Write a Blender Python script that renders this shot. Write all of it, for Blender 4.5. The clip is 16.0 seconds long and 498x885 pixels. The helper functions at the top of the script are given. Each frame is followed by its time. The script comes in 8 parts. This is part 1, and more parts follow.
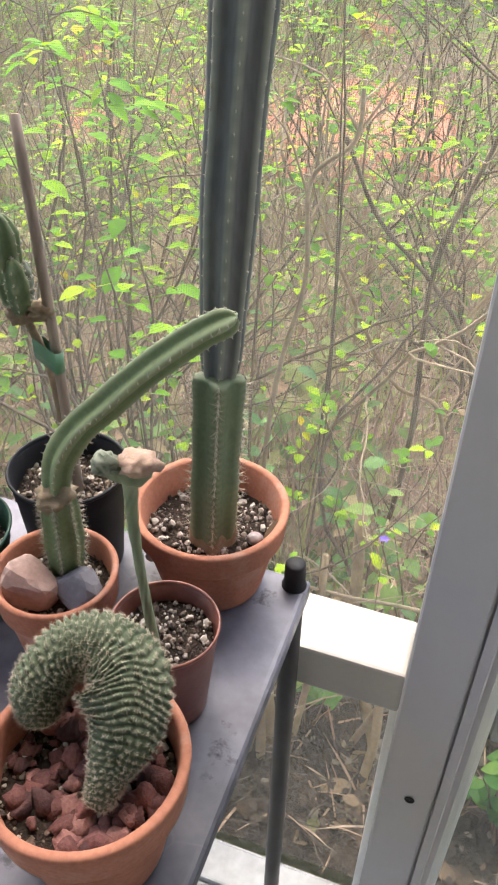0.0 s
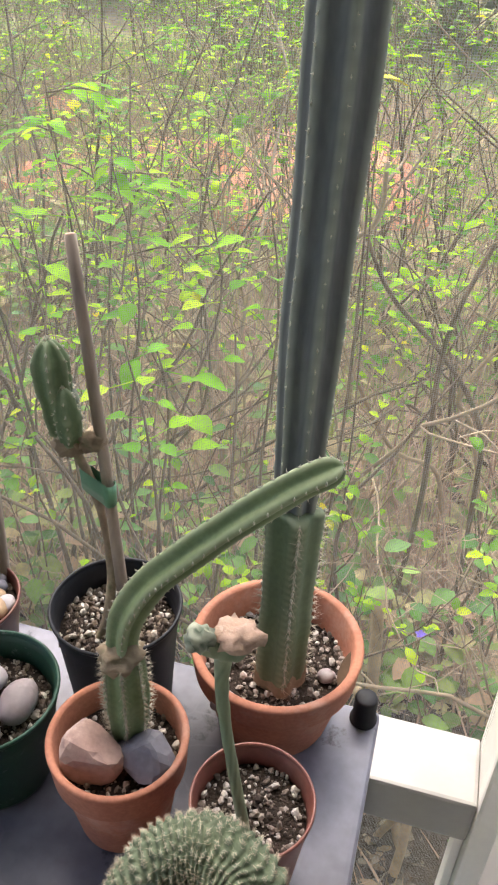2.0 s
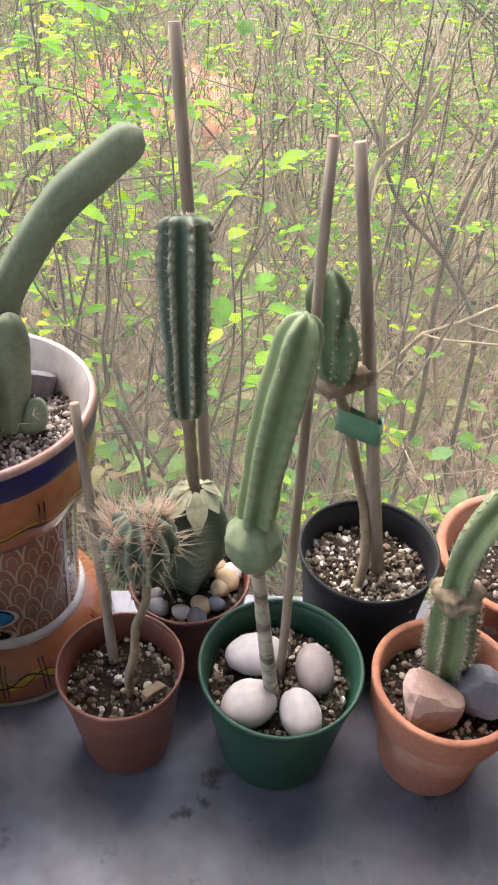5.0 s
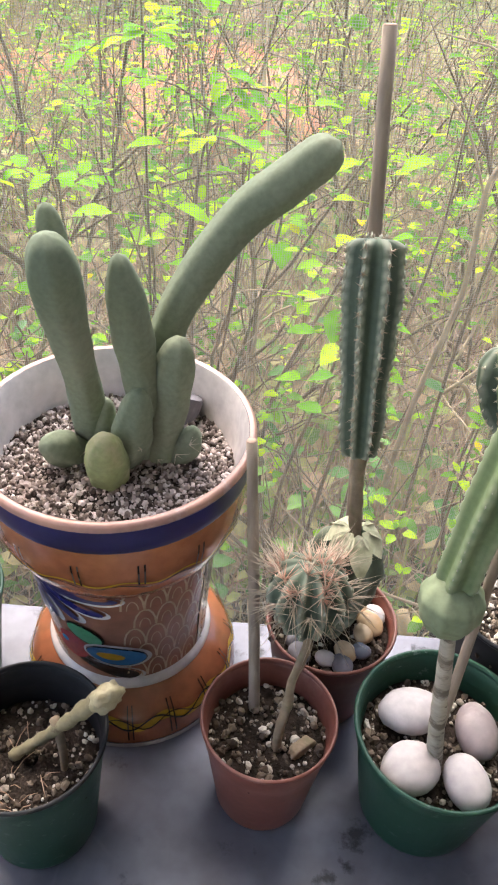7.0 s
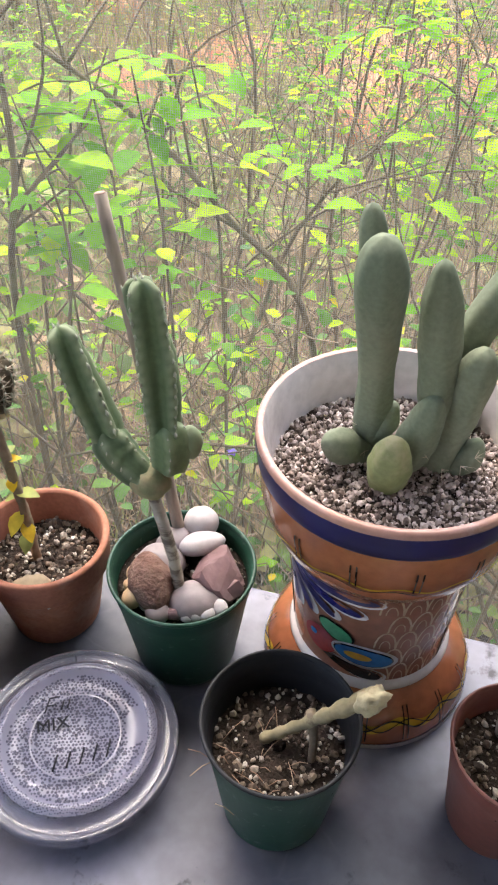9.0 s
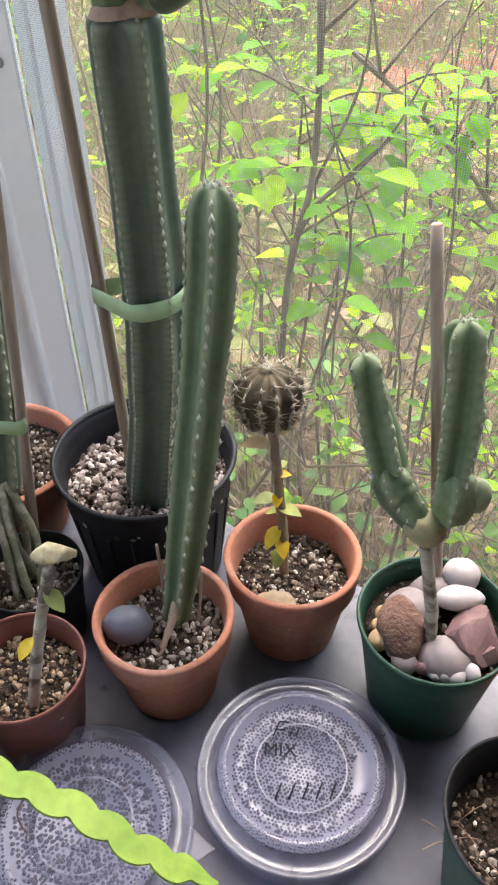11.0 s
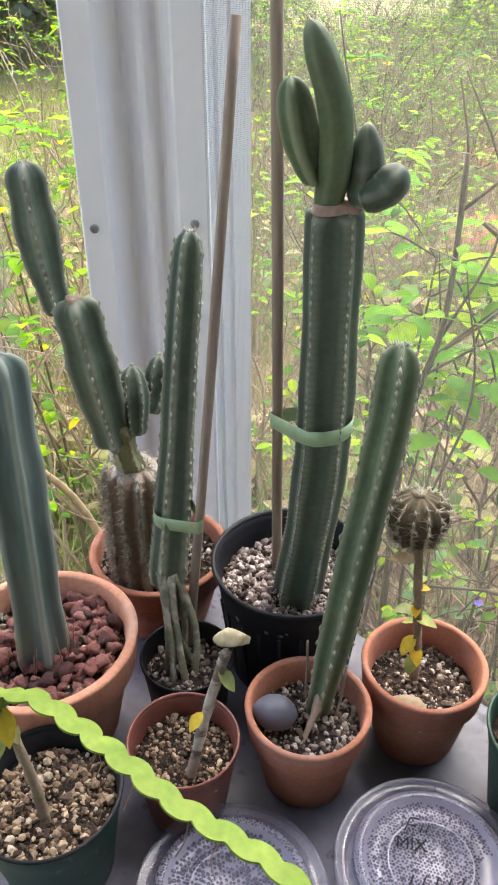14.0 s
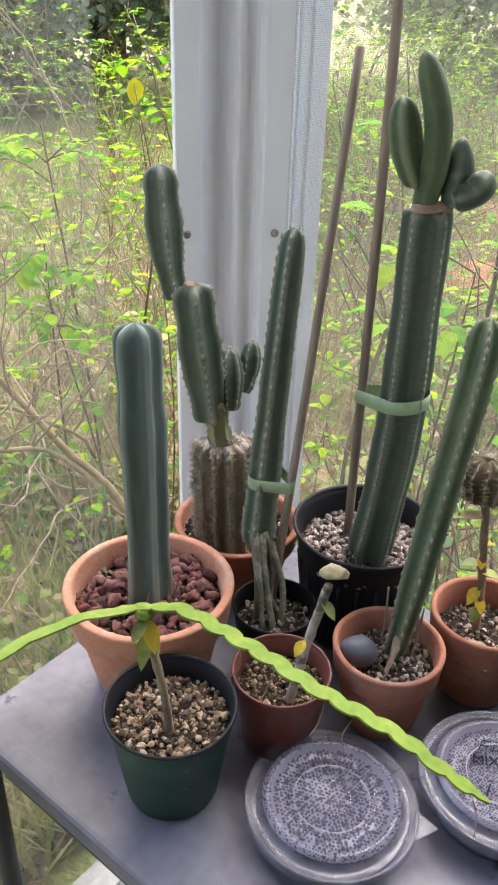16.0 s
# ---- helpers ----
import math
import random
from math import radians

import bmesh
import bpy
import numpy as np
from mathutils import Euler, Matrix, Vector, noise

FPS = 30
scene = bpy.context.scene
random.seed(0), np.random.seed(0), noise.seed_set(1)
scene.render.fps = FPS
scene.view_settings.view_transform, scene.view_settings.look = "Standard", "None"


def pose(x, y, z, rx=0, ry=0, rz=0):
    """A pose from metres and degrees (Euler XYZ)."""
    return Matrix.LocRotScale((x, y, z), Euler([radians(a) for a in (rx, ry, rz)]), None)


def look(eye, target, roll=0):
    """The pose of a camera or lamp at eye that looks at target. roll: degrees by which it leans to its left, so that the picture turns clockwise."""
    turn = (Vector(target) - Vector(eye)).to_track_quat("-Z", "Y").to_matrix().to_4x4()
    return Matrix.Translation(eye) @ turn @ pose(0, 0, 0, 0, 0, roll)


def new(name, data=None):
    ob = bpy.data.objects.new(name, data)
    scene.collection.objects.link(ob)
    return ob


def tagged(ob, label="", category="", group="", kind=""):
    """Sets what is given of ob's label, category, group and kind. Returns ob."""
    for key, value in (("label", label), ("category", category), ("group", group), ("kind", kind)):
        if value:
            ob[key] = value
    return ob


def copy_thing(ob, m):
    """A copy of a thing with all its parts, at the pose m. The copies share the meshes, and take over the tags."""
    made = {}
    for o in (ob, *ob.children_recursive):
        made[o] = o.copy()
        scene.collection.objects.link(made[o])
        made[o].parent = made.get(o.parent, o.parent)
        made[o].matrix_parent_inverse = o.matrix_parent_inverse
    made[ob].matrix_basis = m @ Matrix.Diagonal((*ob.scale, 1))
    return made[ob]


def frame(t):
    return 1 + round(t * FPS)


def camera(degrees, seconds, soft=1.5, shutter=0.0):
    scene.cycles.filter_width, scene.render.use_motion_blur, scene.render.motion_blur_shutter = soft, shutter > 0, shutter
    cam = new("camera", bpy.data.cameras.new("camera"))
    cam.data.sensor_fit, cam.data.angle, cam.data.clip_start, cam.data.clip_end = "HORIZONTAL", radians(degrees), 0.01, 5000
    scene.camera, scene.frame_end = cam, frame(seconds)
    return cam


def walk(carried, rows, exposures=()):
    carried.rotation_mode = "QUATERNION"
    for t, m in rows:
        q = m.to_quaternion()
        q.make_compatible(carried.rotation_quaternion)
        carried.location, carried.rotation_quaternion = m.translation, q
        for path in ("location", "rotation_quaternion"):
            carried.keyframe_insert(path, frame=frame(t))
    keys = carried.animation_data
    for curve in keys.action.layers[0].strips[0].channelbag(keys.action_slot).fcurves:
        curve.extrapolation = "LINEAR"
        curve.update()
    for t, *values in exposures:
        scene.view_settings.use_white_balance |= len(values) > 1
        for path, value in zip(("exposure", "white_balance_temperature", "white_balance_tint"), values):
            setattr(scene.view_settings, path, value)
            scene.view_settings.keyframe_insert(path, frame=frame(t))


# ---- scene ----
cam = camera(34.7, 16.0, soft=2.1)
METRES, EYE, TILT, LEAN, TURN = 1.1, 1.31, -37.8, -1.0, 0.0
ROWS = [
    (0.0, 0.0, 0.0, 0.0, -0.0, 0.0, -0.0),
    (0.5, -0.0321, -0.0255, 0.007, -2.28, 1.51, 0.56),
    (1.0, -0.0612, -0.0234, 0.0102, -3.31, 2.28, 0.89),
    (1.5, -0.0712, 0.0028, 0.0394, -3.5, 2.74, 1.52),
    (2.0, -0.0809, 0.0545, 0.0692, -3.29, 2.56, 1.81),
    (2.5, -0.1252, 0.1061, 0.0819, -0.61, 0.77, 1.47),
    (3.0, -0.2008, 0.1268, 0.0851, -1.4, -0.28, 1.88),
    (3.5, -0.2663, 0.1214, 0.0867, -7.34, -1.56, 5.61),
    (6.0, -0.3688, 0.1771, 0.1234, -16.36, -3.7, 10.96),
    (6.5, -0.3864, 0.1969, 0.1366, -16.51, -4.02, 10.78),
    (7.0, -0.4193, 0.2004, 0.1384, -14.24, -3.96, 8.26),
    (7.5, -0.4492, 0.1923, 0.1363, -10.72, -3.87, 5.78),
    (8.0, -0.4566, 0.1918, 0.1346, -8.84, -3.8, 5.1),
    (8.5, -0.473, 0.199, 0.1431, -6.23, -3.72, 4.12),
    (9.0, -0.488, 0.2138, 0.1527, -2.76, -3.67, 2.46),
    (9.5, -0.4965, 0.224, 0.1581, 0.02, -3.7, 0.64),
    (10.0, -0.509, 0.2362, 0.1655, 4.13, -3.95, -1.5),
    (12.5, -0.5758, 0.2014, 0.1848, 17.66, -2.51, -11.25),
    (13.0, -0.5762, 0.179, 0.1807, 17.76, 0.21, -11.29),
    (13.5, -0.574, 0.1584, 0.1724, 17.1, 2.0, -11.17),
    (14.0, -0.5838, 0.1377, 0.1622, 16.62, 3.29, -11.15),
    (14.5, -0.5909, 0.1069, 0.149, 16.03, 4.74, -11.13),
    (15.0, -0.5932, 0.079, 0.1307, 15.33, 6.01, -11.07),
    (15.5, -0.6083, 0.0547, 0.1055, 15.1, 6.48, -11.38),
    (16.0, -0.6331, 0.0419, 0.0776, 15.11, 6.89, -12.1),
]
SKY, SUN = 0.15, 1.1
EXPOSURES = [(0.0, 2.32), (1.0, 2.25), (1.5, 2.20), (2.0, 2.20), (3.0, 2.35), (5.8, 2.46), (6.8, 2.53), (8.2, 2.50), (10.0, 2.40), (12.5, 2.60), (13.5, 2.52), (15.0, 2.33), (16.0, 2.30)]
walk(cam, [(t, pose(0, 0, EYE, TILT, LEAN, TURN) @ pose(METRES * x, METRES * y, METRES * z, 90 + pitch, roll, yaw)) for t, x, y, z, yaw, pitch, roll in ROWS], EXPOSURES)

# ---- world, sun, exposure ----
world = bpy.data.worlds.new("world")
scene.world = world
world.use_nodes = True
wn = world.node_tree.nodes
sky = wn.new("ShaderNodeTexSky")
sky.sky_type = "NISHITA"
sky.sun_disc = False
sky.sun_elevation, sky.sun_rotation = radians(52), radians(-20)
sky.dust_density, sky.air_density, sky.ozone_density = 4.0, 1.0, 1.0
world.node_tree.links.new(sky.outputs[0], wn["Background"].inputs[0])
wn["Background"].inputs[1].default_value = SKY
sun_data = bpy.data.lights.new("sun", "SUN")
sun_data.energy, sun_data.angle, sun_data.color = SUN, radians(40), (1.0, 0.95, 0.86)
sun = new("sun", sun_data)
sun.matrix_world = look((0.8, 2.4, 4.0), (0, 0, 0))

# ---- small tools ----
TABLE = 0.745
ANG = radians(-19.6)
CU, SU = math.cos(ANG), math.sin(ANG)


def uv(u, v, z=0.0):
    """Porch axes (u along the back wall, v out of it) to the world."""
    return Vector((u * CU - v * SU, u * SU + v * CU, z))


def mesh_part(name, verts, faces, material, parent=None, label="", smooth=True):
    me = bpy.data.meshes.new(name)
    me.from_pydata([tuple(v) for v in verts], [], faces)
    me.update()
    for m in (material if isinstance(material, (list, tuple)) else [material]):
        me.materials.append(m)
    if smooth:
        me.polygons.foreach_set("use_smooth", [True] * len(me.polygons))
    ob = new(name, me)
    if parent is not None:
        ob.parent = parent
    if label:
        tagged(ob, label)
    return ob


def part(name, bm, material, parent=None, label="", smooth=False):
    me = bpy.data.meshes.new(name)
    bm.to_mesh(me)
    bm.free()
    me.materials.append(material)
    if smooth:
        me.polygons.foreach_set("use_smooth", [True] * len(me.polygons))
    ob = new(name, me)
    if parent is not None:
        ob.parent = parent
    if label:
        tagged(ob, label)
    return ob


def thing(name, label, category, loc=(0, 0, 0), group="", rz=0.0, kind=""):
    ob = new(name)
    ob.empty_display_size = 0.02
    ob.matrix_world = Matrix.Translation(loc) @ Matrix.Rotation(rz, 4, "Z")
    return tagged(ob, label, category, group, kind)


def box_bm(lo, hi, bevel=0.003, segs=2):
    bm = bmesh.new()
    bmesh.ops.create_cube(bm, size=1.0)
    c = [(a + b) / 2 for a, b in zip(lo, hi)]
    s = [b - a for a, b in zip(lo, hi)]
    for v in bm.verts:
        v.co = Vector([c[i] + v.co[i] * s[i] for i in range(3)])
    if bevel:
        bmesh.ops.bevel(bm, geom=bm.edges[:], offset=bevel, segments=segs, affect="EDGES", profile=0.6)
    return bm


def lathe(profile, seg=56, wobble=0.0, seed=0):
    """Verts and faces of a turned shape; profile is a list of (radius, height)."""
    rng = random.Random(seed)
    ph = rng.uniform(0, 6)
    V, F = [], []
    for r, z in profile:
        for i in range(seg):
            a = 2 * math.pi * i / seg
            k = 1 + wobble * math.sin(3 * a + ph + z * 30)
            V.append((r * k * math.cos(a), r * k * math.sin(a), z))
    for j in range(len(profile) - 1):
        for i in range(seg):
            n = (i + 1) % seg
            F.append((j * seg + i, j * seg + n, (j + 1) * seg + n, (j + 1) * seg + i))
    return V, F


def smooth_path(pts, n=24):
    """Catmull-Rom through the points."""
    P = [Vector(p) for p in pts]
    if len(P) == 2:
        return [P[0].lerp(P[1], i / n) for i in range(n + 1)]
    E = [P[0] * 2 - P[1]] + P + [P[-1] * 2 - P[-2]]
    out = []
    m = len(P) - 1
    for i in range(n + 1):
        f = i / n * m
        k = min(int(f), m - 1)
        t = f - k
        a, b, c, d = E[k], E[k + 1], E[k + 2], E[k + 3]
        out.append(0.5 * ((2 * b) + (c - a) * t + (2 * a - 5 * b + 4 * c - d) * t * t + (3 * b - a - 3 * c + d) * t ** 3))
    return out


def frames_along(path):
    """Tangent and two normals at each point, carried without twist."""
    n = len(path)
    T = [(path[min(i + 1, n - 1)] - path[max(i - 1, 0)]).normalized() for i in range(n)]
    up = Vector((0, -1, 0.1))
    N = (up - T[0] * up.dot(T[0])).normalized()
    out = []
    for t in T:
        N = (N - t * N.dot(t)).normalized()
        out.append((t, N, t.cross(N)))
    return out


def tube(path, radii, sides=8, bump=0.0, seed=0, cap=True):
    rng = random.Random(seed)
    fr = frames_along(path)
    V, F = [], []
    for p, (t, a, b), r in zip(path, fr, radii):
        for i in range(sides):
            w = 2 * math.pi * i / sides
            k = r * (1 + bump * rng.uniform(-1, 1))
            V.append(p + (a * math.cos(w) + b * math.sin(w)) * k)
    m = len(path)
    for j in range(m - 1):
        for i in range(sides):
            n = (i + 1) % sides
            F.append((j * sides + i, j * sides + n, (j + 1) * sides + n, (j + 1) * sides + i))
    if cap:
        F.append(tuple(range(sides))[::-1])
        F.append(tuple((m - 1) * sides + i for i in range(sides)))
    return V, F


def merge(*sets):
    V, F = [], []
    for v, f in sets:
        o = len(V)
        V += list(v)
        F += [tuple(i + o for i in q) for q in f]
    return V, F


def ribbed(pts, radius, ribs, depth=0.25, n=40, per=8, tip=0.12, foot=0.04, wave=0.03, twist=0.0, flat_top=False, seed=0, sharp=1.15, scallop=0.012, turn=0.0, step=0.0075):
    """A ribbed cactus column along the points: verts, faces and areole sites (place, outward)."""
    rng = random.Random(seed)
    path = smooth_path(pts, 40)
    L = sum((path[i + 1] - path[i]).length for i in range(40))
    cnt = int(L / max(step, L / (40 if step > 0.007 else 80)))
    if scallop:
        n = max(n, 5 * cnt)
    path = smooth_path(pts, n)
    L = sum((path[i + 1] - path[i]).length for i in range(n))
    fr = frames_along(path)
    seg = ribs * per
    rads = radius if isinstance(radius, (list, tuple)) else [radius]
    V, F, S = [], [], []
    ph = rng.uniform(0, 6)
    d = 0.0
    for j in range(n + 1):
        if j:
            d += (path[j] - path[j - 1]).length
        f = d / L
        q = f * (len(rads) - 1)
        k = min(int(q), max(len(rads) - 2, 0))
        R = rads[k] if len(rads) == 1 else rads[k] + (rads[k + 1] - rads[k]) * (q - k)
        if f > 1 - tip:
            x = (f - 1 + tip) / tip
            R *= math.sqrt(max(0.0, 1 - x ** (5 if flat_top else 2.2))) * 0.98 + 0.02
        if f < foot:
            R *= 0.8 + 0.2 * math.sqrt(f / foot)
        R *= 1 + wave * math.sin(f * 9 + ph) + wave * 0.7 * math.sin(f * 23 + ph * 2)
        t, a, b = fr[j]
        for i in range(seg):
            w = 2 * math.pi * i / seg + twist * f + turn
            c = (0.5 + 0.5 * math.cos(2 * math.pi * i / per)) ** sharp
            r = R * (1 - depth * (1 - c))
            if scallop:
                r *= 1 + scallop * c ** 4 * math.cos(2 * math.pi * (f * cnt - 0.3 * (round(i / per) % ribs % 2)))
            r *= 1 + 0.02 * noise.noise(Vector((w * 2, f * L * 60, seed)))
            V.append(path[j] + (a * math.cos(w) + b * math.sin(w)) * r)
    for j in range(n):
        for i in range(seg):
            m = (i + 1) % seg
            F.append((j * seg + i, j * seg + m, (j + 1) * seg + m, (j + 1) * seg + i))
    F.append(tuple(range(seg))[::-1])
    F.append(tuple(n * seg + i for i in range(seg)))
    for s in range(1, cnt + 1):
        for i in range(ribs):
            f = min(0.995, (s + 0.5 * (i % 2) * 0.6) / cnt)
            j = min(int(f * n), n - 1)
            p = V[j * seg + i * per] .lerp(V[(j + 1) * seg + i * per], f * n - j)
            o = (p - path[j].lerp(path[j + 1], f * n - j))
            if o.length > 1e-6:
                S.append((p, o.normalized()))
    return V, F, S


def spines(sites, length, count, thick=0.0004, spread=0.9, seed=0, up=0.0):
    rng = random.Random(seed)
    V, F = [], []
    for p, o in sites:
        for _ in range(count):
            d = (o + Vector((rng.gauss(0, 1), rng.gauss(0, 1), rng.gauss(0, 1) + up)) * spread * 0.5).normalized()
            s = d.orthogonal().normalized() * thick
            q = d.cross(s)
            k = len(V)
            V += [p + s, p - s * 0.5 + q * 0.87, p - s * 0.5 - q * 0.87, p + d * length * rng.uniform(0.5, 1.15)]
            F += [(k, k + 1, k + 3), (k + 1, k + 2, k + 3), (k + 2, k, k + 3)]
    return V, F


def dots(sites, size, seed=0):
    """Small pale felt pads (areoles) on the ribs."""
    rng = random.Random(seed)
    V, F = [], []
    for p, o in sites:
        r = size * rng.uniform(0.7, 1.2)
        a = Vector((0, 0, 1)) - o * o.z
        a = (a.normalized() if a.length > 0.2 else o.orthogonal().normalized()) * r * 2.5
        b = o.cross(a).normalized() * r
        c = p + o * r * 0.1
        k = len(V)
        V += [c + a, c + b, c - a, c - b, c + o * r * 0.8, c - o * r]
        for i in range(4):
            F += [(k + i, k + (i + 1) % 4, k + 4), (k + (i + 1) % 4, k + i, k + 5)]
    return V, F


ICO = bmesh.new()
bmesh.ops.create_icosphere(ICO, subdivisions=2, radius=1.0)
ICO2_V, ICO2_F = [v.co.copy() for v in ICO.verts], [tuple(v.index for v in f.verts) for f in ICO.faces]
ICO.free()
ICO = bmesh.new()
bmesh.ops.create_icosphere(ICO, subdivisions=3, radius=1.0)
ICO3_V, ICO3_F = [v.co.copy() for v in ICO.verts], [tuple(v.index for v in f.verts) for f in ICO.faces]
ICO.free()
ICO = bmesh.new()
bmesh.ops.create_icosphere(ICO, subdivisions=1, radius=1.0)
ICO1_V, ICO1_F = [v.co.copy() for v in ICO.verts], [tuple(v.index for v in f.verts) for f in ICO.faces]
ICO.free()


def lump(center, size, seed=0, rough=0.15, freq=1.4, rz=0.0, tilt=0.0, fine=True, chop=0):
    """A stone: a noisy ball, with flat broken faces where chop > 0."""
    rng = random.Random(seed)
    m = Matrix.Translation(center) @ Euler((tilt, tilt * 0.6, rz)).to_matrix().to_4x4()
    planes = [(Vector((rng.gauss(0, 1), rng.gauss(0, 1), rng.gauss(0, 1))).normalized(), rng.uniform(0.42, 0.68)) for _ in range(chop)]
    off = Vector((seed * 3.1, seed * 1.7, seed * 0.9))
    V = []
    for v in (ICO3_V if fine else ICO2_V):
        p = v * (1 + rough * noise.noise(v * freq + off) + rough * 0.35 * noise.noise(v * freq * 4 + off))
        for nrm, dist in planes:
            h = p.dot(nrm)
            if h > dist:
                p = p - nrm * (h - dist) * 0.95
        V.append(m @ Vector((p.x * size[0], p.y * size[1], p.z * size[2])))
    return V, (ICO3_F if fine else ICO2_F)


# ---- materials ----
def nodes_of(name):
    m = bpy.data.materials.new(name)
    m.use_nodes = True
    nt = m.node_tree
    return m, nt, nt.nodes["Principled BSDF"]


def ramp_node(nt, stops):
    r = nt.nodes.new("ShaderNodeValToRGB")
    e = r.color_ramp.elements
    while len(e) < len(stops):
        e.new(0.5)
    for el, (pos, col) in zip(e, stops):
        el.position, el.color = pos, (*col, 1)
    return r


def mat(name, c1, c2=None, rough=0.6, scale=40.0, fine=220.0, bump=0.15, metal=0.0, spec=0.5, lo=0.35, hi=0.65, bumpd=0.001, stain=None, stain_scale=12.0, stain_lo=0.55, stain_hi=0.7, coat=0.0, stretch=(1, 1, 1), rvar=0.15, grain=0.5, crest=None, crest_lo=0.508, crest_hi=0.555, veins=None):
    """Two-scale mottled surface: broad patches between c1 and c2, fine grain in colour, gloss and relief, and optional stains."""
    m, nt, bs = nodes_of(name)
    L = nt.links.new
    tc = nt.nodes.new("ShaderNodeTexCoord")
    mp = nt.nodes.new("ShaderNodeMapping")
    mp.inputs["Scale"].default_value = stretch
    L(tc.outputs["Object"], mp.inputs[0])
    oi = nt.nodes.new("ShaderNodeObjectInfo")
    add = nt.nodes.new("ShaderNodeVectorMath")
    add.operation = "ADD"
    L(mp.outputs[0], add.inputs[0])
    L(oi.outputs["Random"], add.inputs[1])
    n1 = nt.nodes.new("ShaderNodeTexNoise")
    n1.inputs["Scale"].default_value, n1.inputs["Detail"].default_value = scale, 5
    n2 = nt.nodes.new("ShaderNodeTexNoise")
    n2.inputs["Scale"].default_value, n2.inputs["Detail"].default_value = fine, 3
    for q in (n1, n2):
        L(add.outputs[0], q.inputs["Vector"])
    c2 = c2 or tuple(x * 0.75 for x in c1)
    r = ramp_node(nt, [(lo, c1), (hi, c2)])
    L(n1.outputs[0], r.inputs[0])
    mix = nt.nodes.new("ShaderNodeMixRGB")
    mix.blend_type = "MULTIPLY"
    mix.inputs[0].default_value = grain
    g = ramp_node(nt, [(0.3, (0.7, 0.7, 0.7)), (0.7, (1.15, 1.15, 1.15))])
    L(n2.outputs[0], g.inputs[0])
    L(r.outputs[0], mix.inputs[1])
    L(g.outputs[0], mix.inputs[2])
    col = mix.outputs[0]
    if stain:
        n3 = nt.nodes.new("ShaderNodeTexNoise")
        n3.inputs["Scale"].default_value, n3.inputs["Detail"].default_value, n3.inputs["Roughness"].default_value = stain_scale, 8, 0.65
        L(add.outputs[0], n3.inputs["Vector"])
        k = ramp_node(nt, [(stain_lo, (0, 0, 0)), (stain_hi, (1, 1, 1))])
        L(n3.outputs[0], k.inputs[0])
        mx = nt.nodes.new("ShaderNodeMixRGB")
        L(k.outputs[0], mx.inputs[0])
        L(col, mx.inputs[1])
        mx.inputs[2].default_value = (*stain, 1)
        col = mx.outputs[0]
    if veins:
        vo = nt.nodes.new("ShaderNodeTexVoronoi")
        vo.feature = "DISTANCE_TO_EDGE"
        vo.inputs["Scale"].default_value = 22.0
        bend = nt.nodes.new("ShaderNodeMixRGB")
        bend.blend_type, bend.inputs[0].default_value = "ADD", 0.06
        L(add.outputs[0], bend.inputs[1])
        L(n1.outputs["Color"], bend.inputs[2])
        L(bend.outputs[0], vo.inputs["Vector"])
        vk = ramp_node(nt, [(0.0, (1, 1, 1)), (0.035, (0, 0, 0))])
        L(vo.outputs[0], vk.inputs[0])
        cut = nt.nodes.new("ShaderNodeMath")
        cut.operation = "MULTIPLY"
        part_of = ramp_node(nt, [(0.5, (0, 0, 0)), (0.62, (0.8, 0.8, 0.8))])
        L(n1.outputs[0], part_of.inputs[0])
        L(vk.outputs[0], cut.inputs[0])
        L(part_of.outputs[0], cut.inputs[1])
        vm = nt.nodes.new("ShaderNodeMixRGB")
        L(cut.outputs[0], vm.inputs[0])
        L(col, vm.inputs[1])
        vm.inputs[2].default_value = (*veins, 1)
        col = vm.outputs[0]
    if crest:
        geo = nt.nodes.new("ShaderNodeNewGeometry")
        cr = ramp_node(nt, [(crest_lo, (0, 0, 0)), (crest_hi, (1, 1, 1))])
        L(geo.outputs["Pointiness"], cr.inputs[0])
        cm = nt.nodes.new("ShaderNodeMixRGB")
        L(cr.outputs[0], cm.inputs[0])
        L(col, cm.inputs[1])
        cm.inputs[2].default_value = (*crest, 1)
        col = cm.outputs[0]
    L(col, bs.inputs["Base Color"])
    mr = nt.nodes.new("ShaderNodeMapRange")
    mr.inputs["To Min"].default_value, mr.inputs["To Max"].default_value = max(0.03, rough - rvar), min(1, rough + rvar)
    L(n1.outputs[0], mr.inputs[0])
    L(mr.outputs[0], bs.inputs["Roughness"])
    bs.inputs["Metallic"].default_value = metal
    bs.inputs["Specular IOR Level"].default_value = spec
    bs.inputs["Coat Weight"].default_value = coat
    if bump:
        b = nt.nodes.new("ShaderNodeBump")
        b.inputs["Strength"].default_value, b.inputs["Distance"].default_value = bump, bumpd
        L(n2.outputs[0], b.inputs["Height"])
        L(b.outputs[0], bs.inputs["Normal"])
    return m


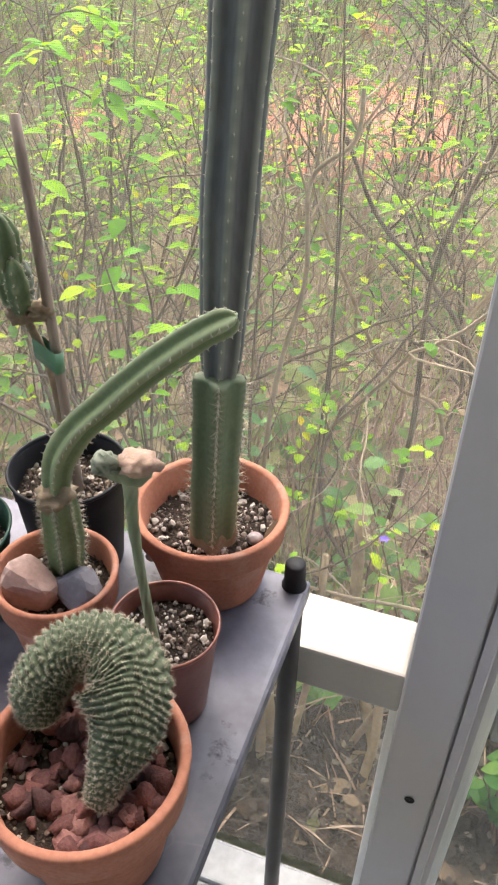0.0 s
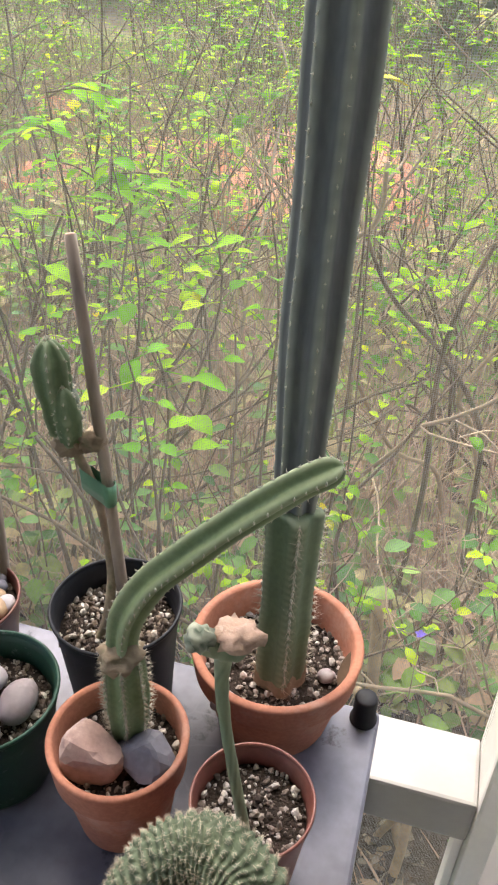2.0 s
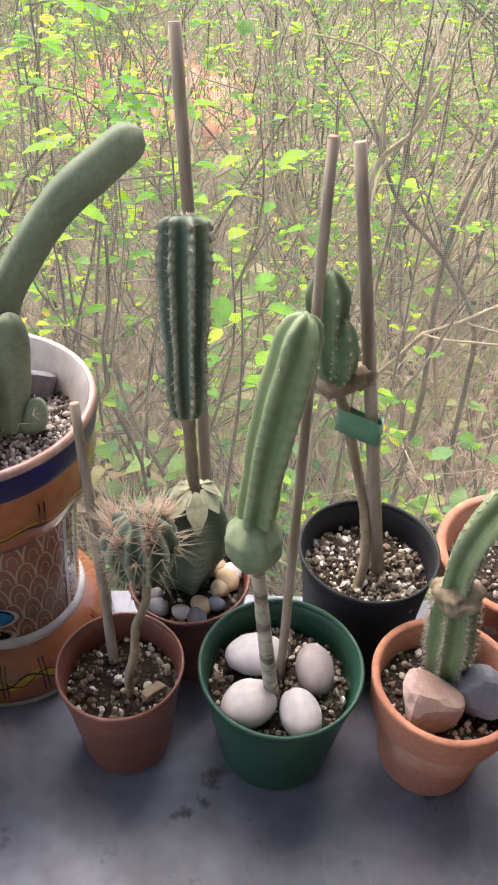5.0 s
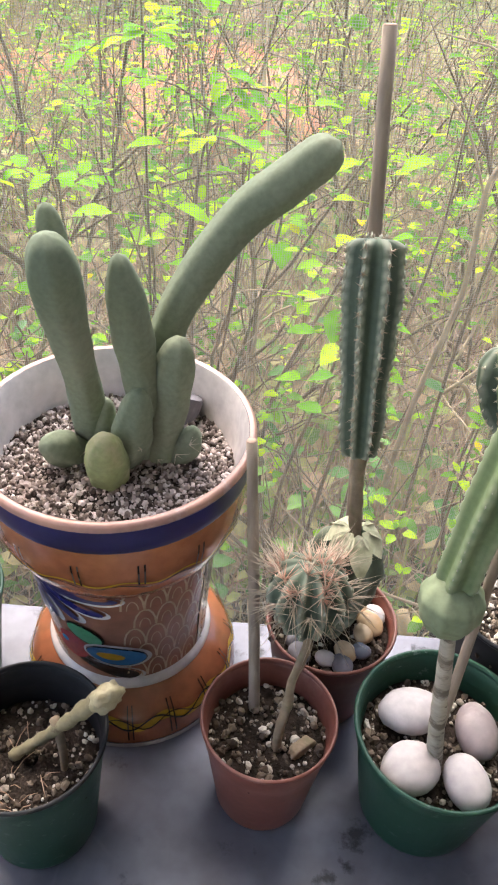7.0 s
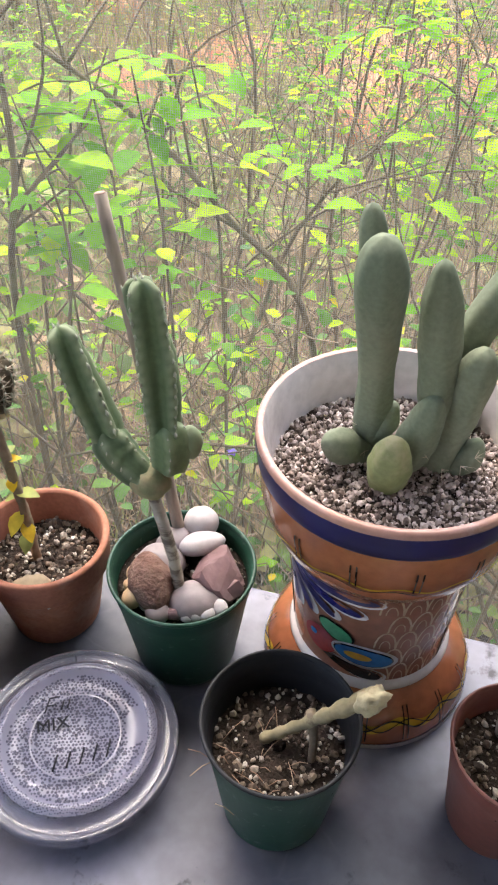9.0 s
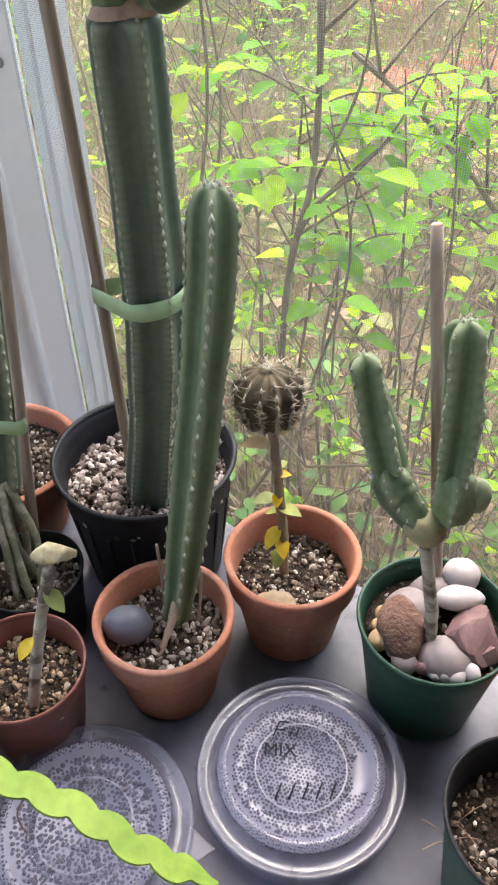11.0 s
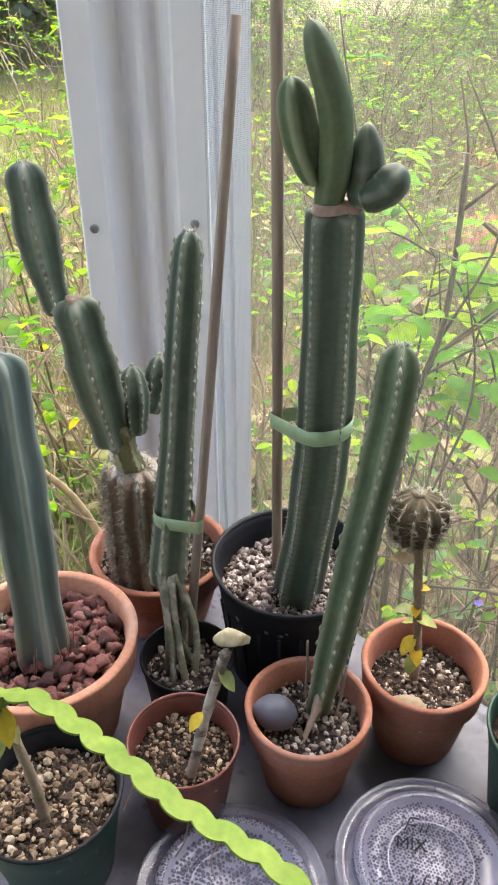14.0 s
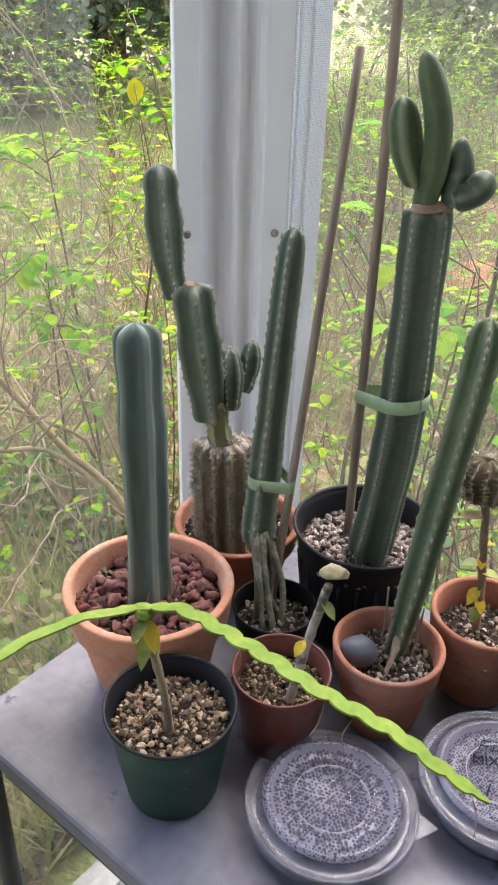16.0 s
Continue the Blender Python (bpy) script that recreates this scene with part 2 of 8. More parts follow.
def island_mat(name, stops, rough=0.8, fine=400.0, bump=0.2, trans=0.0, spec=0.3, whole=False):
    """Colour by piece, at random from the stops; trans lets light through (leaves)."""
    m, nt, bs = nodes_of(name)
    L = nt.links.new
    geo = nt.nodes.new("ShaderNodeNewGeometry")
    r = ramp_node(nt, stops)
    r.color_ramp.interpolation = "LINEAR" if trans else "CONSTANT"
    oi = nt.nodes.new("ShaderNodeObjectInfo")
    L(oi.outputs["Random"] if whole else geo.outputs["Random Per Island"], r.inputs[0])
    tc = nt.nodes.new("ShaderNodeTexCoord")
    n = nt.nodes.new("ShaderNodeTexNoise")
    n.inputs["Scale"].default_value, n.inputs["Detail"].default_value = fine, 3
    L(tc.outputs["Object"], n.inputs["Vector"])
    g = ramp_node(nt, [(0.3, (0.65, 0.65, 0.65)), (0.7, (1.15, 1.15, 1.15))])
    L(n.outputs[0], g.inputs[0])
    mix = nt.nodes.new("ShaderNodeMixRGB")
    mix.blend_type, mix.inputs[0].default_value = "MULTIPLY", 0.7
    L(r.outputs[0], mix.inputs[1])
    L(g.outputs[0], mix.inputs[2])
    L(mix.outputs[0], bs.inputs["Base Color"])
    bs.inputs["Roughness"].default_value, bs.inputs["Specular IOR Level"].default_value = rough, spec
    if bump:
        b = nt.nodes.new("ShaderNodeBump")
        b.inputs["Strength"].default_value, b.inputs["Distance"].default_value = bump, 0.001
        L(n.outputs[0], b.inputs["Height"])
        L(b.outputs[0], bs.inputs["Normal"])
    if trans:
        tr = nt.nodes.new("ShaderNodeBsdfTranslucent")
        L(mix.outputs[0], tr.inputs[0])
        ms = nt.nodes.new("ShaderNodeMixShader")
        ms.inputs[0].default_value = trans
        L(bs.outputs[0], ms.inputs[1])
        L(tr.outputs[0], ms.inputs[2])
        L(ms.outputs[0], nt.nodes["Material Output"].inputs[0])
    return m


M_TERRA = mat("terracotta", (0.41, 0.175, 0.112), (0.31, 0.132, 0.088), rough=0.85, scale=18, fine=300, bump=0.12, spec=0.2, stain=(0.44, 0.30, 0.25), stain_scale=16, stain_lo=0.52, stain_hi=0.8)
M_TERRA_PALE = mat("pale terracotta", (0.60, 0.30, 0.20), (0.48, 0.21, 0.13), rough=0.85, scale=14, fine=280, bump=0.12, spec=0.2, stain=(0.62, 0.46, 0.38), stain_scale=14, stain_lo=0.5, stain_hi=0.75)
M_BROWN = mat("terracotta-coloured plastic", (0.19, 0.062, 0.045), (0.15, 0.048, 0.035), rough=0.45, scale=12, fine=200, bump=0.03, stain=(0.22, 0.1, 0.075), stain_scale=20)
M_GREEN = mat("dark green plastic", (0.016, 0.060, 0.038), (0.013, 0.046, 0.030), rough=0.45, scale=10, fine=180, bump=0.03, spec=0.32, stain=(0.10, 0.135, 0.115), stain_scale=130, stain_lo=0.60, stain_hi=0.68)
M_BLACK = mat("black plastic", (0.011, 0.011, 0.014), (0.018, 0.018, 0.021), rough=0.55, scale=10, fine=160, bump=0.04, spec=0.22, stain=(0.06, 0.055, 0.05), stain_scale=30, stain_lo=0.6, stain_hi=0.85)
M_SOIL = mat("potting soil", (0.045, 0.032, 0.026), (0.02, 0.015, 0.012), rough=0.95, scale=120, fine=500, bump=0.8, bumpd=0.003, spec=0.1)
M_PERLITE = island_mat("perlite mix", [(0.0, (0.60, 0.55, 0.50)), (0.10, (0.36, 0.31, 0.265)), (0.20, (0.17, 0.13, 0.10)), (0.42, (0.06, 0.043, 0.034)), (0.62, (0.10, 0.072, 0.055)), (0.82, (0.20, 0.155, 0.12)), (0.93, (0.50, 0.45, 0.39))])
M_PUMICE = island_mat("pumice mix", [(0.0, (0.54, 0.49, 0.45)), (0.16, (0.32, 0.275, 0.25)), (0.32, (0.17, 0.135, 0.115)), (0.50, (0.07, 0.052, 0.043)), (0.74, (0.13, 0.10, 0.083)), (0.83, (0.44, 0.39, 0.36)), (0.92, (0.25, 0.205, 0.175))])
M_TAN = island_mat("tan grit", [(0.0, (0.40, 0.30, 0.20)), (0.18, (0.24, 0.165, 0.105)), (0.36, (0.45, 0.37, 0.28)), (0.46, (0.13, 0.085, 0.057)), (0.66, (0.28, 0.20, 0.135)), (0.80, (0.07, 0.047, 0.034))])
M_WHITEGRIT = island_mat("white pumice grit", [(0.0, (0.56, 0.48, 0.46)), (0.22, (0.34, 0.275, 0.26)), (0.40, (0.18, 0.135, 0.12)), (0.56, (0.075, 0.054, 0.046)), (0.74, (0.42, 0.35, 0.33)), (0.88, (0.24, 0.19, 0.17))])
M_LAVA = island_mat("red lava rock", [(0.0, (0.20, 0.088, 0.078)), (0.3, (0.135, 0.062, 0.058)), (0.6, (0.25, 0.125, 0.112)), (0.85, (0.085, 0.045, 0.044))], rough=0.95, fine=520, bump=1.0, spec=0.15, whole=True)
M_PEBBLE_W = mat("white pebble", (0.48, 0.435, 0.435), (0.39, 0.345, 0.345), rough=0.6, scale=30, fine=150, bump=0.05, stain=(0.38, 0.34, 0.31), stain_scale=50, stain_lo=0.6, stain_hi=0.8)
M_PEBBLE_G = mat("greyish beige pebble", (0.26, 0.21, 0.215), (0.185, 0.148, 0.15), rough=0.55, scale=30, fine=150, bump=0.06, stain=(0.38, 0.335, 0.325))
M_PEBBLE_T = mat("tan pebble", (0.5, 0.36, 0.22), (0.42, 0.27, 0.15), rough=0.5, scale=30, fine=150, bump=0.06)
M_ROCK_RED = mat("pinkish rock", (0.40, 0.28, 0.245), (0.30, 0.195, 0.17), rough=0.85, scale=35, fine=200, bump=0.35, stain=(0.5, 0.36, 0.32), stain_scale=25)
M_ROCK_PURPLE = mat("purple rock", (0.13, 0.066, 0.07), (0.20, 0.118, 0.122), rough=0.8, scale=40, fine=180, bump=0.4, stain=(0.26, 0.175, 0.18), stain_scale=25)
M_ROCK_GREY = mat("grey rock", (0.11, 0.105, 0.125), (0.17, 0.155, 0.175), rough=0.7, scale=30, fine=180, bump=0.3)
M_ROCK_BROWN = mat("porous brown rock", (0.13, 0.06, 0.045), (0.2, 0.12, 0.09), rough=0.95, scale=90, fine=350, bump=0.9, bumpd=0.003)
M_STONE_BLUE = mat("blue-grey stone", (0.075, 0.082, 0.11), (0.12, 0.125, 0.158), rough=0.5, scale=25, fine=120, bump=0.08, stretch=(0.5, 0.5, 3), stain=(0.22, 0.23, 0.27), stain_scale=14, stain_lo=0.54, stain_hi=0.64)
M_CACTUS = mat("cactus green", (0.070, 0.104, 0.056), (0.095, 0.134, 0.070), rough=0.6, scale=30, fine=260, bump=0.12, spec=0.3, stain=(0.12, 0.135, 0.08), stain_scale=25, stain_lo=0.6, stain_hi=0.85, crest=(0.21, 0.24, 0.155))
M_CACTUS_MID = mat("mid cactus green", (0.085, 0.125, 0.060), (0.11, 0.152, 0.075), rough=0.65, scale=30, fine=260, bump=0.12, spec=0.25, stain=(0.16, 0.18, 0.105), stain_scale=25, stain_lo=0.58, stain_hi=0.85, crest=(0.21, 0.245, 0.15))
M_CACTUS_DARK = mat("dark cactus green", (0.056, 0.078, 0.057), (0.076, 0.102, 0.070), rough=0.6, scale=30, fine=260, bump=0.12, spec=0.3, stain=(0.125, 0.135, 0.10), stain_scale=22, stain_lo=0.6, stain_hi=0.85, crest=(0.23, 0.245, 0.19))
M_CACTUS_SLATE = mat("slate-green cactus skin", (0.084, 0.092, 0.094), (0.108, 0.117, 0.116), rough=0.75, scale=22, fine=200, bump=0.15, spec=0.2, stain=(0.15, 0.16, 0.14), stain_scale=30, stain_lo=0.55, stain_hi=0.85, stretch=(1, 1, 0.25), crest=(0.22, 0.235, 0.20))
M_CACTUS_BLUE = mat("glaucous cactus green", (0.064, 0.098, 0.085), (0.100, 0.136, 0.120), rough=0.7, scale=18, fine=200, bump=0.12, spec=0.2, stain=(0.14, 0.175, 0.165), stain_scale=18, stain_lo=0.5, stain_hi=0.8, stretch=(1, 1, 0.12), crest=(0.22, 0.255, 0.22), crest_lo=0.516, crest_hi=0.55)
M_BULB = mat("pale grey-green cactus skin", (0.165, 0.200, 0.120), (0.20, 0.23, 0.145), rough=0.75, scale=30, fine=250, bump=0.12, spec=0.15, stain=(0.26, 0.27, 0.19), stain_scale=22, stain_lo=0.58, stain_hi=0.82)
M_CACTUS_LIGHT = mat("light cactus green", (0.118, 0.165, 0.076), (0.15, 0.198, 0.098), rough=0.6, scale=30, fine=250, bump=0.1, spec=0.3, stain=(0.2, 0.235, 0.14), stain_scale=20, stain_lo=0.55, stain_hi=0.82, crest=(0.235, 0.275, 0.165))
M_FINGER = mat("smooth grey-green cactus skin", (0.150, 0.178, 0.122), (0.190, 0.212, 0.150), rough=0.75, scale=16, fine=300, bump=0.06, spec=0.15, stain=(0.24, 0.25, 0.19), stain_scale=14, stain_lo=0.58, stain_hi=0.85)
M_BUD = mat("yellow-green cactus skin", (0.20, 0.22, 0.10), (0.155, 0.185, 0.085), rough=0.65, scale=30, fine=300, bump=0.1, spec=0.25, stain=(0.27, 0.25, 0.15), stain_scale=40)
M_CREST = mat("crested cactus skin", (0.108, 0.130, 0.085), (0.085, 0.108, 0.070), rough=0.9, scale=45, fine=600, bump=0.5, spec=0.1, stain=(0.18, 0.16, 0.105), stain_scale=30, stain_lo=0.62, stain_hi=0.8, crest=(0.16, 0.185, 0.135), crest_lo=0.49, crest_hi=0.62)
M_SPINE = mat("pale spines", (0.58, 0.50, 0.40), (0.42, 0.35, 0.26), rough=0.6, bump=0, scale=90)
M_WOOL = mat("pale wool", (0.50, 0.45, 0.40), (0.36, 0.31, 0.26), rough=0.95, scale=120, fine=500, bump=1.0, bumpd=0.002, spec=0.1)
M_SPINE_TAN = mat("tan spines", (0.44, 0.36, 0.275), (0.32, 0.25, 0.185), rough=0.7, bump=0, scale=90)
M_SPINE_DARK = mat("brown spines", (0.42, 0.32, 0.24), (0.30, 0.22, 0.16), rough=0.6, bump=0, scale=90)
M_SPINE_RED = mat("reddish spines", (0.42, 0.2, 0.14), (0.5, 0.34, 0.26), rough=0.6, bump=0, scale=90)
M_AREOLE = mat("pale areole felt", (0.42, 0.42, 0.34), (0.30, 0.31, 0.24), rough=0.95, bump=0, scale=90, spec=0.1)
M_CORK = mat("corky stem", (0.21, 0.15, 0.1), (0.3, 0.235, 0.16), rough=0.9, scale=60, fine=260, bump=0.6, stain=(0.13, 0.14, 0.07), stain_scale=40)
M_STAKE = mat("weathered wooden stake", (0.33, 0.26, 0.21), (0.245, 0.19, 0.15), rough=0.9, scale=60, fine=260, bump=0.4, stretch=(1, 1, 0.08), stain=(0.42, 0.35, 0.29), stain_scale=40)
M_CUT = mat("dried cut flesh", (0.44, 0.30, 0.24), (0.33, 0.22, 0.16), rough=0.85, scale=90, fine=300, bump=0.5, stain=(0.52, 0.42, 0.36), stain_scale=90)
M_CALLUS = mat("pale papery callus", (0.44, 0.43, 0.31), (0.31, 0.32, 0.21), rough=0.85, scale=90, fine=300, bump=0.4)
M_NODE = mat("corky pale green node", (0.20, 0.22, 0.11), (0.30, 0.24, 0.14), rough=0.8, scale=70, fine=260, bump=0.5)
M_LOGCUT = mat("pale callused cut", (0.44, 0.39, 0.25), (0.32, 0.27, 0.17), rough=0.85, scale=90, fine=300, bump=0.5)
M_TAPE = mat("light green plant tape", (0.30, 0.43, 0.25), (0.34, 0.47, 0.29), rough=0.45, scale=40, fine=100, bump=0.05)
M_TIE = mat("green grafting tie", (0.10, 0.24, 0.145), (0.13, 0.28, 0.175), rough=0.4, scale=40, fine=100, bump=0.05)
# broad pale patches paint in lavender highlights, over worn metal and dark stains
M_TABLE = mat("worn galvanised tabletop with painted highlights", (0.185, 0.182, 0.228), (0.092, 0.092, 0.112), rough=0.42, scale=6, fine=90, bump=0.06, spec=0.22, lo=0.40, hi=0.60, stain=(0.035, 0.034, 0.042), stain_scale=26, stain_lo=0.60, stain_hi=0.68, rvar=0.2, grain=0.4, veins=(0.105, 0.103, 0.126))
M_STEEL = mat("black painted steel", (0.012, 0.012, 0.014), (0.02, 0.02, 0.022), rough=0.4, scale=20, fine=150, bump=0.05)
# white paint toned down so the sky-lit rail tops don't burn out
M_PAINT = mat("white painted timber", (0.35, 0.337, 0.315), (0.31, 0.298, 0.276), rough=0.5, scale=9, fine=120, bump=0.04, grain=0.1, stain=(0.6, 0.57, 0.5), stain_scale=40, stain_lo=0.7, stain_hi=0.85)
# the same white, kept much lighter to offset the post's shaded side
M_POST = mat("white paint lightened for shade", (0.76, 0.74, 0.70), (0.70, 0.68, 0.64), rough=0.5, scale=9, fine=120, bump=0.04, grain=0.1, stain=(0.6, 0.57, 0.5), stain_scale=40, stain_lo=0.7, stain_hi=0.85)
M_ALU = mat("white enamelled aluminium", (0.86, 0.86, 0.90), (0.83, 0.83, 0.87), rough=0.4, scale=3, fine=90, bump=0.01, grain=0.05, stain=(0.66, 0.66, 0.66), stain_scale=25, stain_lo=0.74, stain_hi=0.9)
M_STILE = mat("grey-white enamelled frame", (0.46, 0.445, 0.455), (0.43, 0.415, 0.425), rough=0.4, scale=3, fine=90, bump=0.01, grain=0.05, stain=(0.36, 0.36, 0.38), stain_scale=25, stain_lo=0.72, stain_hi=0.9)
M_BALL = mat("brownish ball cactus skin", (0.145, 0.115, 0.08), (0.10, 0.085, 0.06), rough=0.95, scale=60, fine=260, bump=0.4, spec=0.05)
M_PALESTEM = mat("pale spotted stem", (0.44, 0.39, 0.33), (0.34, 0.30, 0.24), rough=0.85, scale=50, fine=240, bump=0.5, stain=(0.14, 0.11, 0.085), stain_scale=60, stain_lo=0.50, stain_hi=0.58, stretch=(0.5, 0.5, 1.6))
M_WOODY = mat("brown spiny rootstock skin", (0.28, 0.215, 0.165), (0.36, 0.285, 0.22), rough=0.9, scale=60, fine=260, bump=0.6)
M_ROOT = mat("mottled grey-green root", (0.15, 0.165, 0.105), (0.24, 0.225, 0.165), rough=0.9, scale=70, fine=260, bump=0.6, stain=(0.36, 0.33, 0.27), stain_scale=90, stain_lo=0.52, stain_hi=0.62)
M_SCREWHEAD = mat("screw head", (0.42, 0.42, 0.42), (0.22, 0.21, 0.2), rough=0.4, scale=200, metal=0.9, bump=0.1)
M_FLOOR = mat("grey porch floor", (0.28, 0.28, 0.28), (0.22, 0.22, 0.22), rough=0.75, scale=5, fine=60, bump=0.2, stain=(0.12, 0.11, 0.1))
# tone set by how much light the unseen porch walls bounce back
M_INNER = mat("porch wall paint", (0.55, 0.545, 0.54), (0.49, 0.485, 0.48), rough=0.8, scale=4, fine=50, bump=0.1)
M_EPI = mat("bright green leaf-stem", (0.205, 0.285, 0.045), (0.15, 0.235, 0.036), rough=0.6, scale=40, fine=200, bump=0.08, spec=0.2, stain=(0.21, 0.26, 0.05), stain_scale=30)
M_YLEAF = island_mat("yellowing leaves", [(0.0, (0.80, 0.50, 0.02)), (0.18, (0.56, 0.46, 0.05)), (0.45, (0.28, 0.33, 0.08)), (0.75, (0.22, 0.26, 0.09)), (1.0, (0.36, 0.22, 0.11))], trans=0.3, rough=0.5, fine=150, whole=True)
# glazed earthenware
M_GL_BLUE = mat("cobalt glaze", (0.014, 0.014, 0.10), (0.022, 0.02, 0.07), rough=0.32, scale=25, fine=120, bump=0.05, spec=0.35)
M_GL_ORANGE = mat("orange glaze", (0.40, 0.15, 0.068), (0.31, 0.105, 0.048), rough=0.16, scale=22, fine=120, bump=0.06, coat=0.3, stain=(0.27, 0.075, 0.03), stain_scale=24)
# brownish orange, darkened further to carry the shade on the foot
M_GL_FOOT_SHADED = mat("brownish orange glaze", (0.30, 0.105, 0.05), (0.235, 0.078, 0.036), rough=0.2, scale=22, fine=120, bump=0.06, coat=0.25, stain=(0.36, 0.14, 0.06), stain_scale=24)
M_GL_BROWN = mat("brown glaze", (0.25, 0.105, 0.068), (0.31, 0.135, 0.088), rough=0.16, scale=25, fine=120, bump=0.06, coat=0.3)
M_GL_WHITE = mat("white glaze", (0.62, 0.57, 0.56), (0.55, 0.5, 0.5), rough=0.2, scale=20, fine=120, bump=0.05, coat=0.2, stain=(0.42, 0.36, 0.34), stain_scale=30, stain_lo=0.62, stain_hi=0.85)
M_GL_YELLOW = mat("yellow glaze", (0.55, 0.34, 0.03), (0.48, 0.28, 0.03), rough=0.16, scale=40, bump=0.05)
M_GL_LIP = mat("worn pinkish lip glaze", (0.40, 0.215, 0.165), (0.34, 0.20, 0.18), rough=0.4, scale=40, fine=160, bump=0.1, stain=(0.46, 0.38, 0.38), stain_scale=40)
M_GL_CREAM = mat("cream glaze line", (0.55, 0.40, 0.28), (0.45, 0.31, 0.2), rough=0.25, scale=40, bump=0.05)
M_GL_RED = mat("red glaze", (0.33, 0.03, 0.025), (0.27, 0.03, 0.04), rough=0.16, scale=40, bump=0.05)
M_GL_GREEN = mat("green glaze", (0.05, 0.24, 0.11), (0.07, 0.28, 0.15), rough=0.16, scale=40, bump=0.05)
M_GL_SKY = mat("light blue glaze", (0.03, 0.14, 0.35), (0.04, 0.18, 0.4), rough=0.16, scale=40, bump=0.05)
M_GL_INK = mat("black-brown brush line", (0.02, 0.012, 0.01), (0.03, 0.018, 0.012), rough=0.25, scale=60, bump=0.05)
# outdoors
M_LEAF = island_mat("shrub leaves", [(0.0, (0.07, 0.19, 0.03)), (0.35, (0.15, 0.34, 0.02)), (0.7, (0.31, 0.55, 0.012)), (0.96, (0.48, 0.66, 0.012)), (1.0, (0.75, 0.55, 0.02))], rough=0.6, fine=60, bump=0.05, trans=0.5, spec=0.12)
M_SHOOT = island_mat("large shoot leaves", [(0.0, (0.12, 0.34, 0.015)), (0.4, (0.20, 0.47, 0.012)), (0.75, (0.30, 0.56, 0.012)), (1.0, (0.46, 0.62, 0.012))], rough=0.6, fine=60, bump=0.05, trans=0.5, spec=0.12, whole=True)
M_WEED = island_mat("dark weed leaves", [(0.0, (0.06, 0.17, 0.04)), (0.4, (0.10, 0.25, 0.05)), (0.75, (0.17, 0.35, 0.07)), (1.0, (0.28, 0.42, 0.09))], rough=0.5, fine=80, bump=0.1, trans=0.35, whole=True)
M_HERB = island_mat("ground cover leaves", [(0.0, (0.11, 0.19, 0.055)), (0.35, (0.18, 0.29, 0.07)), (0.6, (0.34, 0.37, 0.13)), (0.78, (0.44, 0.37, 0.19)), (1.0, (0.44, 0.28, 0.19))], rough=0.65, fine=60, bump=0.05, trans=0.35, spec=0.12)
# distance haze is put into the leaf colour: pale, greyed greens
M_FARLEAF = island_mat("far foliage with haze in its colour", [(0.0, (0.18, 0.22, 0.15)), (0.5, (0.29, 0.33, 0.21)), (1.0, (0.42, 0.44, 0.28))], rough=0.7, fine=30, bump=0, trans=0.55, spec=0.1)
M_LITTER = island_mat("leaf litter", [(0.0, (0.17, 0.115, 0.07)), (0.25, (0.27, 0.195, 0.12)), (0.5, (0.095, 0.062, 0.038)), (0.7, (0.32, 0.25, 0.165)), (0.88, (0.19, 0.19, 0.08))], rough=0.85, fine=120, bump=0.1)
M_STRAW = island_mat("dry grass", [(0.0, (0.42, 0.285, 0.20)), (0.35, (0.30, 0.185, 0.13)), (0.6, (0.50, 0.36, 0.255)), (0.85, (0.35, 0.235, 0.165))], rough=0.8, fine=90, bump=0)
M_GRASS = island_mat("lawn grass", [(0.0, (0.27, 0.35, 0.08)), (0.3, (0.36, 0.42, 0.12)), (0.6, (0.45, 0.42, 0.17)), (1.0, (0.42, 0.32, 0.19))], rough=0.6, fine=60, bump=0, trans=0.35)
M_TWIG = mat("brown twigs", (0.105, 0.072, 0.045), (0.21, 0.15, 0.095), rough=0.85, scale=30, fine=200, bump=0.3, stain=(0.12, 0.13, 0.055), stain_scale=12)
M_TWIG_TAN = mat("tan twigs", (0.30, 0.215, 0.145), (0.40, 0.31, 0.195), rough=0.85, scale=30, fine=200, bump=0.3, stain=(0.17, 0.17, 0.07), stain_scale=12)
M_REED = mat("dry canes", (0.42, 0.31, 0.18), (0.3, 0.21, 0.12), rough=0.8, scale=30, fine=150, bump=0.2)
M_GROUND = mat("earth with litter and grass", (0.27, 0.20, 0.135), (0.34, 0.27, 0.175), rough=0.95, scale=2.5, fine=60, bump=0.7, bumpd=0.02, spec=0.1, stain=(0.30, 0.33, 0.13), stain_scale=1.2, stain_lo=0.44, stain_hi=0.6)
M_CLAY = mat("orange-red clay", (0.66, 0.25, 0.15), (0.56, 0.19, 0.11), rough=0.9, scale=4, fine=60, bump=0.5, bumpd=0.01, spec=0.1, stain=(0.42, 0.24, 0.15), stain_scale=6, stain_lo=0.45, stain_hi=0.6)
M_EARTH_STRIP = mat("dark bare earth", (0.042, 0.034, 0.027), (0.07, 0.056, 0.044), rough=0.95, scale=14, fine=120, bump=0.9, bumpd=0.01, spec=0.1)
M_LITTER_DARK = island_mat("dead leaves", [(0.0, (0.06, 0.045, 0.033)), (0.3, (0.095, 0.074, 0.056)), (0.55, (0.05, 0.037, 0.028)), (0.85, (0.20, 0.165, 0.125))], rough=0.85, fine=120, bump=0.1)
M_FLOWER = mat("violet petals", (0.12, 0.06, 0.5), (0.16, 0.09, 0.6), rough=0.6, scale=60, bump=0)


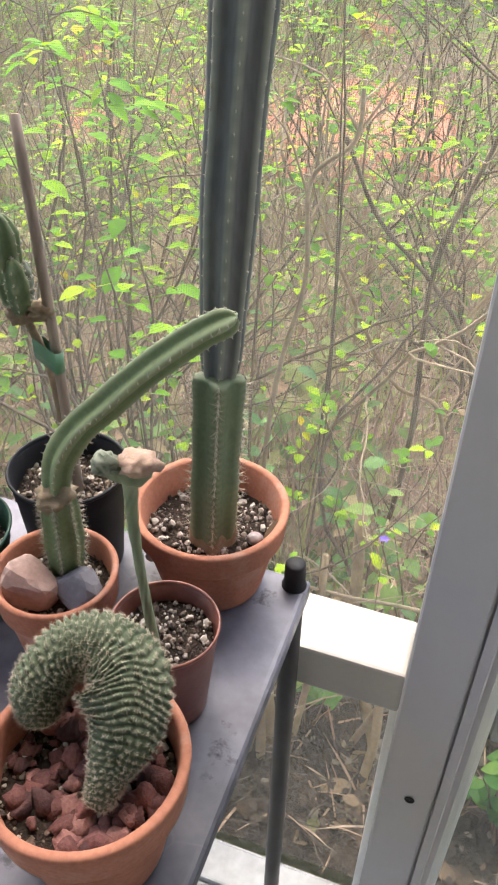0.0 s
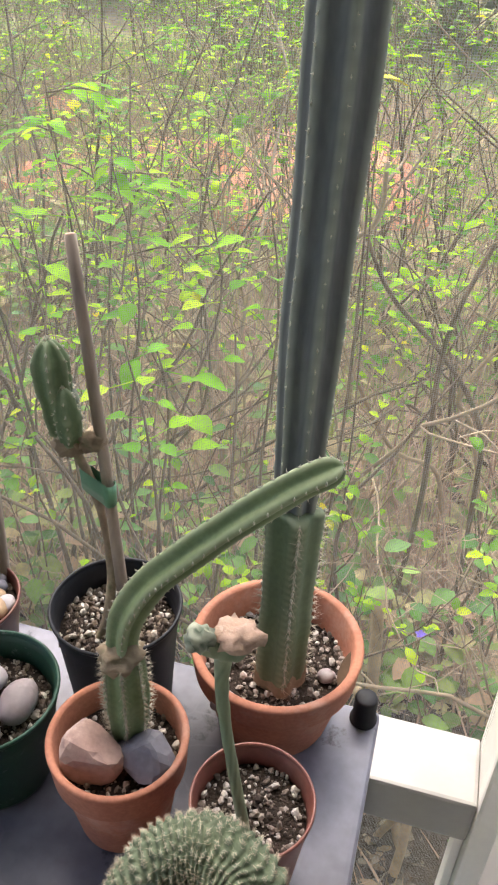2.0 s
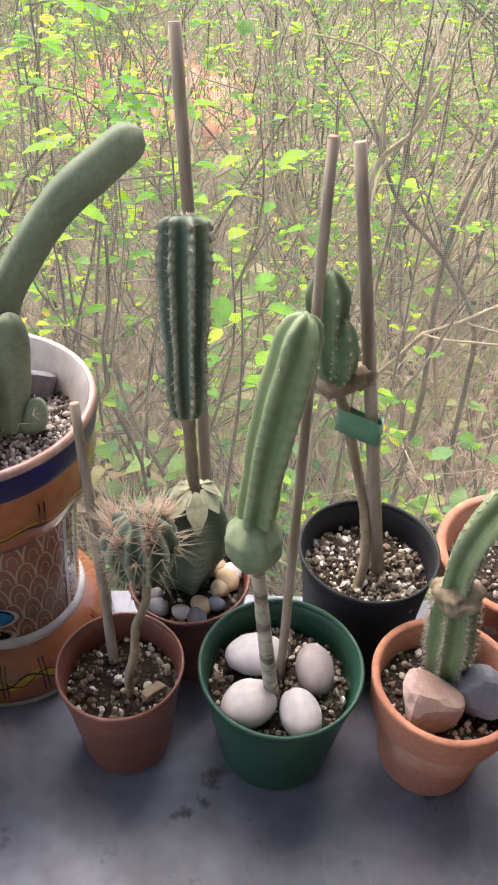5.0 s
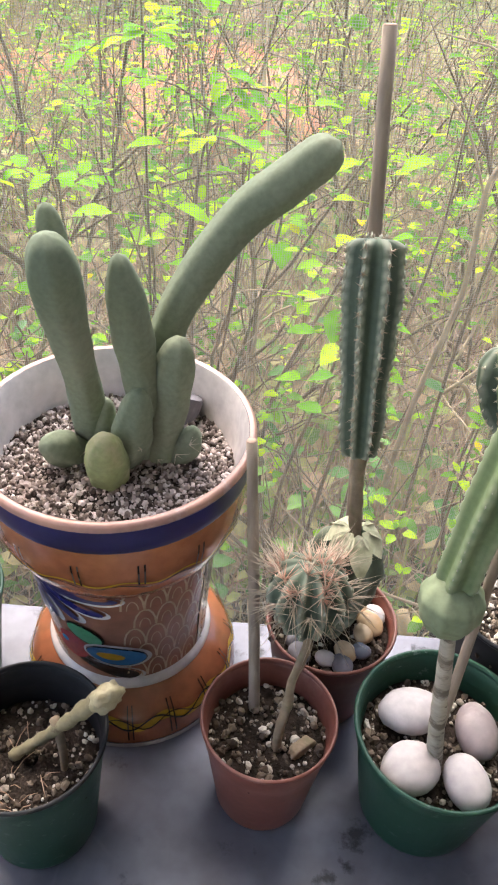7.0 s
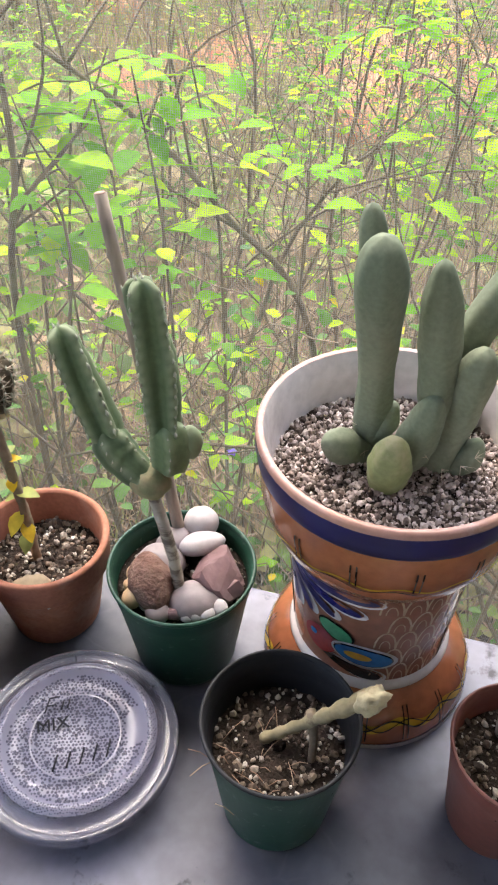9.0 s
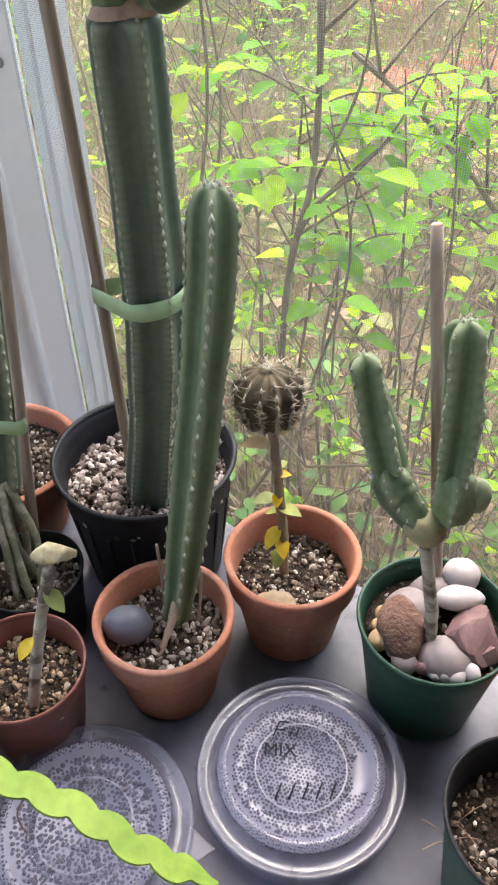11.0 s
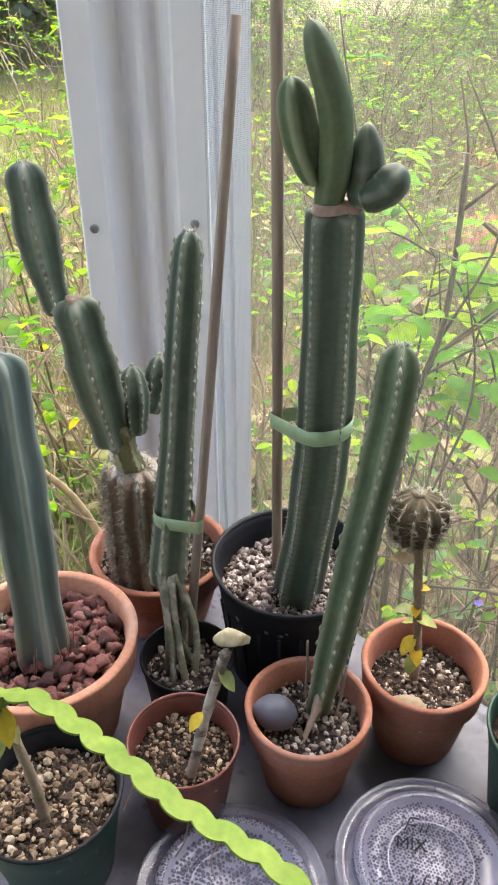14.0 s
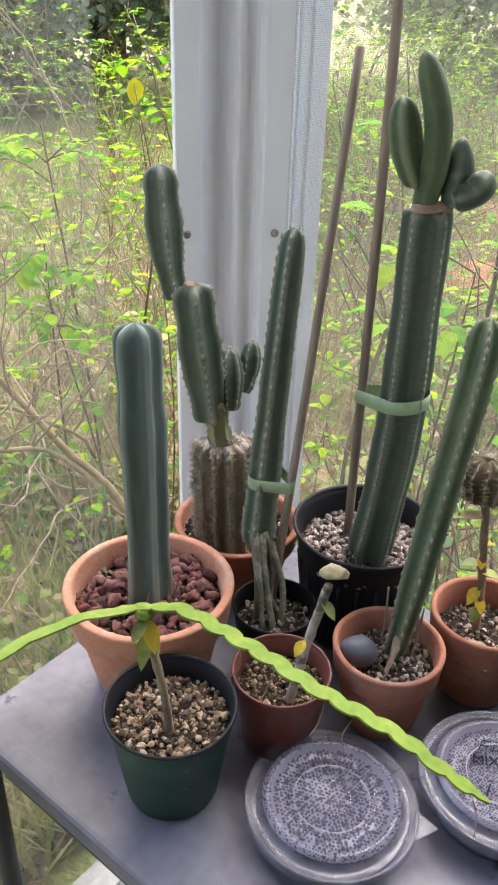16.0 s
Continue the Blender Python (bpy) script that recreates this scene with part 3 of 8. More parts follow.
def screen_material():
    """Insect screen: woven wires about a millimetre and a half apart, open between them."""
    m, nt, bs = nodes_of("insect screen")
    L = nt.links.new
    tc = nt.nodes.new("ShaderNodeTexCoord")
    sp = nt.nodes.new("ShaderNodeSeparateXYZ")
    L(tc.outputs["Object"], sp.inputs[0])
    outs = []
    for ax in (0, 2):
        a = nt.nodes.new("ShaderNodeMath")
        a.operation = "MULTIPLY"
        a.inputs[1].default_value = 1 / 0.0016
        L(sp.outputs[ax], a.inputs[0])
        b = nt.nodes.new("ShaderNodeMath")
        b.operation = "FRACT"
        L(a.outputs[0], b.inputs[0])
        c = nt.nodes.new("ShaderNodeMath")
        c.operation = "LESS_THAN"
        c.inputs[1].default_value = 0.125
        L(b.outputs[0], c.inputs[0])
        outs.append(c)
    mx = nt.nodes.new("ShaderNodeMath")
    mx.operation = "MAXIMUM"
    L(outs[0].outputs[0], mx.inputs[0])
    L(outs[1].outputs[0], mx.inputs[1])
    tr = nt.nodes.new("ShaderNodeBsdfTransparent")
    ms = nt.nodes.new("ShaderNodeMixShader")
    bs.inputs["Base Color"].default_value = (0.22, 0.22, 0.215, 1)
    bs.inputs["Roughness"].default_value = 0.5
    tl = nt.nodes.new("ShaderNodeBsdfTranslucent")
    tl.inputs[0].default_value = (0.29, 0.29, 0.28, 1)
    wire = nt.nodes.new("ShaderNodeMixShader")
    wire.inputs[0].default_value = 0.5
    L(bs.outputs[0], wire.inputs[1])
    L(tl.outputs[0], wire.inputs[2])
    L(mx.outputs[0], ms.inputs[0])
    L(tr.outputs[0], ms.inputs[1])
    L(wire.outputs[0], ms.inputs[2])
    L(ms.outputs[0], nt.nodes["Material Output"].inputs[0])
    return m


def clear_material(name, color, rough, mixin=0.0, haze=(0.7, 0.7, 0.75)):
    """Clear plastic or glass: light passes, with a gloss on top and a little haze."""
    m, nt, bs = nodes_of(name)
    L = nt.links.new
    tr = nt.nodes.new("ShaderNodeBsdfTransparent")
    tr.inputs[0].default_value = (*color, 1)
    gl = nt.nodes.new("ShaderNodeBsdfGlossy")
    gl.inputs["Roughness"].default_value = rough
    lw = nt.nodes.new("ShaderNodeLayerWeight")
    lw.inputs[0].default_value = 0.5
    pw = nt.nodes.new("ShaderNodeMath")
    pw.operation, pw.inputs[1].default_value = "POWER", 4.0
    L(lw.outputs["Facing"], pw.inputs[0])
    sc = nt.nodes.new("ShaderNodeMath")
    sc.operation, sc.inputs[1].default_value, sc.inputs[2].default_value = "MULTIPLY_ADD", 0.9, 0.04
    L(pw.outputs[0], sc.inputs[0])
    ms = nt.nodes.new("ShaderNodeMixShader")
    L(sc.outputs[0], ms.inputs[0])
    L(tr.outputs[0], ms.inputs[1])
    L(gl.outputs[0], ms.inputs[2])
    bs.inputs["Base Color"].default_value = (*haze, 1)
    bs.inputs["Roughness"].default_value = 0.3
    m2 = nt.nodes.new("ShaderNodeMixShader")
    m2.inputs[0].default_value = mixin
    L(ms.outputs[0], m2.inputs[1])
    L(bs.outputs[0], m2.inputs[2])
    L(m2.outputs[0], nt.nodes["Material Output"].inputs[0])
    return m


M_SCREEN = screen_material()
M_GLASS = clear_material("window glass", (0.92, 0.94, 0.93), 0.02)
M_TAB = clear_material("clear plastic tab", (0.80, 0.80, 0.86), 0.4, 0.10, (0.2, 0.2, 0.27))
M_LID = clear_material("clear plastic lid", (0.84, 0.84, 0.90), 0.16, 0.20, (0.30, 0.295, 0.40))
M_MIST = clear_material("misted film", (0.80, 0.80, 0.88), 0.35, 0.60, (0.235, 0.23, 0.315))
M_DROP = clear_material("condensed water drops", (0.50, 0.50, 0.60), 0.10, 0.42, (0.105, 0.102, 0.138))

# ---- the porch ----
def slab(name, lo, hi, material, label, parent=None, kind="structure", category="", bevel=0.004):
    """A bevelled block given in porch axes."""
    ob = part(name, box_bm(lo, hi, bevel), material, parent)
    if parent is None:
        ob.matrix_world = Matrix.Rotation(ANG, 4, "Z")
        tagged(ob, label, category, "", kind)
    elif label:
        tagged(ob, label)
    return ob


U_LEFT, V_WALL = -1.33, 0.525
# unseen shell, added to close the porch and bounce light
slab("ceiling", (-1.42, -2.2, 2.42), (1.9, 0.62, 2.5), M_INNER, "plain painted porch ceiling", category="ceiling")
slab("wall_south", (-1.42, -2.3, 0.0), (1.9, -2.2, 2.42), M_INNER, "plain painted wall of the porch", category="wall")
# unseen too: closed to full height to cut fill light from the east
slab("wall_east", (1.9, -2.3, 0.0), (2.0, 0.6, 2.42), M_INNER, "plain unseen end wall added to cut side light", category="wall")
slab("floor", (-1.34, -2.2, -0.06), (1.9, V_WALL - 0.01, 0.004), M_FLOOR, "plain grey porch floor", category="floor")
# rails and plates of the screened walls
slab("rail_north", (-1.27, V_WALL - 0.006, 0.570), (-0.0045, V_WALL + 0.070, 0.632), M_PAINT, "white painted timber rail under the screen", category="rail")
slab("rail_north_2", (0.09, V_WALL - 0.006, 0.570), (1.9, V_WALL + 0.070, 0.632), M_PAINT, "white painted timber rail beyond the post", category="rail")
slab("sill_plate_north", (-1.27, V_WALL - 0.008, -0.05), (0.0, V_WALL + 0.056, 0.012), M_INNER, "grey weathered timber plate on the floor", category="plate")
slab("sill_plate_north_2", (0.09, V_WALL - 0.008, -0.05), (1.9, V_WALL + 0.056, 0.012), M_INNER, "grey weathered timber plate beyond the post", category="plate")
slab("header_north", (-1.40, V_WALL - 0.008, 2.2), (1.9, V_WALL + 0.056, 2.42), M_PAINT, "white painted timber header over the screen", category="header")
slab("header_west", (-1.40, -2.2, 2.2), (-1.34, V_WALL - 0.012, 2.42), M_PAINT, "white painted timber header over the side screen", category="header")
slab("sill_plate_west", (-1.40, -2.2, -0.05), (-1.34, 0.46, 0.006), M_INNER, "grey weathered timber plate under the side screen", category="plate")


def screen_panel(name, length, lo, hi, m, label):
    V = [(0, 0, lo), (length, 0, lo), (length, 0, hi), (0, 0, hi)]
    ob = mesh_part(name, V, [(0, 1, 2, 3)], M_SCREEN, smooth=False)
    ob.matrix_world = m
    return tagged(ob, label, "insect screen", "", "structure")


ROT = Matrix.Rotation(ANG, 4, "Z")
for nm, lo, hi in (("screen_north", 0.632, 2.2), ("screen_north_low", 0.012, 0.570)):
    screen_panel(nm, 1.29, lo, hi, ROT @ Matrix.Translation((-1.29, V_WALL + 0.05, 0)), "grey woven insect screen stretched in the opening")
for nm, lo, hi in (("screen_west", 0.006, 2.2),):
    screen_panel(nm, 2.65, lo, hi, ROT @ Matrix.Translation((-1.375, -2.2, 0)) @ Matrix.Rotation(radians(90), 4, "Z"), "grey woven insect screen of the side wall")

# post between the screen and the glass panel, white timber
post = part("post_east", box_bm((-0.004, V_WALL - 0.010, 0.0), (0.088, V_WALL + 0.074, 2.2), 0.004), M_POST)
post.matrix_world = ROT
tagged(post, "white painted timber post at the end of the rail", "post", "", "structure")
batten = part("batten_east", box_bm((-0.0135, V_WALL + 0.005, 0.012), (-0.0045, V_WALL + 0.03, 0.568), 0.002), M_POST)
batten.matrix_world = ROT
tagged(batten, "thin white batten along the post under the rail", "batten", "", "structure")


def glass_panel():
    """Enamelled frame of a storm panel in front of the post, with its glass."""
    t = thing("storm_window", "white enamelled aluminium storm panel with clear glass", "window", uv(0, 0), rz=ANG, kind="structure")
    prof = [(-0.0035, 0.4005), (-0.003, 0.3965), (-0.0015, 0.395), (0.041, 0.395), (0.0425, 0.3965), (0.043, 0.402), (0.0445, 0.402), (0.045, 0.3965), (0.0525, 0.396), (0.054, 0.398), (0.0545, 0.404), (0.060, 0.404), (0.060, 0.440), (-0.0035, 0.440)]
    V = [(u, v, z) for z in (0.02, 2.19) for u, v in prof]
    n = len(prof)
    F = [(i, (i + 1) % n, n + (i + 1) % n, n + i) for i in range(n)] + [tuple(range(n))[::-1], tuple(range(n, 2 * n))]
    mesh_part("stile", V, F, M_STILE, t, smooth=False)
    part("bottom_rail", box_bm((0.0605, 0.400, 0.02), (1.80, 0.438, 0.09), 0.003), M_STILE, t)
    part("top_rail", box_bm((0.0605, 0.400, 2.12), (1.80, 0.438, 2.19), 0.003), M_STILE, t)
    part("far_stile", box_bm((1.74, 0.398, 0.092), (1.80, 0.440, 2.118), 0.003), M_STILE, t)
    pane = part("pane", box_bm((0.0605, 0.416, 0.092), (1.738, 0.419, 2.118), 0), M_GLASS, t, "clear window glass")
    pane.visible_shadow = False
    Vh, Fh = lathe([(0.0002, 0.0004), (0.0032, 0.0004), (0.0040, 0.0010), (0.0046, 0.0)], 20)
    h = mesh_part("screw", Vh, Fh, M_BLACK, t, "dark screw hole in the stile")
    h.matrix_basis = Matrix.Translation((0.023, 0.3948, 0.629)) @ Matrix.Rotation(radians(90), 4, "X")
    return t


glass_panel()


def corner_post():
    """Enamelled corner post: two flat flanges with a hollow round channel between them."""
    s0 = Vector((-1.045, 0.896, 0))
    d = Vector((0.087, 0.046, 0)).normalized()
    nrm = Vector((d.y, -d.x, 0))
    t = thing("corner_post", "white enamelled corner post with a hollow channel", "post", s0, rz=math.atan2(d.y, d.x), kind="structure")
    prof = [(-0.0100, 0.0), (0.014, 0.0), (0.0155, 0.001)]
    for i in range(21):
        f = i / 20
        prof.append((0.0165 + 0.065 * f, 0.004 + 0.040 * math.sin(math.pi * f) ** 0.6 - 0.028 * math.exp(-((f - 0.60) / 0.17) ** 2)))
    prof += [(0.0825, 0.001)]
    prof += [(0.084, 0.0), (0.113, 0.0), (0.1145, 0.002), (0.1145, 0.06), (-0.0100, 0.06), (-0.0115, 0.002)]
    V = [(x, y, z) for z in (0.0, 2.2) for x, y in prof]
    n = len(prof)
    F = [(i, (i + 1) % n, n + (i + 1) % n, n + i) for i in range(n)]
    mesh_part("channel", V, F, M_ALU, t, smooth=False)
    for x in (0.0, 0.098):
        for z in (1.099, 0.35, 1.85):
            Vh, Fh = lathe([(0.0002, 0.0014), (0.0024, 0.0026), (0.0040, 0.0019), (0.0046, 0.0)], 16)
            sc = mesh_part("screw", Vh, Fh, M_SCREWHEAD, t, "metal screw head")
            sc.matrix_basis = Matrix.Translation((x, -0.0006, z)) @ Matrix.Rotation(radians(90), 4, "X")
    # outer post behind the screen, grooved
    prof2 = [(0.0, 0.0), (0.008, 0.0), (0.009, 0.004), (0.012, 0.004), (0.013, 0.0), (0.022, 0.0), (0.023, 0.004), (0.026, 0.004), (0.027, 0.0), (0.045, 0.0), (0.045, 0.05), (0.0, 0.05)]
    base = s0 + d * 0.1165 - nrm * 0.054
    t2 = thing("outer_post", "white grooved post outside the insect screen", "post", base, rz=math.atan2(d.y, d.x), kind="structure")
    V = [(x, y, z) for z in (0.0, 2.3) for x, y in prof2]
    n = len(prof2)
    F = [(i, (i + 1) % n, n + (i + 1) % n, n + i) for i in range(n)]
    mesh_part("body", V, F, M_ALU, t2, smooth=False)


corner_post()


# ---- the table ----
def table():
    u0, u1, v0, v1 = -1.200, -0.108, 0.088, 0.511
    t = thing("plant_table", "worn grey metal table with black legs and rubber caps", "table", uv((u0 + u1) / 2, (v0 + v1) / 2), rz=ANG)
    hu, hv = (u1 - u0) / 2, (v1 - v0) / 2
    bm = box_bm((-hu, -hv, TABLE - 0.022), (hu, hv, TABLE), 0.006, 3)
    part("top", bm, M_TABLE, t)
    for sx in (-1, 1):
        for sy in (-1, 1):
            x, y = sx * (hu - 0.014), sy * (hv - 0.012)
            V, F = tube(smooth_path([(x, y, 0.012), (x, y, TABLE - 0.02)], 4), [0.0105] * 5, 16)
            leg = mesh_part("leg", V, F, M_STEEL, t, "black steel tube leg")
            V, F = lathe([(0.0002, 0.0), (0.016, 0.0), (0.0165, 0.004), (0.015, 0.014), (0.0002, 0.014)], 20)
            foot = mesh_part("foot", V, F, M_STEEL, t)
            foot.location = (x, y, 0)
            V, F = lathe([(0.0118, 0.0), (0.0118, 0.002), (0.0102, 0.003), (0.0098, 0.026), (0.0092, 0.0285), (0.0080, 0.0295), (0.0002, 0.0295)], 28)
            cap = mesh_part("cap", V, F, M_BLACK, t, "black rubber cap over the leg")
            cap.location = (x, y, TABLE)
    for sy in (-1, 1):
        part("apron", box_bm((-hu + 0.04, sy * (hv - 0.02) - 0.008, TABLE - 0.055), (hu - 0.04, sy * (hv - 0.02) + 0.008, TABLE - 0.0225), 0.002), M_STEEL, t)
    return t


table()


# ---- pots ----
def pot(kind, x, y, R, H, label, group=""):
    loc = (x, y, TABLE)
    if kind in ("terra", "pale"):
        m = M_TERRA if kind == "terra" else M_TERRA_PALE
        t = thing("flower_pot", label, "flower pot", loc, group)
        h = 0.70 * H
        V, F = lathe([(0.12 * R, 0.0), (0.64 * R, 0.0), (0.665 * R, 0.002), (0.685 * R, 0.006), (0.875 * R, h), (0.875 * R, h + 0.004)], 56, 0.003, int(R * 9999))
        mesh_part("body", V, F, m, t)
        V, F = lathe([(0.86 * R, h), (0.935 * R, h), (0.95 * R, h + 0.0015), (0.985 * R, H - 0.004), (0.995 * R, H - 0.0015), (0.975 * R, H), (0.915 * R, H), (0.885 * R, H - 0.002), (0.83 * R, h), (0.60 * R, 0.012), (0.1 * R, 0.012)], 56, 0.003, int(R * 9999))
        mesh_part("rim", V, F, m, t)
    else:
        m = {"brown": M_BROWN, "green": M_GREEN, "black": M_BLACK, "green_black": M_GREEN}[kind]
        inside = M_BLACK if kind == "green_black" else m
        t = thing("nursery_pot", label, "flower pot", loc, group)
        b = 0.70 if kind != "black" else 0.76
        V, F = lathe([(0.1 * R, 0.003), (b * R - 0.004, 0.003), (b * R - 0.002, 0.0), (b * R, 0.001), (b * R + 0.001, 0.004), (0.915 * R, H - 0.020), (0.93 * R, H - 0.0185), (0.955 * R, H - 0.004)], 56)
        mesh_part("body", V, F, m, t)
        V, F = lathe([(0.95 * R, H - 0.0035), (0.935 * R, H - 0.004), (0.928 * R, H - 0.0065), (0.910 * R, H - 0.0075), (0.912 * R, H - 0.0105), (0.900 * R, H - 0.0115), (0.902 * R, H - 0.0145), (0.890 * R, H - 0.0155), (0.888 * R, H - 0.020), (b * R - 0.003, 0.006), (0.1 * R, 0.006)], 56)
        mesh_part("inner_wall", V, F, inside, t)
        V, F = lathe([(0.945 * R, H - 0.0042), (0.985 * R, H - 0.0036), (R, H - 0.0015), (0.985 * R, H), (0.955 * R, H - 0.0003), (0.94 * R, H - 0.0022)], 56)
        mesh_part("rim", V, F, inside, t)
    return t


def soil(x, y, r, z, palette, count, size=0.0022, seed=0, label="dark potting soil with white perlite bits", hump=0.002, avoid=()):
    rng = random.Random(seed)
    t = thing("potting_soil", label, "soil", (x, y, z), kind="stuff")
    V, F = [(0, 0, hump)], []
    rings, seg = 9, 40
    for j in range(1, rings + 1):
        for i in range(seg):
            a, q = 2 * math.pi * i / seg, r * j / rings
            V.append((q * math.cos(a), q * math.sin(a), hump * (1 - j / rings) + 0.0022 * noise.noise(Vector((q * math.cos(a) * 90, q * math.sin(a) * 90, seed)))))
    for i in range(seg):
        F.append((0, 1 + i, 1 + (i + 1) % seg))
    for j in range(rings - 1):
        for i in range(seg):
            n = (i + 1) % seg
            F.append((1 + j * seg + i, 1 + j * seg + n, 1 + (j + 1) * seg + n, 1 + (j + 1) * seg + i))
    k = len(V)
    V += [(r * 0.9 * math.cos(2 * math.pi * i / seg), r * 0.9 * math.sin(2 * math.pi * i / seg), -0.008) for i in range(seg)]
    for i in range(seg):
        n = (i + 1) % seg
        F.append((1 + (rings - 1) * seg + i, 1 + (rings - 1) * seg + n, k + n, k + i))
    mesh_part("surface", V, F, M_SOIL, t)
    GV, GF = [], []
    count, size = int(count * 1.75), size * 0.80
    for _ in range(count):
        a, q = rng.uniform(0, 6.283), r * 0.985 * math.sqrt(rng.random())
        s = size * min(2.3, rng.lognormvariate(-0.05, 0.55))
        m = Euler((rng.uniform(0, 6), rng.uniform(0, 6), rng.uniform(0, 6))).to_matrix()
        c = Vector((q * math.cos(a), q * math.sin(a), hump * (1 - q / r) + s * rng.uniform(-0.1, 0.6)))
        o = len(GV)
        e = (rng.uniform(0.7, 1.2), rng.uniform(0.6, 1.0), rng.uniform(0.5, 0.9))
        for v in ICO1_V:
            GV.append(c + m @ Vector((v[0] * e[0] * s, v[1] * e[1] * s, v[2] * e[2] * s)) * rng.uniform(0.72, 1.15))
        GF += [tuple(i + o for i in f) for f in ICO1_F]
    g = mesh_part("grit", GV, GF, palette, t, smooth=False)
    tagged(g, kind="stuff")
    return t


def stone(center, size, material, label, seed, rough=0.12, rz=0.0, tilt=0.0, chop=0, name="stone", freq=1.4, group=""):
    V, F = lump((0, 0, 0), size, seed, rough, freq, rz, tilt, True, chop)
    ob = mesh_part(name, V, F, material, smooth=chop == 0)
    ob.location = center
    return tagged(ob, label, "stone", group)


def stake(a, b, r, label, sides=10, seed=0):
    t = thing("plant_stake", label, "stake", a)
    path = [p - Vector(a) for p in smooth_path([a, (Vector(a) + Vector(b)) / 2 + Vector((0.0008, 0.001, 0)), b], 12)]
    V, F = tube(path, [r * (1 - 0.12 * i / 12) for i in range(13)], sides, 0.05, seed)
    mesh_part("shaft", V, F, M_STAKE, t)
    d = (path[-1] - path[-2]).normalized()
    V, F = tube([path[-1] - d * 0.0002, path[-1] + d * 0.0008], [r * 0.86, r * 0.7], sides)
    mesh_part("cut_end", V, F, M_CUT, t, "paler sawn end")
    return t


def plant(name, label, loc, category="cactus"):
    return thing(name, label, category, loc)


def local(pts, loc):
    return [Vector(p) - Vector(loc) for p in pts]


def column(t, loc, name, pts, radius, ribs, material, spine=0.006, per_site=3, areole=0.0011, spine_mat=None, label="", seed=0, thick=0.0004, spread=0.9, **kw):
    """A ribbed column with its felt pads and spines, as parts of a cactus."""
    V, F, S = ribbed(local(pts, loc), radius, ribs, seed=seed, **kw)
    st = mesh_part(name, V, F, material, t, label)
    if areole:
        AV, AF = dots(S, areole, seed)
        tagged(mesh_part("areole_felt", AV, AF, M_AREOLE, st), kind="stuff")
    if spine:
        SV, SF = spines(S, spine, per_site, thick, spread, seed=seed)
        tagged(mesh_part("spine_cover", SV, SF, spine_mat or M_SPINE, st), kind="stuff")
    return st


def wrap_band(rounds, z, half, tilt=0.0, thick=0.0005, wobble=0.0, seed=0):
    """A band of tape drawn tight round several upright rods, given as (x, y, radius)."""
    pts = sorted((x + r * math.cos(w * 0.26), y + r * math.sin(w * 0.26)) for x, y, r in rounds for w in range(24))
    def chain(seq):
        out = []
        for p in seq:
            while len(out) > 1 and (out[-1][0] - out[-2][0]) * (p[1] - out[-2][1]) - (out[-1][1] - out[-2][1]) * (p[0] - out[-2][0]) <= 0:
                out.pop()
            out.append(p)
        return out[:-1]
    hull = chain(pts) + chain(pts[::-1])
    cx, cy = sum(p[0] for p in hull) / len(hull), sum(p[1] for p in hull) / len(hull)
    V, F = [], []
    n = len(hull)
    for i, (x, y) in enumerate(hull):
        d = Vector((x - cx, y - cy, 0)).normalized()
        zz = z + tilt * (x - cx)
        for k, (o, h) in enumerate(((0.0, -1), (thick, -0.95), (thick * 1.1, 0.0), (thick, 0.95), (0.0, 1))):
            q = wobble * noise.noise(Vector((x * 160, y * 160, k * 0.9 + seed)))
            V.append(Vector((x, y, zz + h * half + q)) + d * (o + 0.4 * abs(q)))
        for k in range(4):
            m = (i + 1) % n
            F.append((i * 5 + k, m * 5 + k, m * 5 + k + 1, i * 5 + k + 1))
    return V, F


def leafy(pos, d, length, width, curl=0.15):
    """One folded oval leaf: verts and faces."""
    d = Vector(d).normalized()
    s = d.cross(Vector((0, 0, 1)))
    s = s.normalized() if s.length > 1e-3 else Vector((1, 0, 0))
    n = s.cross(d)
    P = Vector(pos)
    V = []
    for f, w in ((0.0, 0.06), (0.16, 0.66), (0.40, 1.0), (0.66, 0.84), (0.87, 0.40), (1.0, 0.03)):
        c = P + d * length * f - n * curl * length * f * f
        V += [c - s * width * 0.5 * w + n * width * 0.14 * w, c, c + s * width * 0.5 * w + n * width * 0.14 * w]
    F = []
    for j in range(5):
        for i in range(2):
            a = j * 3 + i
            F.append((a, a + 1, a + 4, a + 3))
    return V, F


# ---- the plants, from the right end of the table ----
GP = "potted cacti on the table"


def lava_layer(label, loc, radius, count, seed, s0, s1, z0, z1):
    """Loose lava pieces, each one a lumpy piece of its own."""
    rng = random.Random(seed)
    t = thing("lava_rock_layer", label, "gravel", loc)
    for i in range(count):
        a, q = rng.uniform(0, 6.283), radius * math.sqrt(rng.random())
        s = rng.uniform(s0, s1)
        V, F = lump((0, 0, 0), (s, s * rng.uniform(0.7, 1), s * rng.uniform(0.6, 0.9)), i + seed * 50, 0.7, 2.0, rng.uniform(0, 6), rng.uniform(-0.5, 0.5), False, 2)
        ob = mesh_part("lava_rock", V, F, M_LAVA, t)
        ob.location = (q * math.cos(a), q * math.sin(a), rng.uniform(z0, z1))
    return t


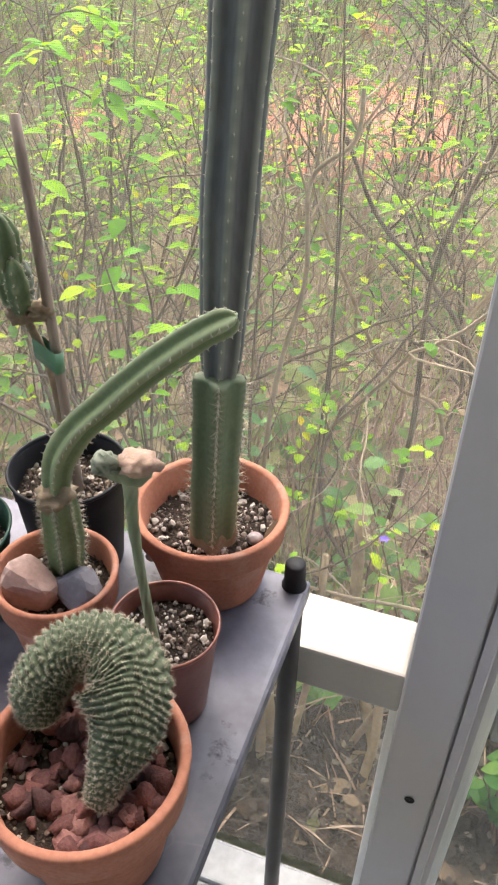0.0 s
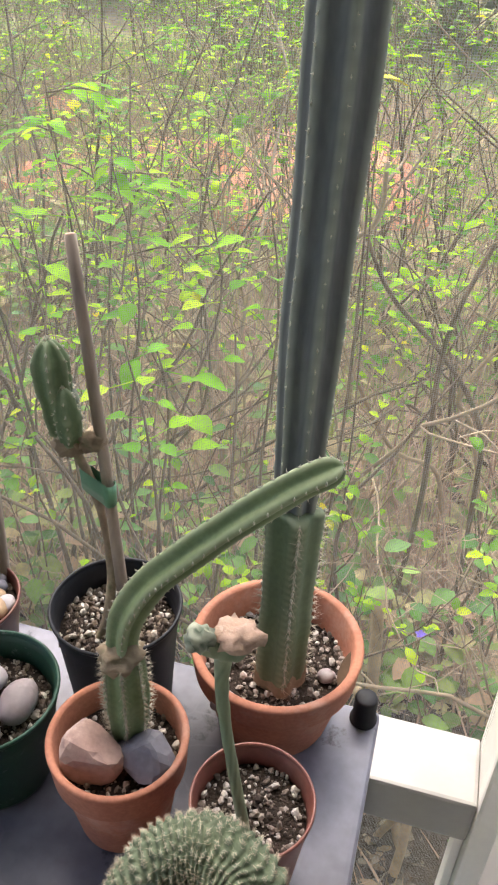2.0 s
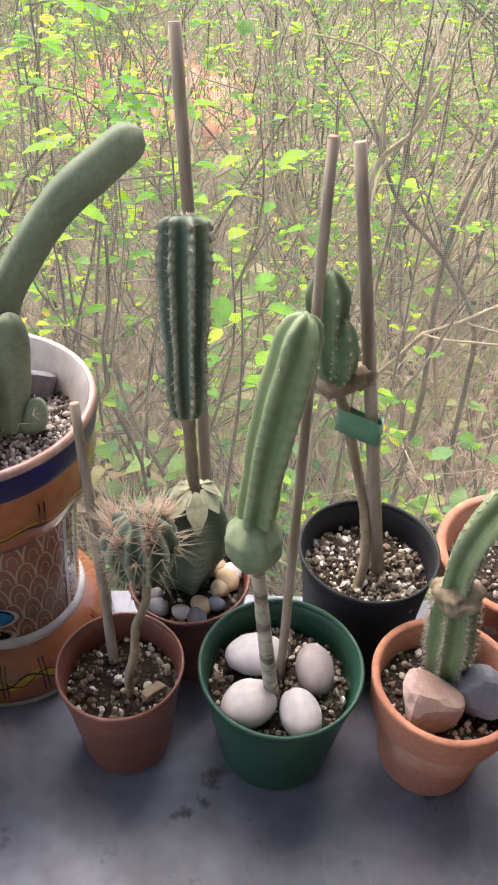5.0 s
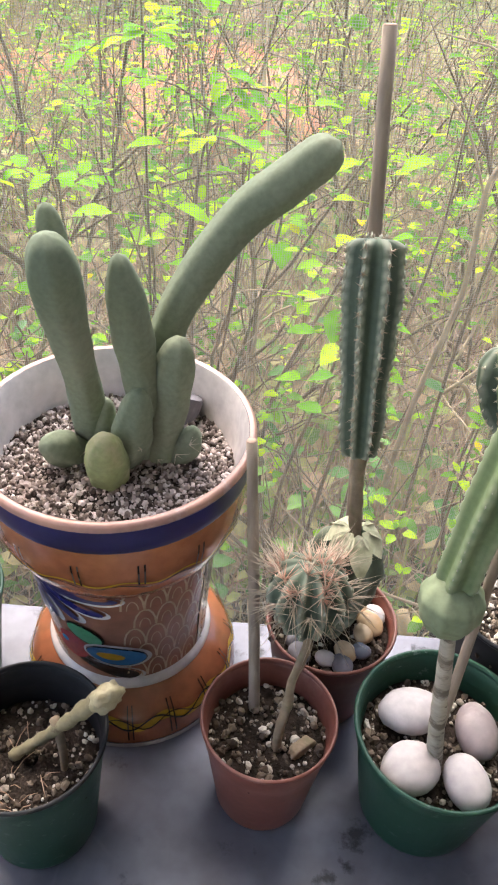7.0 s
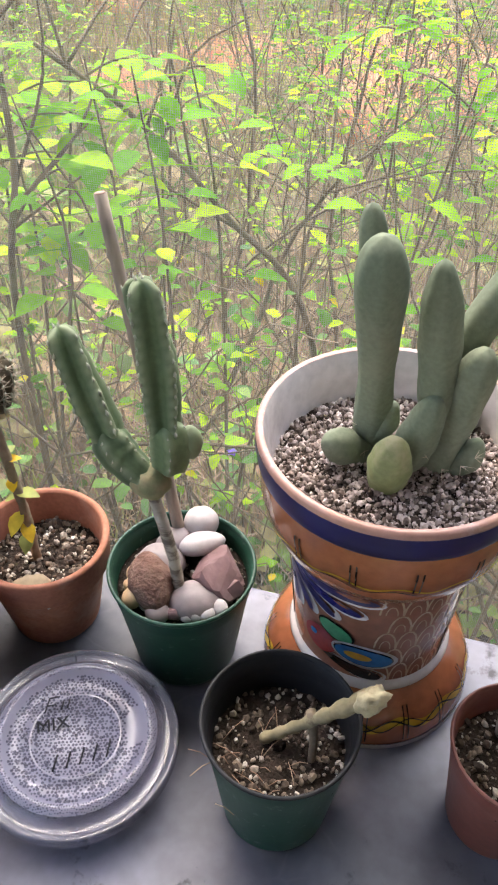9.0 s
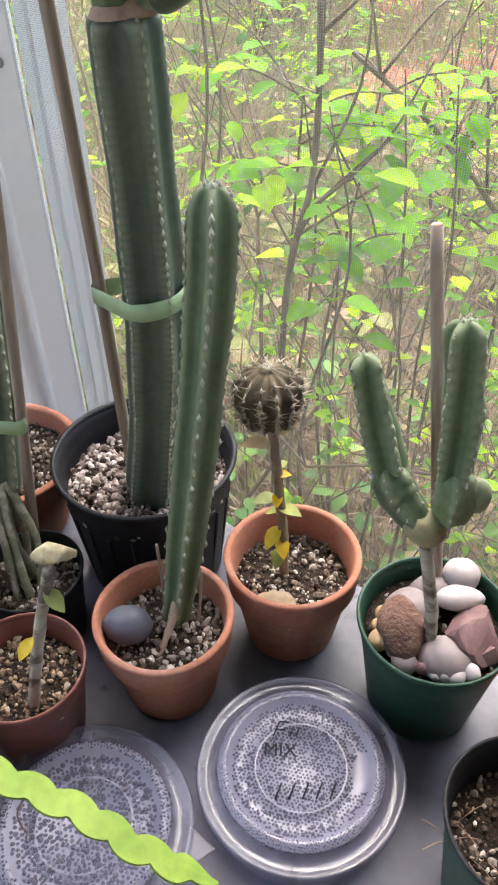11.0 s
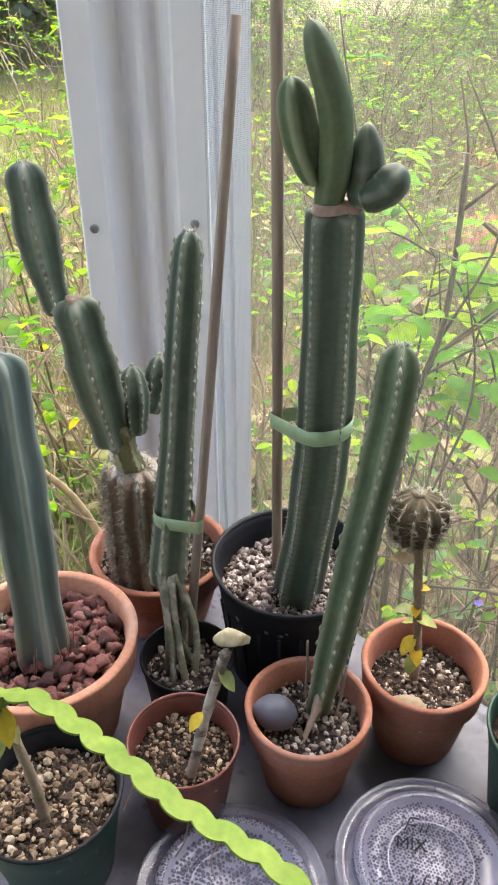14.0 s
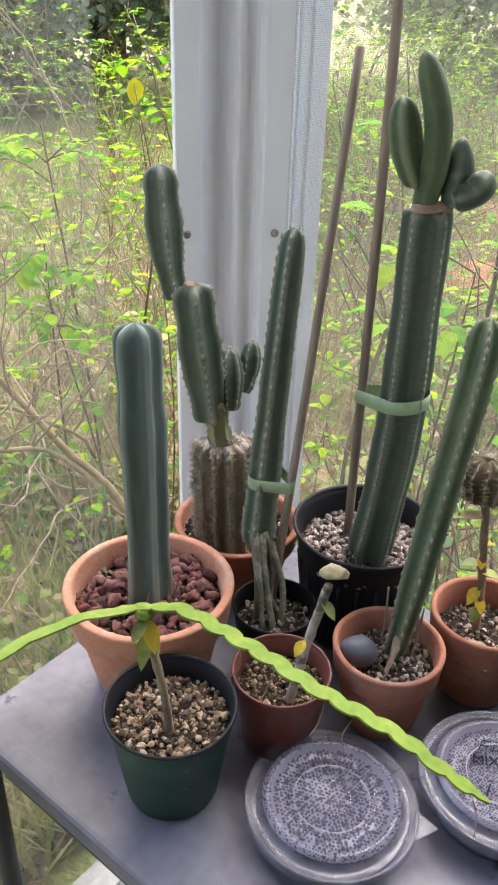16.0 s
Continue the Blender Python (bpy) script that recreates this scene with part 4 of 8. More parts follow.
def crested_cactus():
    loc = Vector((-0.095, 0.282, 0.83))
    pot("terra", -0.0935, 0.271, 0.0662, 0.110, "clay flower pot with lava rock around a crested cactus", GP)
    soil(-0.0935, 0.271, 0.0575, 0.828, M_PERLITE, 300, seed=1, label="dark soil under red lava rock")
    lava_layer("red lava rock lying round a crested cactus", (-0.0935, 0.271, 0.83), 0.053, 135, 4, 0.0032, 0.0105, -0.001, 0.004)
    t = plant("crested_cactus", "woolly crested cactus folded into a horseshoe", loc)
    pts = local([(-0.126, 0.296, 0.846), (-0.127, 0.308, 0.870), (-0.110, 0.323, 0.887), (-0.085, 0.324, 0.892), (-0.063, 0.306, 0.888), (-0.061, 0.280, 0.873), (-0.074, 0.259, 0.857), (-0.084, 0.243, 0.841)], loc)
    n, seg = 330, 84
    path = smooth_path(pts, n)
    fr = frames_along(path)
    hub = Vector((-0.112, 0.290, 0.880)) - loc
    girth = [0.0125, 0.0185, 0.0205, 0.0218, 0.0225, 0.0215, 0.0175, 0.0115, 0.0085]
    V, F, S = [], [], []
    for j, p in enumerate(path):
        f = j / n
        q = f * (len(girth) - 1)
        k = min(int(q), len(girth) - 2)
        R = girth[k] + (girth[k + 1] - girth[k]) * (q - k)
        e = min(f / 0.05, (1 - f) / 0.03, 1.0)
        R *= math.sqrt(max(0.02, 1 - (1 - e) ** 2))
        t_, a, b = fr[j]
        inward = (hub - p - t_ * (hub - p).dot(t_)).normalized()
        fold = math.exp(-((f - 0.68) / 0.20) ** 2)
        for i in range(seg):
            w = 2 * math.pi * i / seg
            o = a * math.cos(w) + b * math.sin(w)
            k1 = 0.5 + 0.5 * math.cos(j * 2 * math.pi / 6.6 + 1.6 * math.sin(w * 2 + f * 5) + 10.0 * noise.noise(Vector((math.cos(w) * 1.1, math.sin(w) * 1.1, f * 7))))
            tub = 0.5 + 0.5 * math.cos(w * 18 + math.sin(j * math.pi / 9.0) * 1.6 + 3.0 * noise.noise(Vector((math.cos(w) * 2, math.sin(w) * 2, f * 16))))
            r = R * (0.84 + 0.16 * k1 ** 0.65 * (0.25 + 0.75 * tub)) * (1 + 0.06 * noise.noise(Vector((w, f * 8, 3))))
            r *= 1 + 1.0 * fold * max(0.0, o.dot(inward)) ** 1.2
            v = p + o * r
            V.append(v)
            if k1 > 0.6 and tub > 0.35:
                S.append((v, o))
    for j in range(n):
        for i in range(seg):
            m = (i + 1) % seg
            F.append((j * seg + i, j * seg + m, (j + 1) * seg + m, (j + 1) * seg + i))
    F += [tuple(range(seg))[::-1], tuple(n * seg + i for i in range(seg))]
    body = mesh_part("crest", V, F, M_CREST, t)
    SV, SF = spines(S, 0.0034, 3, 0.0001, 1.7, 3)
    tagged(mesh_part("spine_cover", SV, SF, M_SPINE, body, "fine pale spines"), kind="stuff")


def tall_column_cactus():
    loc = Vector((-0.024, 0.505, 0.808))
    pot("terra", -0.025, 0.522, 0.070, 0.092, "clay flower pot of a tall grafted column cactus", GP)
    soil(-0.025, 0.522, 0.061, 0.806, M_PUMICE, 420, 0.0024, 2)
    t = plant("column_cactus", "tall dark column cactus grafted on a green rootstock", loc)
    column(t, loc, "rootstock", [(-0.024, 0.505, 0.800), (-0.020, 0.520, 0.90), (-0.017, 0.530, 0.968)], [0.0185, 0.0205, 0.0205], 4, M_CACTUS, 0.0095, 7, 0.0013, depth=0.30, tip=0.05, flat_top=True, seed=2, per=10, thick=0.00028, step=0.006)
    column(t, loc, "corky_base", [(-0.0241, 0.5045, 0.800), (-0.0225, 0.512, 0.825), (-0.0215, 0.516, 0.846)], [0.0206, 0.0210, 0.0198], 4, M_CORK, 0, 0, 0, depth=0.30, tip=0.25, flat_top=True, seed=2, per=10, n=16, scallop=0, label="brown corky foot of the rootstock")
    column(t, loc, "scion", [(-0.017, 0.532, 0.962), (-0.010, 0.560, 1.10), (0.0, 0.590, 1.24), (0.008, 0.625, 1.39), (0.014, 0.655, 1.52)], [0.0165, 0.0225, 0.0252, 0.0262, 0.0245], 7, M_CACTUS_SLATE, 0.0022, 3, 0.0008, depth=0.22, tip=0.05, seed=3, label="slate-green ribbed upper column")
    for i, (x, y, s) in enumerate([(-0.074, 0.482, 0.0055), (-0.058, 0.480, 0.0058), (-0.050, 0.472, 0.0045), (0.014, 0.505, 0.0065), (-0.066, 0.490, 0.004)]):
        stone((x, y, 0.811), (s * 1.15, s, s * 0.8), M_PEBBLE_G, "small pale pebble on the soil", 20 + i, group="pebbles in the clay pot")
    V, F = leafy((0, 0, 0), (0.4, 0.8, 0.5), 0.035, 0.011, 0.1)
    ob = mesh_part("dry_leaf", V, F, M_LITTER)
    ob.location = (0.022, 0.49, 0.811)
    tagged(ob, "dry pale leaf lying on the soil", "leaf")


def arm_cactus():
    loc = Vector((-0.140, 0.442, 0.815))
    pot("terra", -0.1455, 0.437, 0.0505, 0.097, "clay flower pot with two rocks and a bent cactus", GP)
    soil(-0.145, 0.440, 0.0425, 0.818, M_PERLITE, 240, seed=3)
    t = plant("bent_cactus", "green cactus graft with one long bent arm", loc)
    column(t, loc, "rootstock", [(-0.139, 0.446, 0.812), (-0.139, 0.452, 0.86), (-0.140, 0.458, 0.904)], [0.0105, 0.0140, 0.0160, 0.0162, 0.0140], 7, M_CACTUS_LIGHT, 0.0062, 13, 0.0012, depth=0.17, tip=0.1, flat_top=True, seed=5, thick=0.00025, step=0.005, label="pale spiny rootstock")
    V, F = lump((-0.140 - loc.x, 0.457 - loc.y, 0.902 - loc.z), (0.0155, 0.0145, 0.0085), 9, 0.6, 2.6)
    mesh_part("graft_scar", V, F, M_CORK, t, "brown callus of the graft")
    column(t, loc, "arm", [(-0.141, 0.459, 0.900), (-0.136, 0.463, 0.930), (-0.120, 0.468, 0.956), (-0.098, 0.468, 0.978), (-0.066, 0.462, 1.012), (-0.030, 0.459, 1.042), (-0.003, 0.458, 1.058)], [0.0110, 0.0125, 0.0123, 0.0123, 0.0123, 0.0117, 0.0105], 4, M_CACTUS_LIGHT, 0.003, 2, 0.0008, depth=0.44, tip=0.06, seed=6, per=10, n=60)
    stone((-0.163, 0.430, 0.834), (0.0245, 0.023, 0.029), M_ROCK_RED, "angular pinkish rock leaning in the pot", 31, 0.12, 0.3, 0.3, 8, "rock")
    stone((-0.1275, 0.424, 0.830), (0.029, 0.020, 0.0225), M_ROCK_GREY, "angular dark grey rock in the pot", 34, 0.15, -0.2, 0.25, 9, "rock")


def stump_cactus():
    loc = Vector((-0.062, 0.372, 0.815))
    pot("brown", -0.0545, 0.386, 0.0420, 0.096, "reddish-brown plastic pot with a bare grafted stump", GP)
    soil(-0.0545, 0.386, 0.0365, 0.822, M_PUMICE, 230, seed=4)
    t = plant("cactus_stump", "thin grafted cactus stem with a cut stump", loc)
    path = smooth_path(local([(-0.058, 0.368, 0.812), (-0.066, 0.385, 0.86), (-0.074, 0.405, 0.915), (-0.074, 0.408, 0.962)], loc), 20)
    V, F = tube(path, [0.0038 + 0.0016 * max(0, (i - 11) / 9) for i in range(21)], 12, 0.10, 2)
    mesh_part("stem", V, F, M_CACTUS, t)
    V, F = lump(Vector((-0.070, 0.404, 0.972)) - loc, (0.0125, 0.0115, 0.0105), 6, 0.2, 1.6)
    mesh_part("head", V, F, M_CACTUS, t)
    V, F = lump(Vector((-0.067, 0.401, 0.981)) - loc, (0.0140, 0.0118, 0.0062), 8, 0.65, 2.8)
    mesh_part("cut_face", V, F, M_CUT, t, "pale dried cut face")
    V, F = lump(Vector((-0.088, 0.399, 0.982)) - loc, (0.0085, 0.008, 0.0085), 10, 0.45, 2.4)
    mesh_part("dry_knob", V, F, M_CACTUS_DARK, t, "shrivelled dark side knob")
    V, F = tube(smooth_path(local([(-0.072, 0.404, 0.966), (-0.082, 0.400, 0.974), (-0.088, 0.399, 0.980)], loc), 6), [0.006] * 7, 10, 0.1)
    mesh_part("branch", V, F, M_CACTUS, t)


def staked_cactus():
    loc = Vector((-0.165, 0.548, 0.82))
    pot("black", -0.1535, 0.546, 0.0535, 0.1135, "black plastic pot with gritty soil and a staked cactus", GP)
    soil(-0.1535, 0.546, 0.0475, 0.832, M_PERLITE, 480, 0.0024, 5, "dark soil mixed with tan and white grit")
    stake((-0.1445, 0.540, 0.825), (-0.169, 0.6085, 1.139), 0.0048, "weathered wooden stake in a black pot")
    t = plant("grafted_cactus", "small dark cactus grafted on a thin stem and tied", loc)
    path = smooth_path(local([(-0.171, 0.528, 0.824), (-0.159, 0.541, 0.855), (-0.156, 0.560, 0.89), (-0.163, 0.577, 0.935), (-0.172, 0.581, 0.968), (-0.182, 0.581, 0.996)], loc), 24)
    V, F = tube(path, [0.0038] * 25, 12, 0.12, 3)
    mesh_part("stem", V, F, M_CORK, t)
    column(t, loc, "scion", [(-0.1835, 0.583, 0.998), (-0.1880, 0.587, 1.034), (-0.1895, 0.590, 1.072)], [0.0110, 0.0140, 0.0148], 6, M_CACTUS_MID, 0.0028, 5, 0.0009, depth=0.24, tip=0.4, seed=8, wave=0.05, scallop=0.012)
    column(t, loc, "offset", [(-0.181, 0.588, 0.980), (-0.185, 0.602, 0.994), (-0.188, 0.609, 1.030)], [0.0095, 0.0140, 0.0125], 5, M_CACTUS_DARK, 0.0035, 6, 0.0009, depth=0.2, tip=0.4, seed=18, wave=0.05, scallop=0.03, n=24)
    column(t, loc, "offset", [(-0.180, 0.579, 0.992), (-0.1785, 0.577, 1.012), (-0.1805, 0.578, 1.040)], [0.0085, 0.0098, 0.0085], 5, M_CACTUS_MID, 0.0028, 5, 0.0009, depth=0.16, tip=0.4, seed=19, wave=0.06, scallop=0.03, n=20)
    V, F = lump(Vector((-0.180, 0.581, 0.992)) - loc, (0.013, 0.011, 0.010), 24, 0.5, 2.4)
    mesh_part("graft_scar", V, F, M_CORK, t, "swollen brown graft union")
    V, F = lump(Vector((-0.164, 0.578, 0.994)) - loc, (0.011, 0.009, 0.008), 14, 0.6, 2.6)
    mesh_part("dead_offset", V, F, M_CORK, t, "dried brown side shoot")
    V, F = wrap_band([(-0.170 - loc.x, 0.580 - loc.y, 0.0048), (-0.1545 - loc.x, 0.567 - loc.y, 0.0054)], 0.956 - loc.z, 0.0095, -0.25, 0.0008, 0.0035, 3)
    mesh_part("tie", V, F, M_TIE, t, "bunched green grafting tape")


def egg_pot():
    loc = Vector((-0.258, 0.468, 0.82))
    pot("green", -0.2475, 0.481, 0.0563, 0.097, "dark green plastic pot with four smooth pebbles", GP)
    soil(-0.248, 0.482, 0.048, 0.816, M_PERLITE, 380, seed=6)
    stake((-0.245, 0.486, 0.81), (-0.233, 0.510, 1.179), 0.0031, "thin wooden stake in a green pot")
    for i, (c, s, rz, m, lb) in enumerate([((-0.275, 0.466, 0.829), (0.0195, 0.0165, 0.0115), 0.2, M_PEBBLE_W, "smooth white egg-shaped pebble in the green pot"), ((-0.257, 0.502, 0.828), (0.0225, 0.0155, 0.0115), -0.2, M_PEBBLE_W, "smooth cream pebble behind the stem"), ((-0.223, 0.478, 0.828), (0.0138, 0.0195, 0.0112), -0.3, M_PEBBLE_G, "grey-brown smooth pebble in the green pot"), ((-0.245, 0.450, 0.827), (0.0142, 0.018, 0.0108), -0.1, M_PEBBLE_W, "smooth whitish pebble at the pot's front")]):
        stone(c, s, m, lb, 40 + i, 0.06, rz, 0.05, name="pebble", group="pebbles in the green pot")
    t = plant("grafted_cactus", "light green cactus grafted on a round pale rootstock", loc)
    path = smooth_path(local([(-0.256, 0.467, 0.81), (-0.262, 0.474, 0.87), (-0.269, 0.482, 0.950)], loc), 20)
    V, F = tube(path, [0.0052 - 0.001 * i / 20 for i in range(21)], 12, 0.07, 6)
    mesh_part("stem", V, F, M_PALESTEM, t, "pale spotted bare stem")
    column(t, loc, "rootstock", [(-0.270, 0.484, 0.945), (-0.270, 0.485, 0.962), (-0.270, 0.486, 0.980)], [0.0125, 0.0172, 0.0170, 0.0150], 8, M_BULB, 0, 0, 0, depth=0.065, tip=0.42, foot=0.3, n=26, per=10, seed=44, scallop=0, wave=0.02, label="round pale green rootstock")
    column(t, loc, "scion", [(-0.269, 0.487, 0.974), (-0.262, 0.489, 1.03), (-0.246, 0.492, 1.104)], [0.0118, 0.0132, 0.0138], 5, M_CACTUS_LIGHT, 0, 0, 0.00045, depth=0.34, tip=0.16, seed=9, per=10, scallop=0.03, turn=0.3)


def spiny_ball():
    loc = Vector((-0.345, 0.508, 0.81))
    pot("brown", -0.350, 0.517, 0.0435, 0.092, "reddish-brown plastic pot with a spiny grafted cactus", GP)
    soil(-0.350, 0.517, 0.038, 0.812, M_PERLITE, 260, seed=7)
    stake((-0.352, 0.536, 0.80), (-0.352, 0.582, 1.008), 0.0037, "short grey wooden stake in a brown pot")
    t = plant("ball_cactus", "dark ball cactus with long straw-coloured spines on a stem", loc)
    path = smooth_path(local([(-0.347, 0.506, 0.802), (-0.346, 0.509, 0.832), (-0.340, 0.515, 0.846), (-0.337, 0.519, 0.868), (-0.327, 0.527, 0.884), (-0.327, 0.529, 0.912)], loc), 20)
    V, F = tube(path, [0.0031 - 0.0004 * i / 20 for i in range(21)], 12, 0.22, 7)
    mesh_part("stem", V, F, M_CORK, t)
    column(t, loc, "head", [(-0.327, 0.532, 0.905), (-0.327, 0.535, 0.925), (-0.327, 0.538, 0.951)], [0.018, 0.0245, 0.0215], 11, M_CACTUS_DARK, 0, 3, 0.0012, depth=0.2, tip=0.35, seed=10, n=22)
    rng = random.Random(5)
    S = []
    for _ in range(60):
        d = Vector((rng.gauss(0, 1), rng.gauss(0, 1), rng.gauss(0.3, 0.8))).normalized()
        S.append((Vector((-0.327, 0.535, 0.93)) - loc + Vector((d.x * 0.022, d.y * 0.022, d.z * 0.02)), d))
    SV, SF = spines(S, 0.027, 6, 0.00045, 1.2, 6)
    tagged(mesh_part("spine_cover", SV, SF, M_SPINE_TAN, t, "long straw-coloured spines"), kind="stuff")
    S2 = [(p, o) for p, o in S if o.z > 0.55]
    SV, SF = spines(S2 * 3, 0.015, 6, 0.0004, 1.9, 16, 0.3)
    tagged(mesh_part("crown_wool", SV, SF, M_SPINE_RED, t, "reddish dried spines on the crown"), kind="stuff")
    V, F = lump((0, 0, 0), (0.012, 0.006, 0.003), 3, 0.4, 2.0, 0.4, 0.1, True, 4)
    ob = mesh_part("bark_chip", V, F, M_CORK)
    ob.location = (-0.330, 0.503, 0.815)
    tagged(ob, "flat bark chip on the soil", "bark")


def pebble_pot():
    loc = Vector((-0.282, 0.575, 0.815))
    pot("brown", -0.284, 0.580, 0.0465, 0.090, "dark brown plastic pot with coloured pebbles", GP)
    soil(-0.284, 0.580, 0.0425, 0.821, M_PERLITE, 200, seed=8)
    rng = random.Random(12)
    for i in range(17):
        a = i * 2.4
        q = 0.034 - 0.005 * (i % 3)
        s = rng.uniform(0.0060, 0.0092)
        stone((-0.284 + q * math.cos(a), 0.580 + q * math.sin(a), 0.8265), (s * 1.2, s, s * 0.75), rng.choice([M_PEBBLE_T, M_PEBBLE_T, M_PEBBLE_T, M_STONE_BLUE, M_ROCK_GREY, M_PEBBLE_W]), "small smooth pebble in the brown pot", 60 + i, 0.1, rng.uniform(0, 3), name="pebble", group="coloured pebbles in the brown pot")
    t = plant("grafted_cactus", "dark ribbed cactus grafted high over a prickly rootstock", loc)
    column(t, loc, "rootstock", [(-0.284, 0.590, 0.820), (-0.282, 0.585, 0.865), (-0.280, 0.580, 0.918)], [0.018, 0.0270, 0.0275, 0.0215], 5, M_CACTUS_DARK, 0, 0, 0, depth=0.22, tip=0.2, seed=12, per=10, label="glossy dark green rootstock")
    for i in range(7):
        a = i * 0.9
        V, F = leafy(Vector((-0.279 + 0.004 * math.cos(a), 0.578 + 0.004 * math.sin(a), 0.924)) - loc, (math.cos(a), math.sin(a), -0.30), 0.019 + 0.004 * (i % 3), 0.016, 0.45)
        mesh_part("callus_flap", V, F, M_CALLUS, t, "pale papery callus under the graft")
    V, F = tube(smooth_path(local([(-0.279, 0.578, 0.915), (-0.279, 0.588, 0.95), (-0.279, 0.595, 0.985)], loc), 10), [0.0042] * 11, 12, 0.16, 8)
    mesh_part("stem", V, F, M_CORK, t)
    column(t, loc, "scion", [(-0.279, 0.594, 0.974), (-0.274, 0.615, 1.03), (-0.266, 0.642, 1.092)], [0.0125, 0.0165, 0.0182], 8, M_CACTUS_DARK, 0.0052, 9, 0.0013, M_SPINE_DARK, depth=0.32, tip=0.1, foot=0.10, seed=13, flat_top=True, scallop=0.035, thick=0.00035, wave=0.045, step=0.0065)
    stake((-0.257, 0.612, 0.81), (-0.260, 0.678, 1.191), 0.0047, "wooden stake behind a dark ribbed cactus")


def urn():
    cx, cy = -0.418, 0.650
    t = thing("talavera_urn", "glazed earthenware urn painted in cobalt, orange and brown", "urn", (cx, cy, TABLE))
    def at(r, w, z):
        """A place on the hand-thrown body, which leans a little towards its foot."""
        k = max(0.0, 1 - z / 0.19)
        r *= 0.968 + 0.032 * min(1.0, z / 0.09) - 0.028 * min(1.0, max(0.0, (z - 0.12) / 0.07))
        return Vector((r * math.cos(w) + 0.0025 * k, r * math.sin(w) - 0.005 * k, z * 1.03))

    def turned(profile, *more):
        V, F = lathe(profile, *more)
        return [at(math.hypot(v[0], v[1]), math.atan2(v[1], v[0]), v[2]) for v in V], F

    V, F = turned([(0.02, 0.0), (0.078, 0.0), (0.0812, 0.0015), (0.0812, 0.006)], 72)
    mesh_part("foot_ring", V, F, M_GL_WHITE, t, "white glazed foot ring")
    V, F = turned([(0.0805, 0.006), (0.0810, 0.010), (0.0797, 0.020), (0.0757, 0.031), (0.0685, 0.040), (0.0600, 0.0445)], 72)
    mesh_part("foot", V, F, M_GL_FOOT_SHADED, t, "brownish orange glazed flaring foot with painted shade")
    V, F = turned([(0.0606, 0.0435), (0.0609, 0.0455), (0.0596, 0.0500), (0.0570, 0.0512)], 72)
    mesh_part("foot_line", V, F, M_GL_WHITE, t)
    neck = lambda z: 0.0570 + (0.0660 - 0.0570) * ((z - 0.049) / 0.099) ** 1.6
    prof = [(neck(0.049 + 0.099 * i / 10), 0.049 + 0.099 * i / 10) for i in range(11)]
    V, F = turned(prof, 72)
    mesh_part("neck", V, F, M_GL_BROWN, t, "brown glazed neck painted with scales and a flower")
    V, F = turned([(0.0655, 0.1475), (0.0695, 0.1480), (0.0755, 0.156), (0.0820, 0.170), (0.0860, 0.186), (0.0869, 0.203)], 72)
    mesh_part("shoulder", V, F, M_GL_ORANGE, t, "orange glazed shoulder")
    V, F = turned([(0.0869, 0.203), (0.0879, 0.205), (0.0888, 0.209), (0.0898, 0.216), (0.0901, 0.2225)], 72)
    mesh_part("band", V, F, M_GL_BLUE, t, "cobalt blue band")
    V, F = turned([(0.0901, 0.2225), (0.0898, 0.2252), (0.0888, 0.2268), (0.0872, 0.2273), (0.0852, 0.2265)], 72, 0.004, 3)
    mesh_part("lip", V, F, M_GL_LIP, t, "worn terracotta lip")
    V, F = turned([(0.0852, 0.2265), (0.0832, 0.222), (0.0800, 0.205), (0.0765, 0.190), (0.0680, 0.16), (0.01, 0.15)], 72)
    mesh_part("lining", V, F, M_GL_WHITE, t, "white glazed inside")

    # painted motifs lie a little proud of the neck; angle 0 faces the room
    def on_neck(a, z, lift=0.0006):
        z = 0.049 + (z - 0.049) * 1.17
        r = neck(max(0.049, min(0.148, z))) + lift
        w = a + radians(-90)
        return at(r, w, z)

    def blob(name, a, z, ra, rz, material, lift, turn=0.0, n=22, tip=0.0):
        """A petal-shaped patch wrapped on the neck; sizes in metres."""
        V = [on_neck(a, z, lift + 0.0004)]
        for i in range(n):
            w = 2 * math.pi * i / n
            x, y = ra * math.cos(w) * (1 - tip * math.sin(w)), rz * math.sin(w)
            x, y = x * math.cos(turn) - y * math.sin(turn), x * math.sin(turn) + y * math.cos(turn)
            V.append(on_neck(a + x / 0.06, z + y, lift))
        return mesh_part(name, V, [(0, 1 + i, 1 + (i + 1) % n) for i in range(n)], material, t)

    def stroke(name, pts, width, material, lift=0.001):
        V, F = [], []
        for i, (a, z) in enumerate(pts):
            a2, z2 = pts[min(i + 1, len(pts) - 1)]
            a1, z1 = pts[max(i - 1, 0)]
            d = Vector(((a2 - a1) * 0.06, z2 - z1)).normalized() if (a2, z2) != (a1, z1) else Vector((1, 0))
            n = Vector((-d.y, d.x)) * width * 0.5
            V += [on_neck(a + n.x / 0.06, z + n.y, lift), on_neck(a - n.x / 0.06, z - n.y, lift)]
        for i in range(len(pts) - 1):
            F.append((2 * i, 2 * i + 1, 2 * i + 3, 2 * i + 2))
        return V, F

    # scales over the brown field
    SV, SF = [], []
